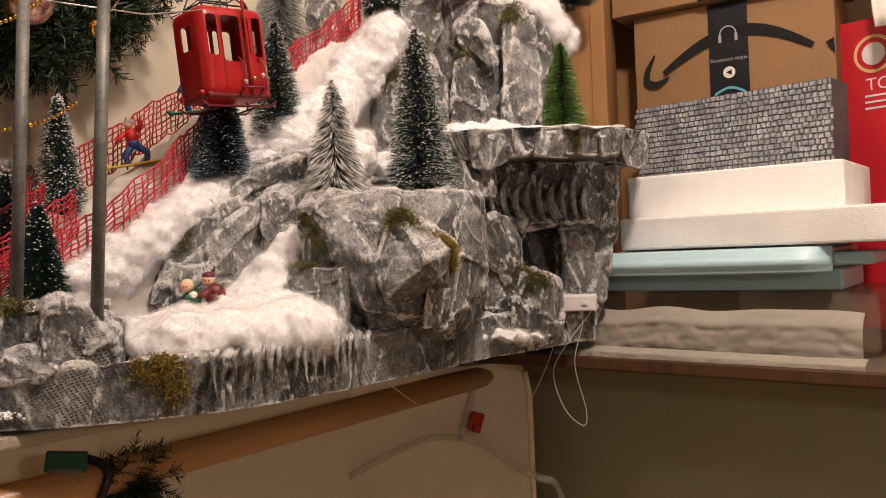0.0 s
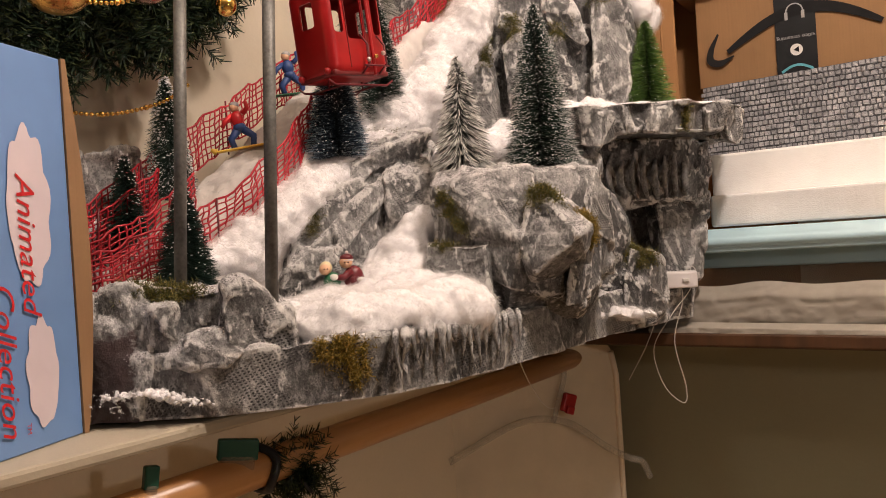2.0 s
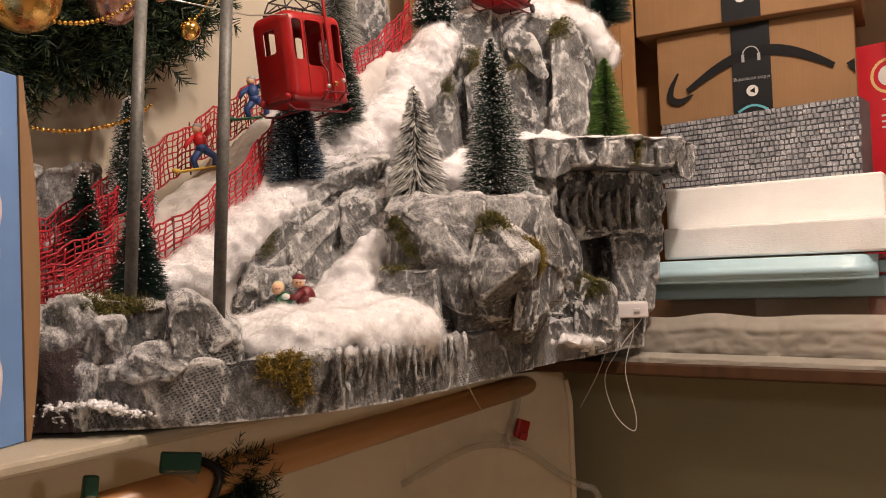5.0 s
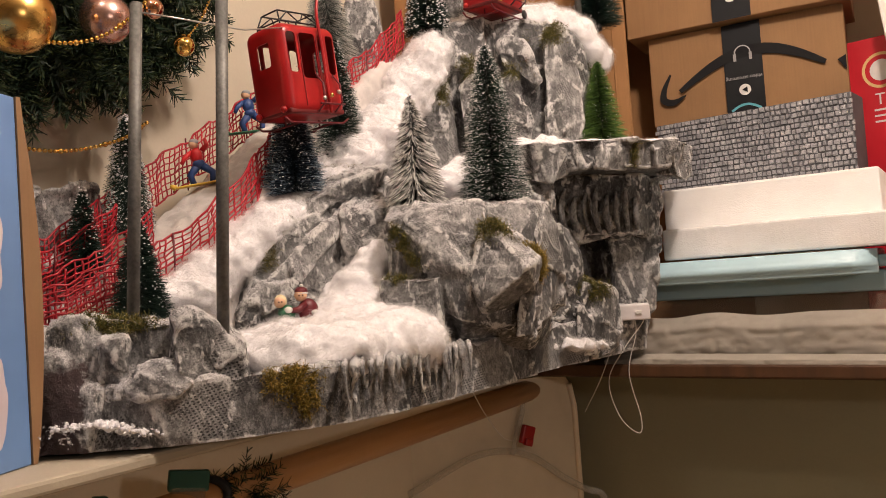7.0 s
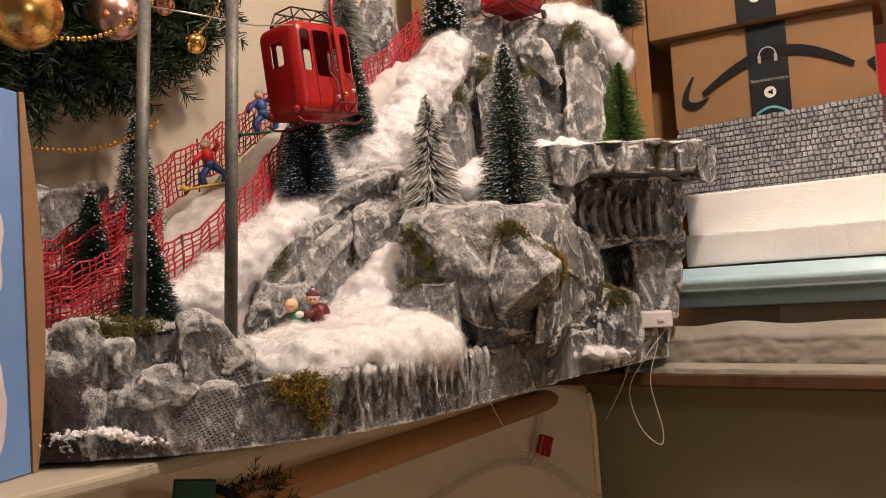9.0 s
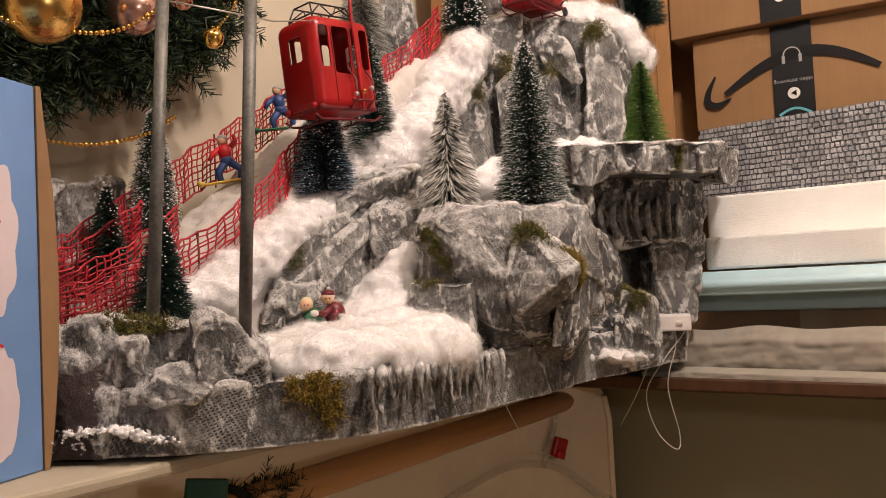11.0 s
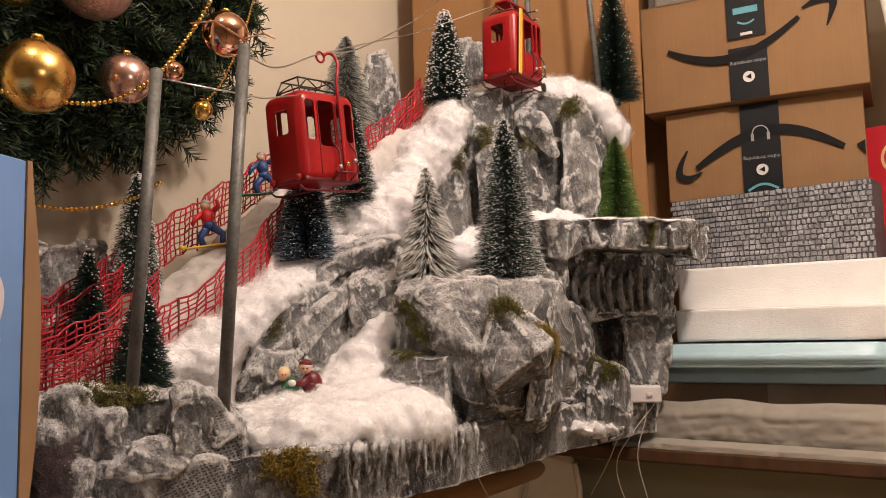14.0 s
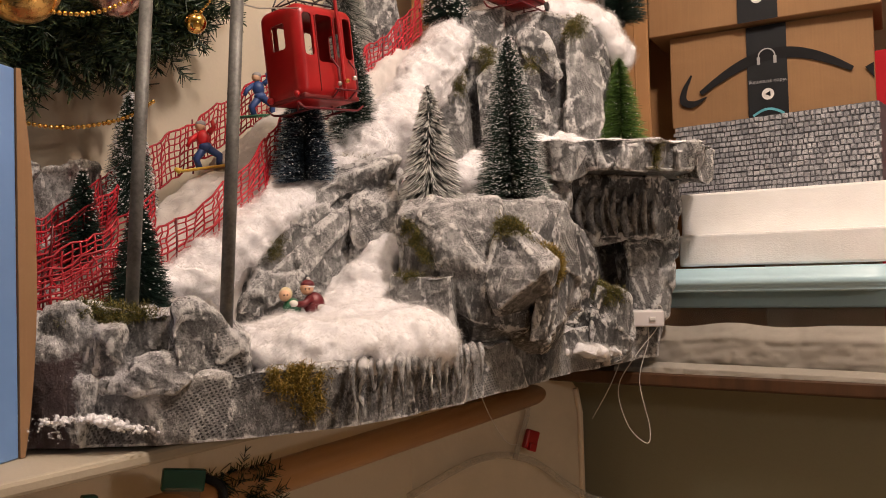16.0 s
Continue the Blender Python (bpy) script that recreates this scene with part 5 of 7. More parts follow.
def cable_car(m, label, ski=False):
    """Body 0.088 long (x), 0.066 wide (y), 0.105 high; the foot of the body at z 0."""
    lx, ly, h = 0.088, 0.066, 0.105
    root = thing("cable_car", label, "cable car", m, "cable cars")
    wins = [(-0.029, 0.070, 0.013, 0.046), (-0.005, 0.067, 0.024, 0.052), (0.0150, 0.070, 0.008, 0.046), (0.0295, 0.070, 0.012, 0.046)]
    cut = bmesh.new()
    for x, z, w, hh in wins:
        box(w, 0.12, hh, (x, 0, z), 0.0038, 3, None, cut)
    box(0.12, 0.022, 0.028, (0, 0, 0.071), 0.003, 3, None, cut)
    shell = hollow(box(lx, ly, h, (0, 0, h / 2), 0.0125, 5), box(lx - 0.004, ly - 0.004, h - 0.004, (0, 0, h / 2), 0.0110, 4), cut)
    shell.materials.append(RED)
    for p_ in shell.polygons:
        p_.use_smooth = True
    shell.set_sharp_from_angle(angle=radians(35))
    body = part("body", shell, RED, root, "glossy red painted tin body")
    for sgn in (-1, 1):
        part("door_seam", box(0.0009, 0.0012, 0.082, (-0.0185, sgn * (ly / 2 + 0.0002), 0.050)), RED_DULL, body)
        part("door_seam", box(0.0009, 0.0012, 0.082, (0.0085, sgn * (ly / 2 + 0.0002), 0.050)), RED_DULL, body)
        part("window_post", box(0.0022, 0.0014, 0.050, (0.0085, sgn * (ly / 2 - 0.0008), 0.068)), SILVER, body)
    part("floor_pan", box(lx * 0.94, ly * 0.92, 0.006, (0, 0, 0.004), 0.002), RED_DULL, root)
    part("seat", box(lx * 0.8, 0.014, 0.022, (0, ly / 2 - 0.011, 0.018), 0.003), RED_DULL, root)
    # undercarriage
    for sgn in (-1, 1):
        part("skid", tube([(-lx / 2 - 0.004, sgn * 0.026, -0.004), (-lx / 2 + 0.004, sgn * 0.026, -0.009), (lx / 2 - 0.004, sgn * 0.026, -0.009), (lx / 2 + 0.006, sgn * 0.026, -0.003)], 0.0013, 6), MAROON, root)
        part("strut", tube([(sgn * 0.026, -0.026, -0.009), (sgn * 0.026, 0.026, -0.009)], 0.0011, 6), MAROON, root)
        part("strut", tube([(sgn * 0.026, 0, -0.009), (sgn * 0.026, 0, 0.003)], 0.0011, 6), MAROON, root)
        part("buffer", ball(0.004, (-lx / 2 - 0.001, sgn * 0.022, 0.006), (1, 1, 1), 12, 8), RED, root)
    # roof rack of black wire
    z = h + 0.004
    rack = [[(-0.03, -0.02, z), (0.03, -0.02, z), (0.03, 0.02, z), (-0.03, 0.02, z), (-0.03, -0.02, z)],
            [(-0.026, -0.014, z + 0.014), (0.026, -0.014, z + 0.014), (0.026, 0.014, z + 0.014), (-0.026, 0.014, z + 0.014), (-0.026, -0.014, z + 0.014)],
            [(-0.03, -0.02, z), (-0.012, -0.014, z + 0.014), (0.0, -0.02, z), (0.012, -0.014, z + 0.014), (0.03, -0.02, z)],
            [(-0.03, 0.02, z), (-0.012, 0.014, z + 0.014), (0.0, 0.02, z), (0.012, 0.014, z + 0.014), (0.03, 0.02, z)],
            [(-0.03, -0.02, z - 0.004), (-0.03, -0.02, z), (-0.026, -0.014, z + 0.014)], [(-0.03, 0.02, z - 0.004), (-0.03, 0.02, z), (-0.026, 0.014, z + 0.014)],
            [(0.03, -0.02, z - 0.004), (0.03, -0.02, z), (0.026, -0.014, z + 0.014)], [(0.03, 0.02, z - 0.004), (0.03, 0.02, z), (0.026, 0.014, z + 0.014)]]
    for line in rack:
        part("roof_rack_wire", tube(line, 0.0010, 6), MAROON if ski else BLACKW, root)
    # hanger: red bar from the near side up over the roof to the cable
    y = -ly / 2 - 0.005
    if not ski:
        part("hanger", tube(spline([(0.012, y, 0.0), (0.012, y, 0.03), (0.012, y, h * 0.7), (0.012, y + 0.001, h + 0.008), (0.015, y + 0.001, h + 0.022), (0.019, y + 0.003, h + 0.034),
                             (0.017, y + 0.006, h + 0.044), (0.010, y + 0.008, h + 0.047), (0.004, y + 0.010, h + 0.043)], 40), 0.0019, 8), RED, root)
        loop = [(-0.001 + 0.006 * math.cos(a), y + 0.010, h + 0.041 + 0.006 * math.sin(a)) for a in (2 * math.pi * k / 14 for k in range(14))]
        part("eye_hook", tube(loop, 0.0014, 6, closed=True), RED, root)
    # ski rack on the near side
    for dx in (-0.004, 0.022):
        part("ski_rack", tube([(dx, y + 0.004, 0.002), (dx + 0.004, y - 0.006, 0.012), (dx + 0.008, y - 0.002, 0.034), (dx + 0.004, y + 0.004, 0.046)], 0.0012, 6), MAROON if not ski else BLACKW, root)
    part("ski_rack", tube([(-0.006, y - 0.004, 0.010), (0.032, y - 0.004, 0.010)], 0.0011, 6), MAROON, root)
    for k, dx in enumerate((0.0, 0.012, 0.024)):
        part("fitting", ball(0.0028, (dx, y - 0.005, 0.016 + 0.004 * k), (1, 1, 1), 10, 6), GOLD_MATT if k % 2 else SILVER, root)
    if ski:
        part("ski", box(0.009, 0.0022, 0.104, (-0.036, y + 0.001, 0.052), 0.001, 2, Matrix.Rotation(radians(4), 3, "Y")), YELLOW, root, "pair of yellow skis")
        part("wheel", lathe([(0.002, -0.001), (0.007, -0.001), (0.007, 0.001), (0.002, 0.001)], 16), BLACKW, root).matrix_basis = pose(0.03, y, -0.006, 90, 0, 0)
        for dz in (0.002, 0.016):
            horn = part("horn", tube([(0.026, -0.016, h + dz), (0.034, -0.026, h + dz + 0.002)], 0.0012, 6), BLACKW, root)
            part("horn_tip", ball(0.0026, (0.035, -0.027, h + dz + 0.002), (1, 1, 1), 10, 6), SILVER, horn)
        part("top_plate", box(0.058, 0.024, 0.004, (0, 0, h + 0.021), 0.0012), RED, root)
        part("hanger_bar", tube([(0, 0, h + 0.004), (0, 0, h + 0.11)], 0.0012, 6), RED, root)
    return root


cable_car(CAR_AT, "glossy red toy cable car hanging on a wire")
cable_car(pose(0.034, 1.455, 1.658, 0, 0, 50) @ Matrix.Scale(1.14, 4), "red toy cable car with yellow skis above the summit", ski=True)


# ---- red net fences ----
def fence(label, foot, height, rows, step, posts, lean=(0, 0, 0), seed=0):
    rs = np.random.RandomState(seed)
    root = thing("net_fence", label, "fence", group="red piste fences")
    dense = spline(foot, 240)
    seg = [0.0]
    for a, b in zip(dense, dense[1:]):
        seg.append(seg[-1] + float(np.linalg.norm(b - a)))
    n = int(seg[-1] / step)
    at = [np.array([np.interp(k * seg[-1] / n, seg, [q[i] for q in dense]) for i in range(3)]) for k in range(n + 1)]
    top = np.array((0, 0, height)) + np.array(lean)
    wob = rs.uniform(0, 6.28, 4)

    def sway(k, r):
        """The slack net bellies between its posts."""
        d = k * step
        up = r / rows
        a = 0.0040 * math.sin(d * 62 + wob[0] + up * 1.5) + 0.0022 * math.sin(d * 155 + wob[1] - up * 2)
        b = 0.0030 * up * math.sin(d * 70 + wob[2]) + 0.0016 * math.sin(d * 190 + wob[3])
        return np.array((a * 0.7, -a * 0.7, b))

    for r in range(rows + 1):
        wide = 0.0017 if r in (0, rows, rows // 2) else 0.0012
        line = [p + top * (r / rows) + sway(k, r) + rs.normal(size=3) * 0.0009 for k, p in enumerate(at)]
        part("net_strand", tube(line, wide, 4), RED_NET, root)
    bm = bmesh.new()
    for k, p in enumerate(at):
        line = [p + top * (r / rows) + sway(k, r) + rs.normal(size=3) * 0.0009 for r in range(rows + 1)]
        tube(line, 0.0014 if k % 2 else 0.0011, 4, bm)
    ob = part("cross_strand_net", bm, RED_NET, root)
    tagged(ob, "red net cross strands", kind="stuff")
    for t in posts:
        p = np.array([np.interp(t * seg[-1], seg, [q[i] for q in dense]) for i in range(3)])
        part("post", tube([p - (0, 0, 0.012), p + top * 1.06], 0.0014, 6), MAROON, root)
    return root


fence("red plastic net fence on the valley side of the piste", [(-0.62, 0.93, 1.135), (-0.56, 0.975, 1.150), (-0.50, 1.03, 1.175), (-0.455, 1.075, 1.205), (-0.40, 1.11, 1.255), (-0.365, 1.165, 1.31), (-0.345, 1.23, 1.36)],
      0.062, 9, 0.0125, (0.12, 0.47, 0.8), seed=1)
fence("red plastic net fence on the wall side of the piste", [(-0.70, 1.06, 1.16), (-0.62, 1.13, 1.225), (-0.555, 1.21, 1.295), (-0.50, 1.27, 1.345), (-0.44, 1.34, 1.405), (-0.37, 1.40, 1.47)],
      0.055, 7, 0.0084, (0.05, 0.35, 0.66, 0.97), lean=(0, 0, 0.01), seed=2)
fence("red plastic net fence near the summit", [(-0.27, 1.31, 1.44), (-0.235, 1.345, 1.48), (-0.195, 1.385, 1.52), (-0.16, 1.43, 1.565), (-0.13, 1.48, 1.615)],
      0.062, 8, 0.0088, (0.02, 0.45, 0.98), seed=3)
fence("red plastic net fence on the lower piste", [(-0.66, 0.97, 1.14), (-0.60, 1.02, 1.16), (-0.54, 1.08, 1.20), (-0.50, 1.14, 1.25)], 0.06, 8, 0.0115, (0.2, 0.8), seed=4)
fence("crumpled red net fence doubled up at the foot of the piste", [(-0.68, 0.925, 1.115), (-0.62, 0.95, 1.130), (-0.57, 0.985, 1.145), (-0.525, 1.03, 1.17), (-0.49, 1.07, 1.20)], 0.052, 7, 0.0118, (0.3,), lean=(-0.012, 0.022, 0), seed=5)
fence("crumpled red net fence doubled up at the foot of the piste", [(-0.74, 1.00, 1.15), (-0.67, 1.05, 1.175), (-0.61, 1.11, 1.215), (-0.56, 1.17, 1.265)], 0.055, 8, 0.0105, (0.6,), lean=(0.012, -0.014, 0), seed=6)


# ---- toy figures: each one plain mesh ----
def figure(name, label, m, shapes):
    """shapes: (bmesh, material) pairs joined into one mesh."""
    bm_all = bmesh.new()
    mats = []
    for bm, mat in shapes:
        if mat not in mats:
            mats.append(mat)
        for f in bm.faces:
            f.material_index = mats.index(mat)
        tmp = bpy.data.meshes.new("tmp")
        bm.to_mesh(tmp)
        bm.free()
        bm_all.from_mesh(tmp)
        bpy.data.meshes.remove(tmp)
    me = bpy.data.meshes.new(name)
    bm_all.to_mesh(me)
    bm_all.free()
    for mat in mats:
        me.materials.append(mat)
    ob = new(name, me)
    ob.matrix_basis = m
    return tagged(ob, label, "figurine", "toy figures on the snow")


def boarder(m, jacket, trousers, board, label):
    s = [(box(0.062, 0.011, 0.0022, (0, 0, 0.002), 0.001), board),
         (tube([(-0.031, 0, 0.002), (-0.037, 0, 0.006)], [0.004, 0.002], 8), board),
         (tube([(-0.010, 0, 0.003), (-0.012, 0.001, 0.014), (-0.002, 0, 0.024)], [0.0036, 0.0042, 0.005], 8), trousers),
         (tube([(0.012, 0, 0.003), (0.014, 0.001, 0.014), (0.003, 0, 0.024)], [0.0036, 0.0042, 0.005], 8), trousers),
         (ball(0.0075, (0, 0, 0.026), (1, 0.9, 0.8)), trousers),
         (ball(0.008, (-0.001, 0, 0.036), (0.95, 0.85, 1.2)), jacket),
         (tube([(-0.006, 0, 0.041), (-0.015, -0.003, 0.035), (-0.019, -0.004, 0.028)], [0.0032, 0.003, 0.0022], 8), jacket),
         (tube([(0.006, 0, 0.041), (0.013, 0.0, 0.047), (0.012, 0.0, 0.055)], [0.0032, 0.003, 0.0022], 8), jacket),
         (ball(0.0055, (-0.002, 0, 0.050)), SKIN_P), (ball(0.0058, (-0.001, 0.0005, 0.0525), (1, 1, 0.75)), INK_GREY)]
    return figure("snowboard_figurine", label, m, s)


boarder(pose(-0.452, 1.245, drop(-0.452, 1.245, 1.6) + 0.004, 0, -8, 8) @ Matrix.Scale(1.25, 4), RED_PRINT, BLUE_P, YELLOW, "toy snowboarder in red and blue on a yellow board")
boarder(pose(-0.388, 1.345, drop(-0.388, 1.345, 1.7) + 0.004, 0, -6, 12) @ Matrix.Scale(1.25, 4), BLUE_P, BLUE_P, GREEN_P, "toy snowboarder in dark blue on a green board")
# sledging pair
HOOD = simple("cream_paint", (0.72, 0.60, 0.36), 0.5)
SLEDGE = pose(-0.306, 1.062, drop(-0.306, 1.062, 1.3) - 0.004, 0, 0, 18) @ Matrix.Scale(1.1, 4)
figure("sledge_figurine", "toy sledger in maroon coat and white-trimmed cap", SLEDGE, [
    (box(0.05, 0.016, 0.003, (0, 0, 0.004), 0.001), MAROON),
    (ball(0.011, (0.012, 0, 0.017), (1.1, 0.9, 1.25)), MAROON), (ball(0.0075, (0.004, -0.001, 0.035)), SKIN_P), (ball(0.0079, (0.005, 0, 0.039), (1, 1, 0.7)), MAROON),
    (ball(0.0022, (0.0055, 0, 0.0455)), INK_WHITE),
    (ball(0.0084, (0.0048, -0.0003, 0.0368), (1, 1, 0.26), 14, 6), INK_WHITE),
    (ball(0.0010, (0.0008, -0.0078, 0.0345), (1, 1, 1), 8, 6), GLASS_FIG), (ball(0.0010, (0.0048, -0.0082, 0.0345), (1, 1, 1), 8, 6), GLASS_FIG), (ball(0.0013, (0.0026, -0.0083, 0.0325), (1, 1, 1), 8, 6), SKIN_P),
    (tube([(0.008, -0.007, 0.024), (-0.002, -0.010, 0.018), (-0.01, -0.008, 0.018)], [0.0042, 0.004, 0.003], 8), MAROON),
    (ball(0.0046, (0.018, -0.010, 0.014), (1, 1, 0.7)), INK_WHITE), (ball(0.0026, (0.0195, -0.0125, 0.0105)), SKIN_P), (ball(0.006, (0.024, -0.003, 0.008), (1.3, 1, 0.9)), MAROON)])
figure("sledge_figurine", "toy sledger in green coat and cream hood", SLEDGE @ pose(-0.001, -0.001, 0.001), [
    (ball(0.009, (-0.012, 0, 0.014), (1.15, 0.9, 1.1)), GREEN_P), (ball(0.0066, (-0.020, -0.0022, 0.027)), SKIN_P),
    (ball(0.0074, (-0.0185, 0.001, 0.0285), (1, 1, 1.05)), HOOD), (ball(0.0009, (-0.0222, -0.0083, 0.0275), (1, 1, 1), 8, 6), GLASS_FIG), (ball(0.0009, (-0.0188, -0.0086, 0.0275), (1, 1, 1), 8, 6), GLASS_FIG),
    (tube([(-0.014, -0.007, 0.018), (-0.022, -0.009, 0.012)], [0.0036, 0.003], 8), GREEN_P), (ball(0.0042, (-0.012, -0.009, 0.018), (1.2, 1, 0.9)), INK_WHITE)])


# ---- handrail below the shelf ----
rail = thing("handrail", "round varnished wooden handrail on the wall", "handrail")
ra, rb = Vector((-0.811, 0.377, 0.9575)), Vector((0.100, 1.598, 0.9687))
rm = bmesh.new()
tube([(0, 0, 0), (0, 0, (rb - ra).length)], 0.0202, 28, rm)
bar = part("bar", rm, RAIL, rail)
bar.matrix_basis = Matrix.Translation(ra) @ (rb - ra).to_track_quat("Z", "Y").to_matrix().to_4x4()
for t in (0.2045,):
    p = ra.lerp(rb, t)
    w = Vector((-0.788, 0.6157, 0))
    part("bracket", tube([p - Vector((0, 0, 0.02)), p - Vector((0, 0, 0.05)) + w * 0.02, p - Vector((0, 0, 0.055)) + w * 0.140], 0.006, 10), SILVER, rail)


# green fairy-light clips and fir sprig tied to the rail
def rail_point(t, up=0.0):
    p = ra.lerp(rb, t)
    return Vector((p.x, p.y, p.z + up))


for k, t in enumerate((0.4306, 0.3590)):
    c = thing("clothes_clip", "dark green plastic clip gripping the handrail", "clip", Matrix.Translation(rail_point(t, 0.014)) @ pose(0, 0, 0, 0, 8, 20 + 15 * k))
    part("plate", box(0.042 if k == 0 else 0.014, 0.010, 0.022, (0, -0.008, 0.016), 0.002), GREEN_PL, c)
    part("jaw", box(0.036 if k == 0 else 0.012, 0.016, 0.016, (0, -0.006, 0.002), 0.003), CLEAR, c, "clear plastic jaw")
loop = thing("cable_tie", "black rubber loop round the handrail", "cable tie")
q = (rb - ra).to_track_quat("Z", "Y").to_matrix().to_4x4()
part("loop", tube([Matrix.Translation(rail_point(0.4523)) @ q @ Vector((0.0245 * math.cos(a), 0.0245 * math.sin(a), 0.004 * math.sin(3 * a))) for a in (2 * math.pi * k / 24 for k in range(24))], 0.005, 8, closed=True), BLACK_PL, loop)


def fir_branch(p0, p1, rs, n=120, length=0.03, width=0.0013, sag=0.0):
    """Needles along a twig from p0 to p1."""
    p0, p1 = np.array(p0), np.array(p1)
    ax = p1 - p0
    ln = np.linalg.norm(ax)
    ax = ax / ln
    t = rs.uniform(0, 1, n)
    a = p0 + np.outer(t, p1 - p0)
    a[:, 2] -= sag * t * t
    side = rs.normal(size=(n, 3))
    side -= np.outer(side @ ax, ax)
    side /= np.linalg.norm(side, axis=1)[:, None]
    d = side * 0.8 + ax * rs.uniform(0.3, 0.9, (n, 1))
    d /= np.linalg.norm(d, axis=1)[:, None]
    b = a + d * (length * rs.uniform(0.6, 1.1, n) * (1 - 0.45 * t))[:, None]
    return quad_tufts(a, b, width, rs)


def gather(sets):
    v, f, u, o = [], [], [], 0
    for a, b, c in sets:
        v.append(a)
        f.append(b + o)
        u.append(c)
        o += len(a)
    return np.concatenate(v), np.concatenate(f), np.concatenate(u)


rs = np.random.RandomState(77)
sprig = thing("fir_sprig", "green artificial fir sprig tied under the handrail", "garland")
c0 = np.array(rail_point(0.4779, -0.004))
sets = []
for k in range(40):
    d = rs.normal(size=3) * (0.6, 0.5, 0.5) + (0.35, -0.3, -0.35)
    d /= np.linalg.norm(d)
    sets.append(fir_branch(c0 + rs.normal(size=3) * 0.012, c0 + d * rs.uniform(0.03, 0.07), rs, 90, 0.020))
v, f, u = gather(sets)
ob = part("needles", mesh_of("needles", v, f, FIR, False, u), FIR, sprig)
tagged(ob, "dark green needles", kind="stuff")
part("twig", tube([c0 + (-0.02, 0.0, 0.015), c0, c0 + (0.03, -0.02, -0.03)], 0.002, 6), BLACKW, sprig)

# ---- Christmas wreath with baubles at the wall ----
wreath = thing("christmas_garland", "thick green artificial fir wreath with gold and rose baubles", "wreath")
rs = np.random.RandomState(8)
WC = np.array(L @ Vector((0.25, 0.368, 1.87)))
uu, ww = np.array((0.6157, 0.788, 0)), np.array((0.788, -0.6157, 0))
for bough in range(40):
    sets = []
    for k in range(44):
        ang = (bough + rs.uniform(-0.6, 1.6)) / 40 * 2 * math.pi
        rad = 0.39 * math.sqrt(rs.uniform(0.02, 1))
        p = WC + uu * rad * math.cos(ang) + np.array((0, 0, 1)) * rad * math.sin(ang) + ww * rs.uniform(-0.09, 0.05) * (1.1 - rad / 0.39)
        d = uu * math.cos(ang) * 0.8 + np.array((0, 0, 1)) * (math.sin(ang) * 0.8 - 0.25) + ww * rs.uniform(0.0, 0.75) + rs.normal(size=3) * 0.35
        d /= np.linalg.norm(d)
        sets.append(fir_branch(p, p + d * rs.uniform(0.05, 0.10), rs, 84, 0.033, 0.0023))
    v, f, u = gather(sets)
    ob = part("bough", mesh_of("bough", v, f, FIR, False, u), FIR, wreath)


def nearer(p):
    """A little out from the wreath, where the ornaments hang clear of the needles."""
    c = Vector((-0.19, 0.02, 1.2))
    return c + (Vector(p) - c) * 0.97


def bauble(at, r, mat, label):
    at, r = nearer(at), r * 0.97
    root = thing("bauble", label, "bauble", Matrix.Translation(at), "baubles on the wreath")
    part("sphere", ball(r, (0, 0, 0), (1, 1, 1), 32, 20), mat, root)
    part("cap", lathe([(r * 0.2, r * 0.96), (r * 0.2, r * 1.12), (r * 0.12, r * 1.16)], 12), GOLD, root)
    return root


bauble((-0.609, 1.00, 1.530), 0.044, GOLD_MATT, "large satin gold bauble")
bauble((-0.577, 1.10, 1.690), 0.050, ROSE_GLIT, "large rose glitter bauble")
bauble((-0.545, 1.13, 1.567), 0.034, ROSE, "satin rose bauble in the wreath")
bauble((-0.394, 1.22, 1.768), 0.026, ROSE_GLIT, "small rose glitter bauble")
bauble((-0.400, 1.06, 1.604), 0.029, COPPERG, "mirror copper bauble in the wreath")
bauble((-0.437, 1.10, 1.516), 0.0135, GOLD, "tiny glossy gold bauble")
bauble((-0.638, 1.00, 1.655), 0.038, GOLD, "glossy gold bauble in the wreath")
bauble((-0.475, 1.10, 1.568), 0.014, COPPERG, "tiny copper bauble in the wreath")
bauble((-0.60, 1.06, 1.775), 0.040, ROSE, "satin rose bauble in the wreath")


def bead_chain(points, label, r=0.0028, step=0.0062):
    root = thing("bead_chain", label, "garland", group="gold bead chains")
    line = spline([nearer(q) for q in points], 160)
    seg = [0.0]
    for a, b in zip(line, line[1:]):
        seg.append(seg[-1] + float(np.linalg.norm(b - a)))
    n = int(seg[-1] / step)
    me = None
    for k in range(n + 1):
        p = [np.interp(k * seg[-1] / n, seg, [q[i] for q in line]) for i in range(3)]
        if me is None:
            ob = part("bead", ball(r, (0, 0, 0), (1, 1, 1), 10, 7), GOLD, root)
            me = ob.data
        else:
            ob = part("bead", me, GOLD, root)
        s = 1.35 if k % 9 == 0 else 1.0
        ob.matrix_basis = Matrix.Translation(p) @ Matrix.Diagonal((s, s, s, 1))
    return root


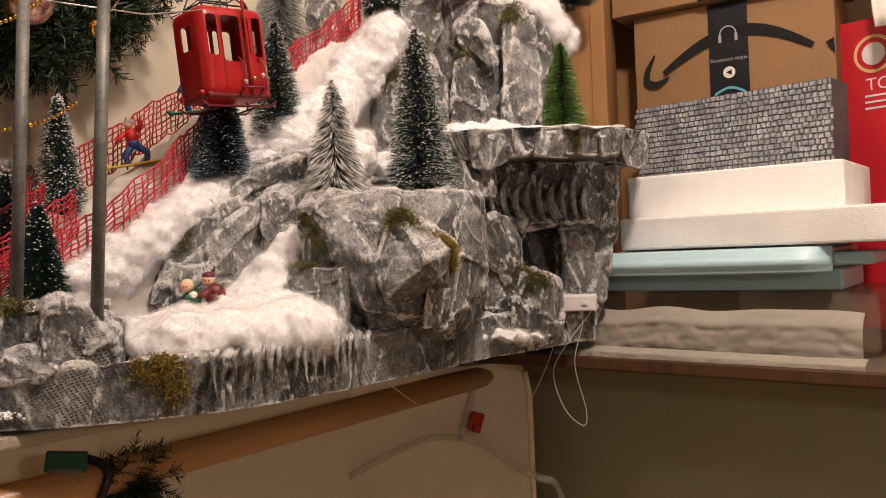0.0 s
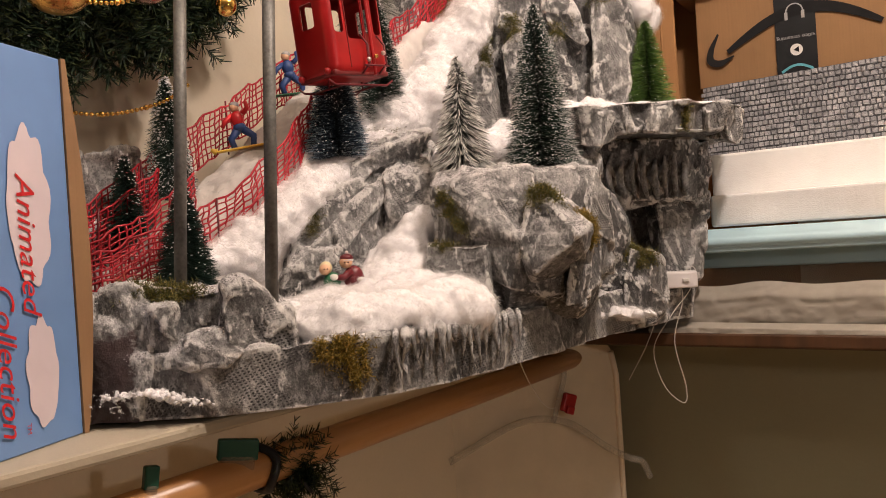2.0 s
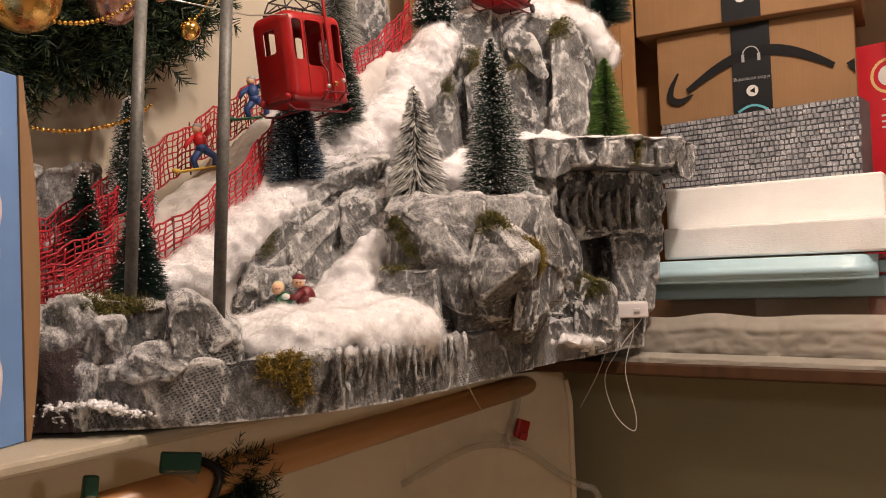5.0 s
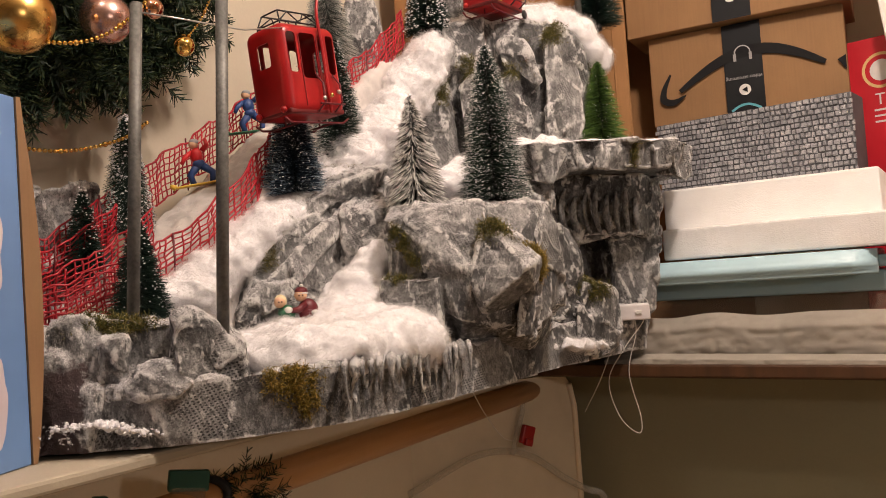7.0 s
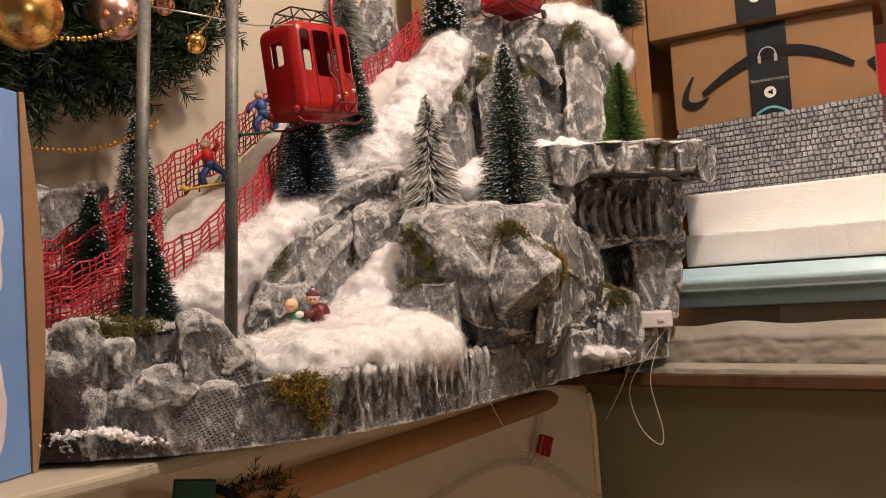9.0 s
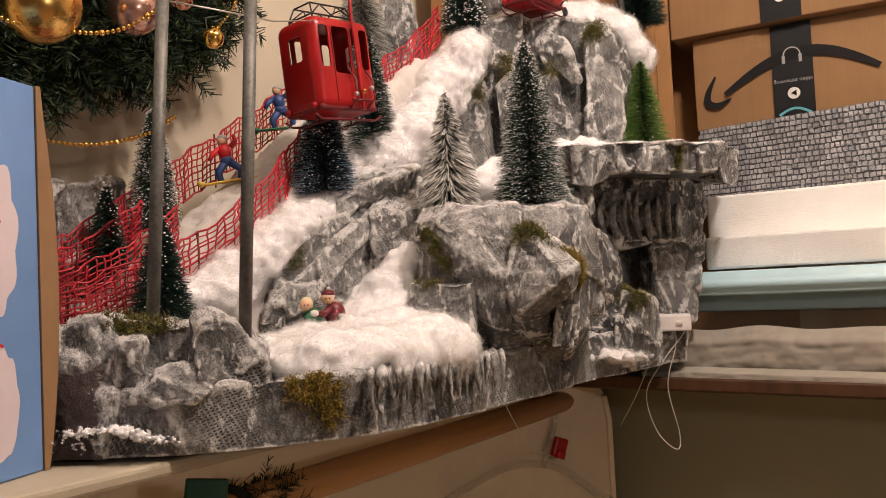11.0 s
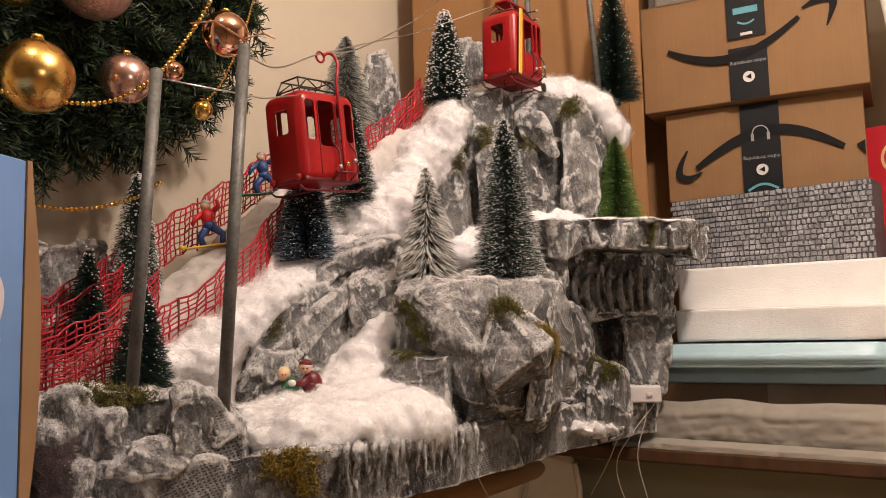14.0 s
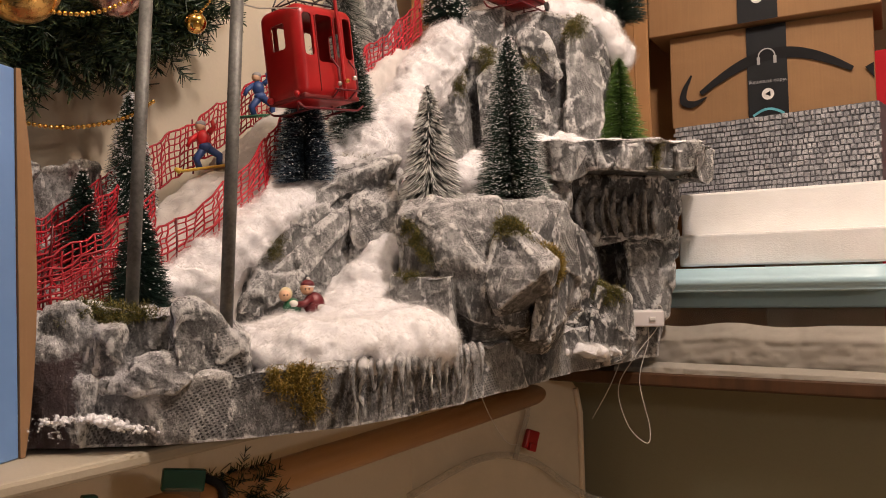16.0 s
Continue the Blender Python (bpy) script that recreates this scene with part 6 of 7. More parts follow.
bead_chain([(-0.64, 0.955, 1.505), (-0.618, 0.97, 1.499), (-0.545, 1.03, 1.506), (-0.485, 1.05, 1.545), (-0.44, 1.08, 1.626), (-0.415, 1.10, 1.690), (-0.39, 1.12, 1.76)], "string of small shiny gold beads")
bead_chain([(-0.66, 0.96, 1.645), (-0.634, 0.98, 1.634), (-0.588, 1.03, 1.640), (-0.516, 1.06, 1.658), (-0.46, 1.08, 1.70), (-0.425, 1.10, 1.756), (-0.40, 1.11, 1.81)], "string of small shiny gold beads")
bead_chain([(-0.70, 1.05, 1.41), (-0.65, 1.10, 1.393), (-0.602, 1.14, 1.393), (-0.55, 1.18, 1.412), (-0.52, 1.21, 1.44)], "string of small shiny gold beads", 0.0030, 0.0064)
bead_chain([(-0.43, 1.10, 1.53), (-0.412, 1.11, 1.56), (-0.39, 1.12, 1.62), (-0.375, 1.13, 1.68)], "string of small shiny gold beads", 0.0018, 0.0045)


# ---- stacked cartons and tubs ----
def stand(p, q, z):
    """Pose with x from plan point p to plan point q, y to the back."""
    return pose(p[0], p[1], z, 0, 0, math.degrees(math.atan2(q[1] - p[1], q[0] - p[0])))


def ribbon(points, widths, to3d, thick=0.0005):
    """A flat printed stroke along 2D points."""
    bm = bmesh.new()
    lo, hi = [], []
    n = len(points)
    for k, (x, y) in enumerate(points):
        a, b = points[max(k - 1, 0)], points[min(k + 1, n - 1)]
        dx, dy = b[0] - a[0], b[1] - a[1]
        ln = math.hypot(dx, dy) or 1
        nx, ny = -dy / ln * widths[k] / 2, dx / ln * widths[k] / 2
        lo.append(bm.verts.new(to3d(x - nx, y - ny, 0)))
        hi.append(bm.verts.new(to3d(x + nx, y + ny, 0)))
    for k in range(n - 1):
        bm.faces.new((lo[k], lo[k + 1], hi[k + 1], hi[k]))
    bmesh.ops.recalc_face_normals(bm, faces=bm.faces[:])
    return bm


def plate(poly, to3d):
    bm = bmesh.new()
    bm.faces.new([bm.verts.new(to3d(x, y, 0)) for x, y in poly])
    return bm


def text_mesh(body, size, shear=0.0):
    cu = bpy.data.curves.new("text", "FONT")
    cu.body, cu.size, cu.shear = body, size, shear
    cu.align_x, cu.align_y = "CENTER", "CENTER"
    cu.resolution_u = 3
    ob = bpy.data.objects.new("text", cu)
    scene.collection.objects.link(ob)
    bpy.context.view_layer.update()
    me = bpy.data.meshes.new_from_object(ob.evaluated_get(bpy.context.evaluated_depsgraph_get()))
    bpy.data.objects.remove(ob)
    return me


def word(body, size, mat, parent, m, name="lettering", shear=0.0):
    me = text_mesh(body, size, shear)
    me.materials.clear()
    me.materials.append(mat)
    ob = part(name, me, mat, parent)
    ob.matrix_basis = m
    return ob


def carton(name, label, p, q, z0, z1, depth, mat, smile, seed):
    w = math.hypot(q[0] - p[0], q[1] - p[1])
    h = z1 - z0
    root = thing(name, label, "cardboard box", stand(p, q, z0))
    bm = box(w, depth, h, (w / 2, depth / 2, h / 2), 0.0025, 2)
    bmesh.ops.subdivide_edges(bm, edges=[e for e in bm.edges if e.calc_length() > 0.05], cuts=6, use_grid_fill=True)
    c = np.array([vert.co[:] for vert in bm.verts])
    for vert, dy, dz in zip(bm.verts, lattice(c, 9, seed), lattice(c, 7, seed + 1)):
        vert.co.y += 0.003 * float(dy)
        vert.co.z += 0.0015 * float(dz)
    part("carton_body", bm, mat, root)
    part("flap_seam", box(w * 0.98, 0.0015, 0.0012, (w / 2, -0.0015, h * 0.995)), CARD_E, root)
    to = lambda x, y, d: (x, -0.0048, y)
    tw = 0.078
    c = w * 0.50
    spans = ((0.0, 0.475), (0.555, 0.995)) if smile > 0 else ((0.0, 0.995),)
    for lo_, hi_ in spans:
        tape = part("tape", plate([(c - tw / 2, h * lo_), (c + tw / 2, h * lo_ + 0.001), (c + tw / 2, h * hi_), (c - tw / 2, h * hi_ - 0.001)], to), TAPE, root, "glossy black printed parcel tape")
    to2 = lambda x, y, d: (x, -0.0056, y)
    to3 = lambda x, y, d: (x, -0.0064, y)
    n = 26
    if smile > 0:
        arc = [(w * (0.13 + 0.60 * k / n), h * (0.63 - 0.27 * math.sin(math.pi * (0.10 + 0.78 * k / n)) ** 1.0 + 0.12 * (k / n) ** 2)) for k in range(n + 1)]
        wid = [0.003 + 0.016 * math.sin(math.pi * min(1, 0.12 + 0.75 * k / n)) for k in range(n + 1)]
        tip = [(w * 0.745, h * 0.72), (w * 0.80, h * 0.76), (w * 0.865, h * 0.765), (w * 0.875, h * 0.70), (w * 0.845, h * 0.53)]
    else:
        arc = [(w * (0.16 + 0.74 * k / n), h * (0.30 + 0.38 * math.sin(math.pi * (0.04 + 0.86 * k / n)))) for k in range(n + 1)]
        wid = [0.004 + 0.020 * math.sin(math.pi * min(1, 0.1 + 0.8 * (1 - k / n))) for k in range(n + 1)]
        tip = [(w * 0.115, h * 0.56), (w * 0.075, h * 0.40), (w * 0.07, h * 0.28), (w * 0.12, h * 0.24), (w * 0.19, h * 0.30)]
    part("printed_arrow", ribbon(arc, wid, (lambda x, y, d: (x, -0.0050, y))), INK, root, "black curved arrow print")
    tip = [tuple(q_) for q_ in spline(tip, 24)]
    part("arrow_head", ribbon(tip, [float(np.interp(i, (0, 6, 12, 18, 24), (0.004, 0.012, 0.016, 0.014, 0.003))) for i in range(25)], to), INK, root)
    face = pose(0, 0, 0, 90, 0, 0)
    if smile > 0:
        for k, bw in enumerate((0.05, 0.034)):
            part("tape_print", ribbon([(c - bw / 2 + bw * i / 8, h * (0.80 - 0.10 * k) - 0.006 * k * math.sin(math.pi * i / 8)) for i in range(9)], [0.014 if k == 0 else 0.004] * 9, to2), INK_BLUE, tape)
        ym = 0.20
        part("tape_patch", plate([(c - 0.012, h * 0.575), (c + 0.012, h * 0.575), (c + 0.012, h * 0.60), (c - 0.012, h * 0.60)], to2), INK_WHITE, tape)
    else:
        ring = [(c + 0.016 * math.cos(radians(a)), h * 0.66 + 0.016 * math.sin(radians(a))) for a in range(0, 181, 20)]
        part("tape_print", ribbon(ring, [0.0025] * len(ring), to2), INK_GREY, tape)
        for sx in (-1, 1):
            part("tape_print", plate([(c + sx * 0.016 - 0.003, h * 0.58), (c + sx * 0.016 + 0.003, h * 0.58), (c + sx * 0.016 + 0.003, h * 0.66), (c + sx * 0.016 - 0.003, h * 0.66)], to2), INK_GREY, tape)
        arc2 = [(c - 0.03 + 0.06 * i / 10, h * 0.04 + 0.012 * math.sin(math.pi * i / 10)) for i in range(11)]
        part("tape_print", ribbon(arc2, [0.005] * 11, to2), INK_BLUE, tape)
        part("printed_mark", plate([(w * 0.955, h * 0.42), (w * 0.995, h * 0.46), (w * 0.995, h * 0.30)], to), INK, root)
        ym = 0.26
    word("video streaming", 0.0115, INK_GREY, root, Matrix.Translation((c, -0.0058, h * (ym + 0.13))) @ pose(0, 0, 0, 90, 0, 0) @ pose(0, 0, 0, 0, 0, 180))
    disc = [(c + 0.012 * math.cos(radians(a)), h * ym + 0.012 * math.sin(radians(a))) for a in range(0, 360, 20)]
    part("tape_disc", plate(disc, to2), INK_WHITE, tape)
    part("tape_triangle", plate([(c - 0.006, h * ym), (c + 0.005, h * ym + 0.006), (c + 0.005, h * ym - 0.006)], to3), INK, tape)
    return root


carton("carton", "brown cardboard shipping box with black tape and curved arrow", (0.386, 1.80), (0.764, 1.555), 1.692, 1.935, 0.22, CARD_L, 1, 3)
carton("carton", "brown cardboard shipping box with black tape lying upside down", (0.432, 1.800), (0.768, 1.590), 1.494, 1.690, 0.22, CARD_L, -1, 4)

# tall carton in the corner behind the mountain
tall = thing("tall_carton", "tall plain brown cardboard box standing in the corner", "cardboard box", stand((-0.13, 1.83), (0.345, 1.68), 1.018))
bm = box(0.498, 0.22, 1.45, (0.249, 0.11, 0.725), 0.004, 2)
part("carton_body", bm, CARD, tall)
part("flap_line", box(0.49, 0.002, 0.0015, (0.249, -0.0015, 1.115)), CARD_E, tall)
part("corner_fold", box(0.003, 0.004, 1.44, (0.470, -0.0015, 0.725), 0.001), CARD, tall)

sheet = thing("cardboard_sheet", "flat brown cardboard sheet leaning behind the boxes", "cardboard", stand((0.34, 1.98), (0.66, 1.86), 1.018))
part("sheet", box(0.34, 0.006, 1.30, (0.17, 0.003, 0.65), 0.001, 1), CARD, sheet)

# foam block printed as stone wall
bp, bq = (0.418, 1.745), (0.702, 1.478)
bw = math.hypot(bq[0] - bp[0], bq[1] - bp[1])
stone = thing("stone_print_block", "grey foam block embossed as small stone masonry", "foam block", stand(bp, bq, 1.326))
part("core", box(bw, 0.09, 0.160, (bw / 2, 0.045, 0.080), 0.002), MORTAR, stone)
rs = np.random.RandomState(31)
kinds = []
for k in range(5):
    bm = bmesh.new()
    bmesh.ops.create_cube(bm, size=1.0)
    for vert in bm.verts:
        vert.co += Vector(rs.uniform(-0.12, 0.12, 3))
        if vert.co.y < 0:
            vert.co.x *= 0.88
            vert.co.z *= 0.85
    me = bpy.data.meshes.new("stone")
    bm.to_mesh(me)
    bm.free()
    me.materials.append(BRICK_M)
    kinds.append(me)
count = 0
rest_v, rest_f = [], []
stones = []
for row in range(15):
    x = -0.004 * (row % 2)
    while x < bw - 0.004:
        ww_ = rs.uniform(0.0075, 0.0132)
        stones.append((x + ww_ / 2, 0.0058 + row * 0.0106 + rs.uniform(-0.0008, 0.0008), min(ww_, bw - x) - rs.uniform(0.0012, 0.003)))
        x += ww_
stones.sort(key=lambda s: -s[0])
for k, (x, z, w_) in enumerate(stones):
    if k < 300:
        ob = part("stone", kinds[k % 5], BRICK_M, stone)
        ob.matrix_basis = Matrix.Translation((x, -0.0012, z)) @ Matrix.Diagonal((w_, 0.004, 0.0088, 1))
    else:
        o = len(rest_v)
        for dx, dy, dz in ((-1, 1, -1), (1, 1, -1), (1, 1, 1), (-1, 1, 1), (-.9, -1, -.85), (.9, -1, -.85), (.9, -1, .85), (-.9, -1, .85)):
            rest_v.append((x + dx * w_ / 2 + rs.uniform(-.0006, .0006), -0.0012 + dy * 0.002, z + dz * 0.0044 + rs.uniform(-.0005, .0005)))
        rest_f += [(o + 4, o + 5, o + 6, o + 7), (o, o + 1, o + 5, o + 4), (o + 1, o + 2, o + 6, o + 5), (o + 2, o + 3, o + 7, o + 6), (o + 3, o, o + 4, o + 7)]
ob = part("stone_facing", mesh_of("stone_facing", rest_v, rest_f, BRICK_M, False), BRICK_M, stone)
tagged(ob, "small grey stones", kind="stuff")


def foam_slab(label, p, q, z0, z1, depth, seed, rough):
    w, h = math.hypot(q[0] - p[0], q[1] - p[1]), z1 - z0
    root = thing("foam_packing", label, "foam packing", stand(p, q, z0))
    bm = box(w, depth, h, (w / 2, depth / 2, h / 2), 0.004, 2)
    bmesh.ops.subdivide_edges(bm, edges=[e for e in bm.edges if e.calc_length() > 0.03], cuts=14, use_grid_fill=True)
    co = np.array([v_.co[:] for v_ in bm.verts])
    d = rough * lattice(co * (1, 1, 0.25), 90, seed) + 0.0015 * lattice(co, 14, seed + 1)
    for v_, k in zip(bm.verts, d):
        v_.co.y += k
    part("block", bm, FOAM_TORN if rough > 0.001 else FOAM, root)
    return root


foam_slab("white polystyrene packing block with cut face", (0.345, 1.535), (0.640, 1.315), 1.246, 1.325, 0.22, 5, 0.0008)
foam_slab("white polystyrene packing slab with torn rough edge", (0.312, 1.462), (0.730, 1.105), 1.192, 1.247, 0.26, 6, 0.0016)

# storage tub with pale blue lid, wrapped in clear plastic
tp, tq = (0.244, 1.482), (0.580, 1.246)
tub = thing("storage_tub", "clear plastic storage tub with pale blue lid", "storage tub", stand(tp, tq, 1.018))
tw_ = math.hypot(tq[0] - tp[0], tq[1] - tp[1])


def rim_bar(x0, x1, z, bow, section):
    """A moulded lid edge: the section (out, up) swept along a bowed front with rounded ends."""
    bm = bmesh.new()
    rings = []
    for k in range(25):
        f = k / 24
        end = min(1.0, min(f, 1 - f) * 14)
        rings.append([bm.verts.new((x0 + (x1 - x0) * f, -bow * math.sin(math.pi * f) - o * (0.35 + 0.65 * math.sqrt(end)) + 0.012 * (1 - math.sqrt(end)), z + u)) for o, u in section])
    for a, b in zip(rings, rings[1:]):
        for k in range(len(section)):
            bm.faces.new((a[k], b[k], b[(k + 1) % len(section)], a[(k + 1) % len(section)])).smooth = True
    bm.faces.new(rings[0][::-1])
    bm.faces.new(rings[-1])
    bmesh.ops.recalc_face_normals(bm, faces=bm.faces[:])
    return bm


part("lid", box(tw_ * 0.99, 0.25, 0.012, (tw_ / 2, 0.140, 0.164), 0.004, 3), TEAL, tub, "pale blue plastic lid")
part("lid_rim", rim_bar(0.0, tw_, 0.150, 0.010, [(-0.02, 0.0205), (0.004, 0.0205), (0.010, 0.018), (0.012, 0.008), (0.017, 0.004), (0.020, -0.002), (0.018, -0.008), (0.012, -0.012), (0.014, -0.017), (0.010, -0.020), (0.0, -0.018), (-0.02, -0.012)]), TEAL, tub)
part("lid_end", box(0.06, 0.22, 0.02, (tw_ + 0.026, 0.13, 0.150), 0.006, 3), TEAL, tub)
part("lid_skirt", box(tw_ * 0.96, 0.20, 0.034, (tw_ * 0.54, 0.145, 0.118), 0.004), TEAL, tub)
part("tub_body", box(tw_ * 1.12, 0.22, 0.098, (tw_ * 0.58, 0.150, 0.0515), 0.010, 3), CLEAR, tub, "cloudy clear plastic wall")


def crumple(w, h, seed, amp, n=110, m_=28):
    """Thin creased plastic film, rolled under at its foot."""
    fs = []
    a, b = (g.ravel() for g in np.meshgrid(np.arange(n + 1) / n, np.arange(m_ + 1) / m_, indexing="ij"))
    p = np.stack([a * w, 0 * a, b * h], 1)
    y = amp * (lattice(p, 14, seed) + 0.9 * (1 - 2 * np.abs(lattice(p * (1, 1, 1.6), 38, seed + 1))) + 0.4 * (1 - 2 * np.abs(lattice(p, 95, seed + 3))))
    y = y + 0.10 * np.maximum(0, 0.25 - b) ** 1.2 + 0.12 * np.maximum(0, b - 0.75) ** 1.3
    vs = np.stack([a * w, y, b * h + 0.004 * lattice(p, 12, seed + 2)], 1)
    for i in range(n):
        for j in range(m_):
            o = i * (m_ + 1) + j
            fs.append((o, o + m_ + 1, o + m_ + 2, o + 1))
    return mesh_of("sheet", vs, fs, BAG)


wrap = thing("plastic_bag", "crinkled clear plastic bag lying under the tub", "plastic bag", stand((0.225, 1.470), (0.640, 1.115), 1.006))
part("front_fold", crumple(0.47, 0.088, 81, 0.0020), BAG, wrap)
ob = part("lower_fold", crumple(0.50, 0.030, 84, 0.0022), BAG, wrap)
ob.matrix_basis = pose(-0.02, -0.034, -0.004)

# red printed box beside the stack
redb = thing("red_box", "red printed cardboard box with gold crest", "box", stand((0.806, 1.655), (1.00, 1.43), 1.018) @ pose(0, 0, 0, 0, 0, 0))
part("carton_body", box(0.297, 0.12, 0.605, (0.1485, 0.06, 0.3025), 0.002), RED_CARD, redb)
to = lambda x, y, d: (x, -0.001, y)
ring = [(0.064 + 0.034 * math.cos(radians(a)), 0.535 + 0.034 * math.sin(radians(a))) for a in range(0, 361, 15)]
part("crest_ring", ribbon(ring, [0.006] * len(ring), to), GOLD_PRINT, redb)
part("crest", plate([(0.064 + 0.022 * math.cos(radians(a)), 0.535 + 0.022 * math.sin(radians(a))) for a in range(0, 360, 20)], to), INK_WHITE, redb)
word("TO", 0.034, INK_WHITE, redb, Matrix.Translation((0.072, -0.0014, 0.475)) @ pose(0, 0, 0, 90, 0, 0))
for k in range(3):
    part("print_bar", plate([(0.045, 0.452 - 0.012 * k), (0.11, 0.452 - 0.012 * k), (0.11, 0.456 - 0.012 * k), (0.045, 0.456 - 0.012 * k)], to), INK_WHITE, redb)

# clear plastic containers on the top carton
for k, (x0, w_, h_, m_) in enumerate(((0.015, 0.17, 0.20, CLEAR_TOP), (0.185, 0.14, 0.22, CLEAR_TOP))):
    c = thing("clear_container", "clear plastic container with grey contents", "container", stand((0.386, 1.80), (0.764, 1.555), 1.937) @ pose(x0, 0.01, 0))
    part("case", box(w_, 0.16, h_, (w_ / 2, 0.08, h_ / 2), 0.006, 3), m_, c)
    part("contents", box(w_ * 0.9, 0.12, h_ * 0.9, (w_ / 2, 0.085, h_ * 0.46), 0.012, 3), simple("grey_paper", (0.30, 0.27, 0.21), 0.7, vary=0.3, scale=14) if k == 0 else CLEAR_TOP, c)
    if k == 1:
        part("paper_label", box(0.135, 0.0015, 0.036, (w_ / 2, -0.001, 0.024)), simple("film_covered_paper", (0.42, 0.37, 0.29), 0.5), c, "white paper label with red ends")
        part("label_end", box(0.026, 0.0015, 0.034, (w_ / 2 - 0.053, -0.0025, 0.024)), MAROON_PRINT, c)
        part("label_end", box(0.026, 0.0015, 0.034, (w_ / 2 + 0.053, -0.0025, 0.024)), MAROON_PRINT, c)
        for dz in (0.016, 0.026):
            part("label_bar", box(0.022, 0.0015, 0.0035, (w_ / 2 + 0.016, -0.0025, dz)), INK_GREY, c)
        part("label_bar", box(0.026, 0.0015, 0.005, (w_ / 2 - 0.018, -0.0025, 0.030)), INK_GREY, c)

# white cloth hanging beside the stack
vs, fs = [], []
n, m_ = 46, 30
for i in range(n + 1):
    for j in range(m_ + 1):
        a, b = i / n, j / m_
        fold = 0.034 * math.sin(a * 7.5 + 3.2 * b + 0.6) + 0.013 * math.sin(a * 15 - 5 * b) + 0.006 * math.sin(a * 29 + 11 * b)
        vs.append((a * 0.36 + 0.035 * (1 - b) * (1 - a) * 2 - 0.02 * b, fold + 0.05 * a * a, b * 0.80 + 0.006 * math.sin(a * 21)))
for i in range(n):
    for j in range(m_):
        o = i * (m_ + 1) + j
        fs.append((o, o + m_ + 1, o + m_ + 2, o + 1))
cl = mesh_of("white_cloth", vs, fs, CLOTH)
ob = solid("white_cloth", cl, CLOTH, "white fabric hanging in soft folds beside the boxes", "cloth", stand((0.735, 1.535), (1.03, 1.31), 1.58))
md = ob.modifiers.new("thickness", "SOLIDIFY")
md.thickness = 0.003

# ---- printed sky-blue box on the shelf ----
fp, fq = (-0.5905, 0.640), (-0.5385, 0.815)
fw = math.hypot(fq[0] - fp[0], fq[1] - fp[1])
sky = thing("sky_blue_box", "sky-blue printed cardboard box with clouds and red script", "box", stand(fp, fq, 1.0365))
FH = 0.352
part("carton_body", box(fw, 0.16, FH, (fw / 2, 0.08, FH / 2), 0.0015), SKY_PRINT, sky)
vs, fs = [], []
for j in range(13):
    b = j / 12
    bow = 0.012 * math.sin(math.pi * min(1, b * 1.05)) ** 0.8 + 0.002
    for (dx, dy) in ((-0.001, -0.0022), (0.0, 0.001), (bow * 1.0 + 0.002, -0.4 * bow), (bow * 1.0 + 0.001, -0.4 * bow - 0.003)):
        vs.append((fw + 0.0005 + dx, dy, b * FH))
for j in range(12):
    for k in range(4):
        a, b = j * 4 + k, j * 4 + (k + 1) % 4
        fs.append((a, b, b + 4, a + 4))
fs += [(0, 1, 2, 3), (51, 50, 49, 48)]
part("open_flap", mesh_of("open_flap", vs, fs, CARD_E, False), CARD_E, sky, "raw brown cardboard flap edge")
to = lambda x, y, d: (x, -0.0012, y)


def cloud(cx, cy, w, h, seed):
    rs_ = np.random.RandomState(seed)
    pts = []
    for k in range(60):
        a = 2 * math.pi * k / 60
        r = 1 + 0.13 * abs(math.sin(a * 4 + seed)) + 0.04 * math.sin(a * 9)
        pts.append((cx + w * 0.5 * r * math.cos(a), cy + h * 0.5 * r * math.sin(a)))
    return pts


part("cloud_print", plate(cloud(0.130, 0.212, 0.048, 0.128, 1), to), CLOUD_PRINT, sky)
part("cloud_print", plate(cloud(0.134, 0.066, 0.036, 0.088, 2), to), CLOUD_PRINT, sky)
part("cloud_print", plate(cloud(0.045, 0.13, 0.05, 0.12, 4), to), CLOUD_PRINT, sky)
turn = Matrix(((0, 1, 0, 0), (0, 0, 0, 0), (-1, 0, 0, 0), (0, 0, 0, 1)))


def side_word(body, size, x, z, shear=0.25):
    me = text_mesh(body, size, shear)
    me.materials.clear()
    me.materials.append(RED_PRINT)
    for v_ in me.vertices:
        v_.co = Vector((v_.co.y, 0.0, -v_.co.x))
    ob_ = part("lettering", me, RED_PRINT, sky)
    ob_.matrix_basis = Matrix.Translation((x, -0.0022, z))
    return ob_


side_word("Animated", 0.031, 0.124, 0.180, 0.35)
side_word("Collection", 0.031, 0.092, 0.083, 0.35)
side_word("TM", 0.007, 0.112, 0.020, 0.0)

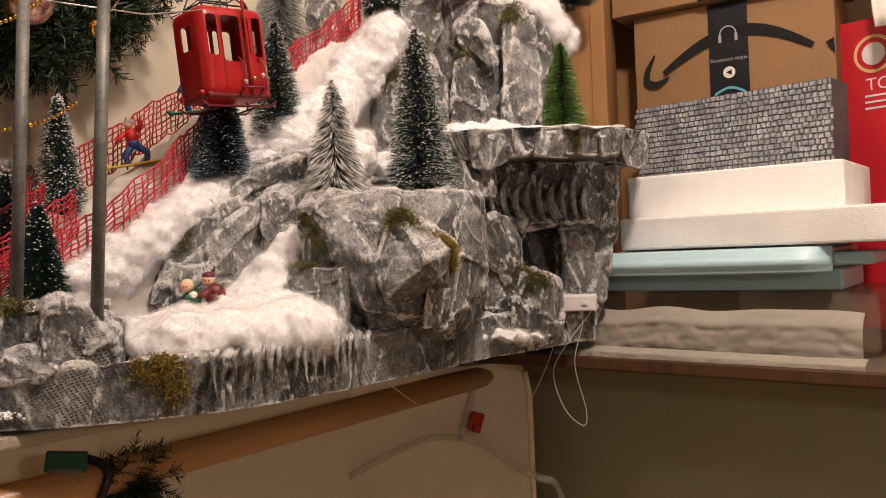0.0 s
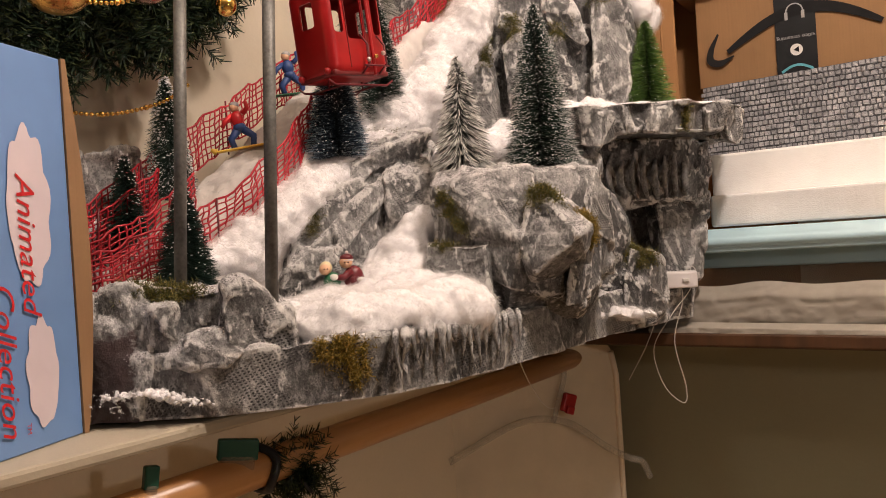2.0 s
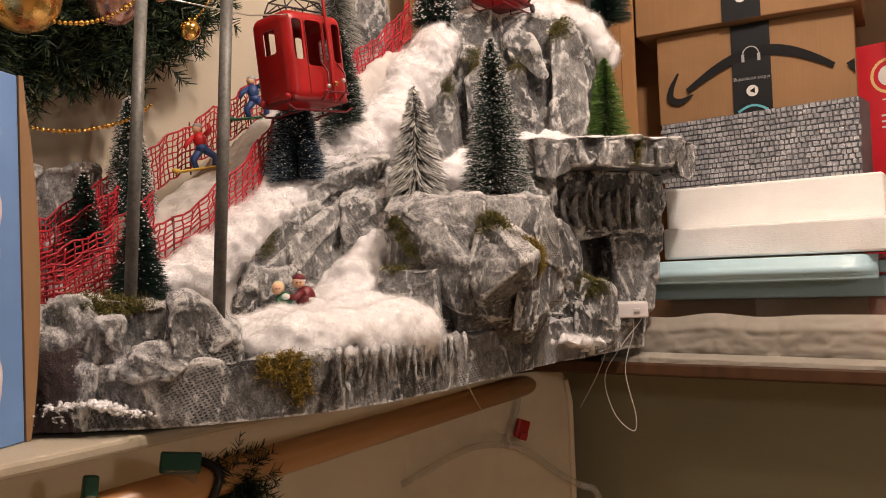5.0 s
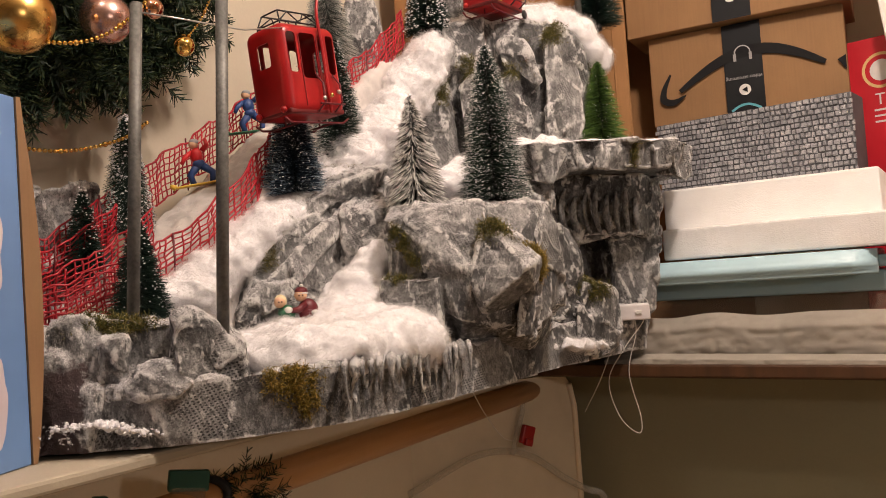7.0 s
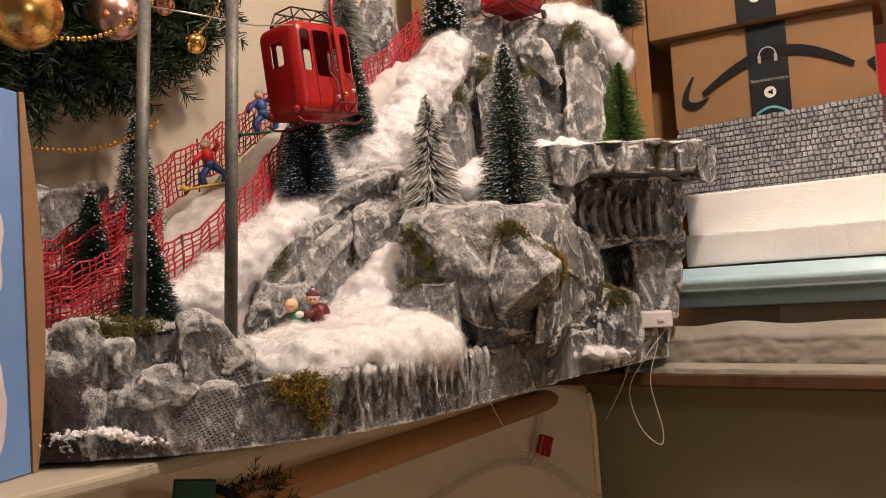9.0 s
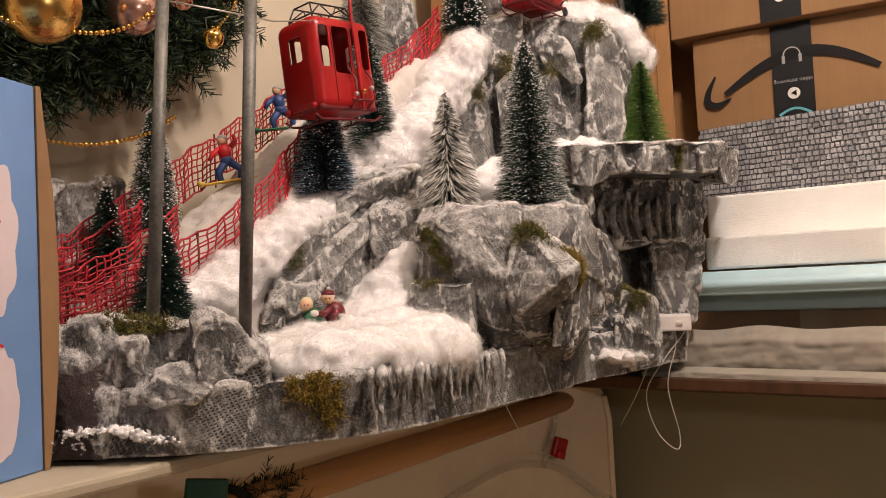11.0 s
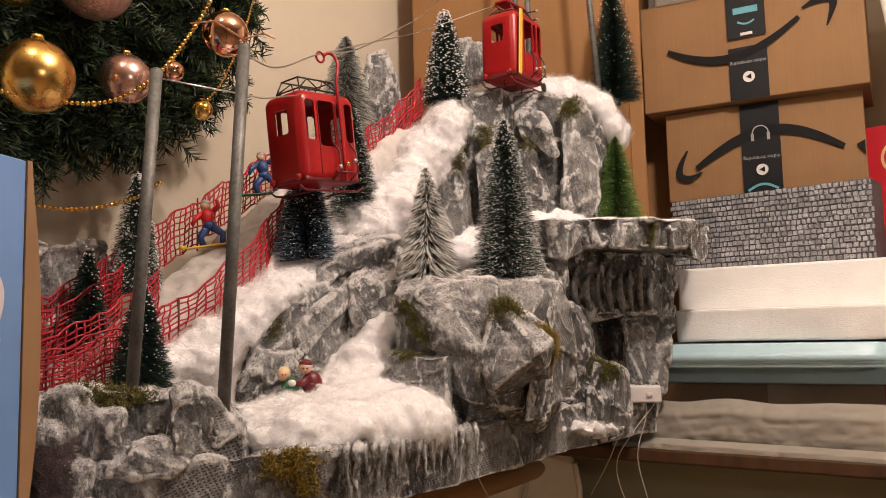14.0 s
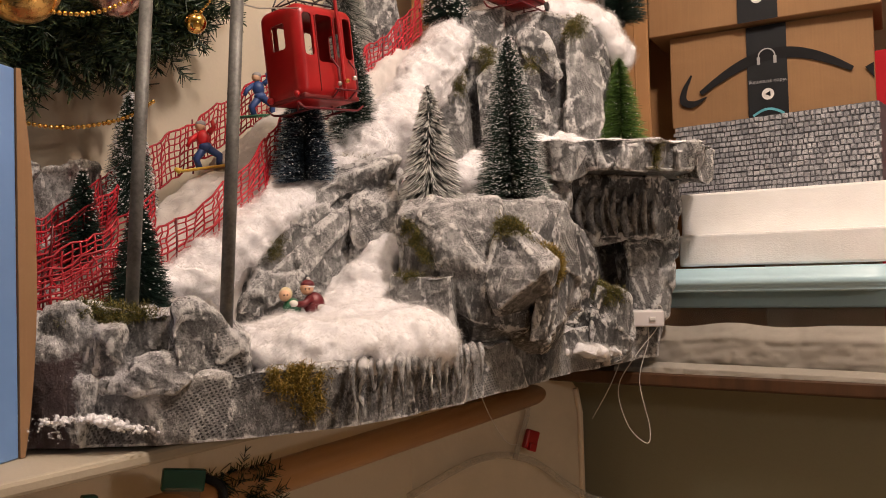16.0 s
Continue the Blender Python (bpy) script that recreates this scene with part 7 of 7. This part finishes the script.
# ---- things hanging below the mountain ----
sw = thing("switch_box", "small white plastic switch box with thin wire", "switch", pose(0.222, 1.388, 1.096, 2, 0, -14))
part("housing", box(0.062, 0.026, 0.027, (0, 0, 0.013), 0.003, 3), WHITE_PL, sw)
part("slider", box(0.010, 0.004, 0.006, (0.012, -0.0145, 0.013), 0.001), INK_WHITE, sw)
cable(spline([(0.232, 1.385, 1.122), (0.244, 1.378, 1.130), (0.252, 1.385, 1.118), (0.240, 1.385, 1.090), (0.208, 1.39, 1.05), (0.178, 1.40, 0.995), (0.195, 1.41, 0.930), (0.226, 1.41, 0.899), (0.232, 1.41, 0.925), (0.214, 1.40, 1.005), (0.228, 1.39, 1.07), (0.228, 1.39, 1.10)], 90), 0.0008, INK_WHITE, "thin white twisted wire hanging in a loop", "hanging_wire")
cable(spline([(0.185, 1.38, 1.06), (0.165, 1.40, 1.0), (0.14, 1.43, 0.94)], 20), 0.0006, INK_WHITE, "thin white wire hanging under the mountain", "hanging_wire")
cable(spline([(-0.09, 1.10, 1.04), (-0.05, 1.28, 0.97), (0.0, 1.45, 0.90), (0.05, 1.575, 0.875)], 24), 0.0006, INK_WHITE, "thin white wire running to the red clip", "hanging_wire")

# frosted garment cover hanging behind the rail's end
gm = stand((-0.235, 1.40), (0.155, 1.575), 0.272)
gw = math.hypot(0.39, 0.175)
cover = thing("garment_cover", "frosted translucent plastic garment cover", "garment cover", gm)
out = [(0, 0), (gw, 0), (gw, 0.66)] + [(gw - 0.035 + 0.035 * math.cos(radians(a)), 0.66 + 0.06 * math.sin(radians(a))) for a in range(10, 91, 10)] + [(0, 0.72)]
bm = bmesh.new()
bm.faces.new([bm.verts.new((x, 0, z)) for x, z in out])
ext = bmesh.ops.extrude_face_region(bm, geom=bm.faces[:])
for g in ext["geom"]:
    if isinstance(g, bmesh.types.BMVert):
        g.co.y += 0.004
bmesh.ops.recalc_face_normals(bm, faces=bm.faces[:])
part("sheet", bm, FROST, cover)
part("hem", tube([(gw - 0.003, -0.001, 0.0), (gw - 0.003, -0.001, 0.655), (gw - 0.012, -0.001, 0.70)], 0.0058, 8), HEM, cover)
hang = thing("clothes_hanger", "clear plastic clothes hanger", "hanger", gm)
part("arm", tube(spline([(0.06, -0.01, 0.555), (0.20, -0.012, 0.60), (0.30, -0.012, 0.585), (0.38, -0.014, 0.53), (0.43, -0.016, 0.500), (0.462, -0.016, 0.487), (0.478, -0.016, 0.455)], 36), 0.0065, 8), HANG, hang)
part("neck", tube(spline([(0.27, -0.012, 0.59), (0.285, -0.012, 0.63), (0.30, -0.012, 0.67), (0.295, -0.012, 0.70)], 20), 0.005, 8), HANG, hang)
clip = thing("red_clip", "small red plastic clip on the cover", "clip", gm @ pose(0.300, -0.020, 0.622, 0, 20, 0))
part("jaw", box(0.026, 0.012, 0.034, (0, 0, 0), 0.003), RED, clip)
part("lever", box(0.016, 0.010, 0.014, (0.002, -0.006, -0.012), 0.002), RED, clip)
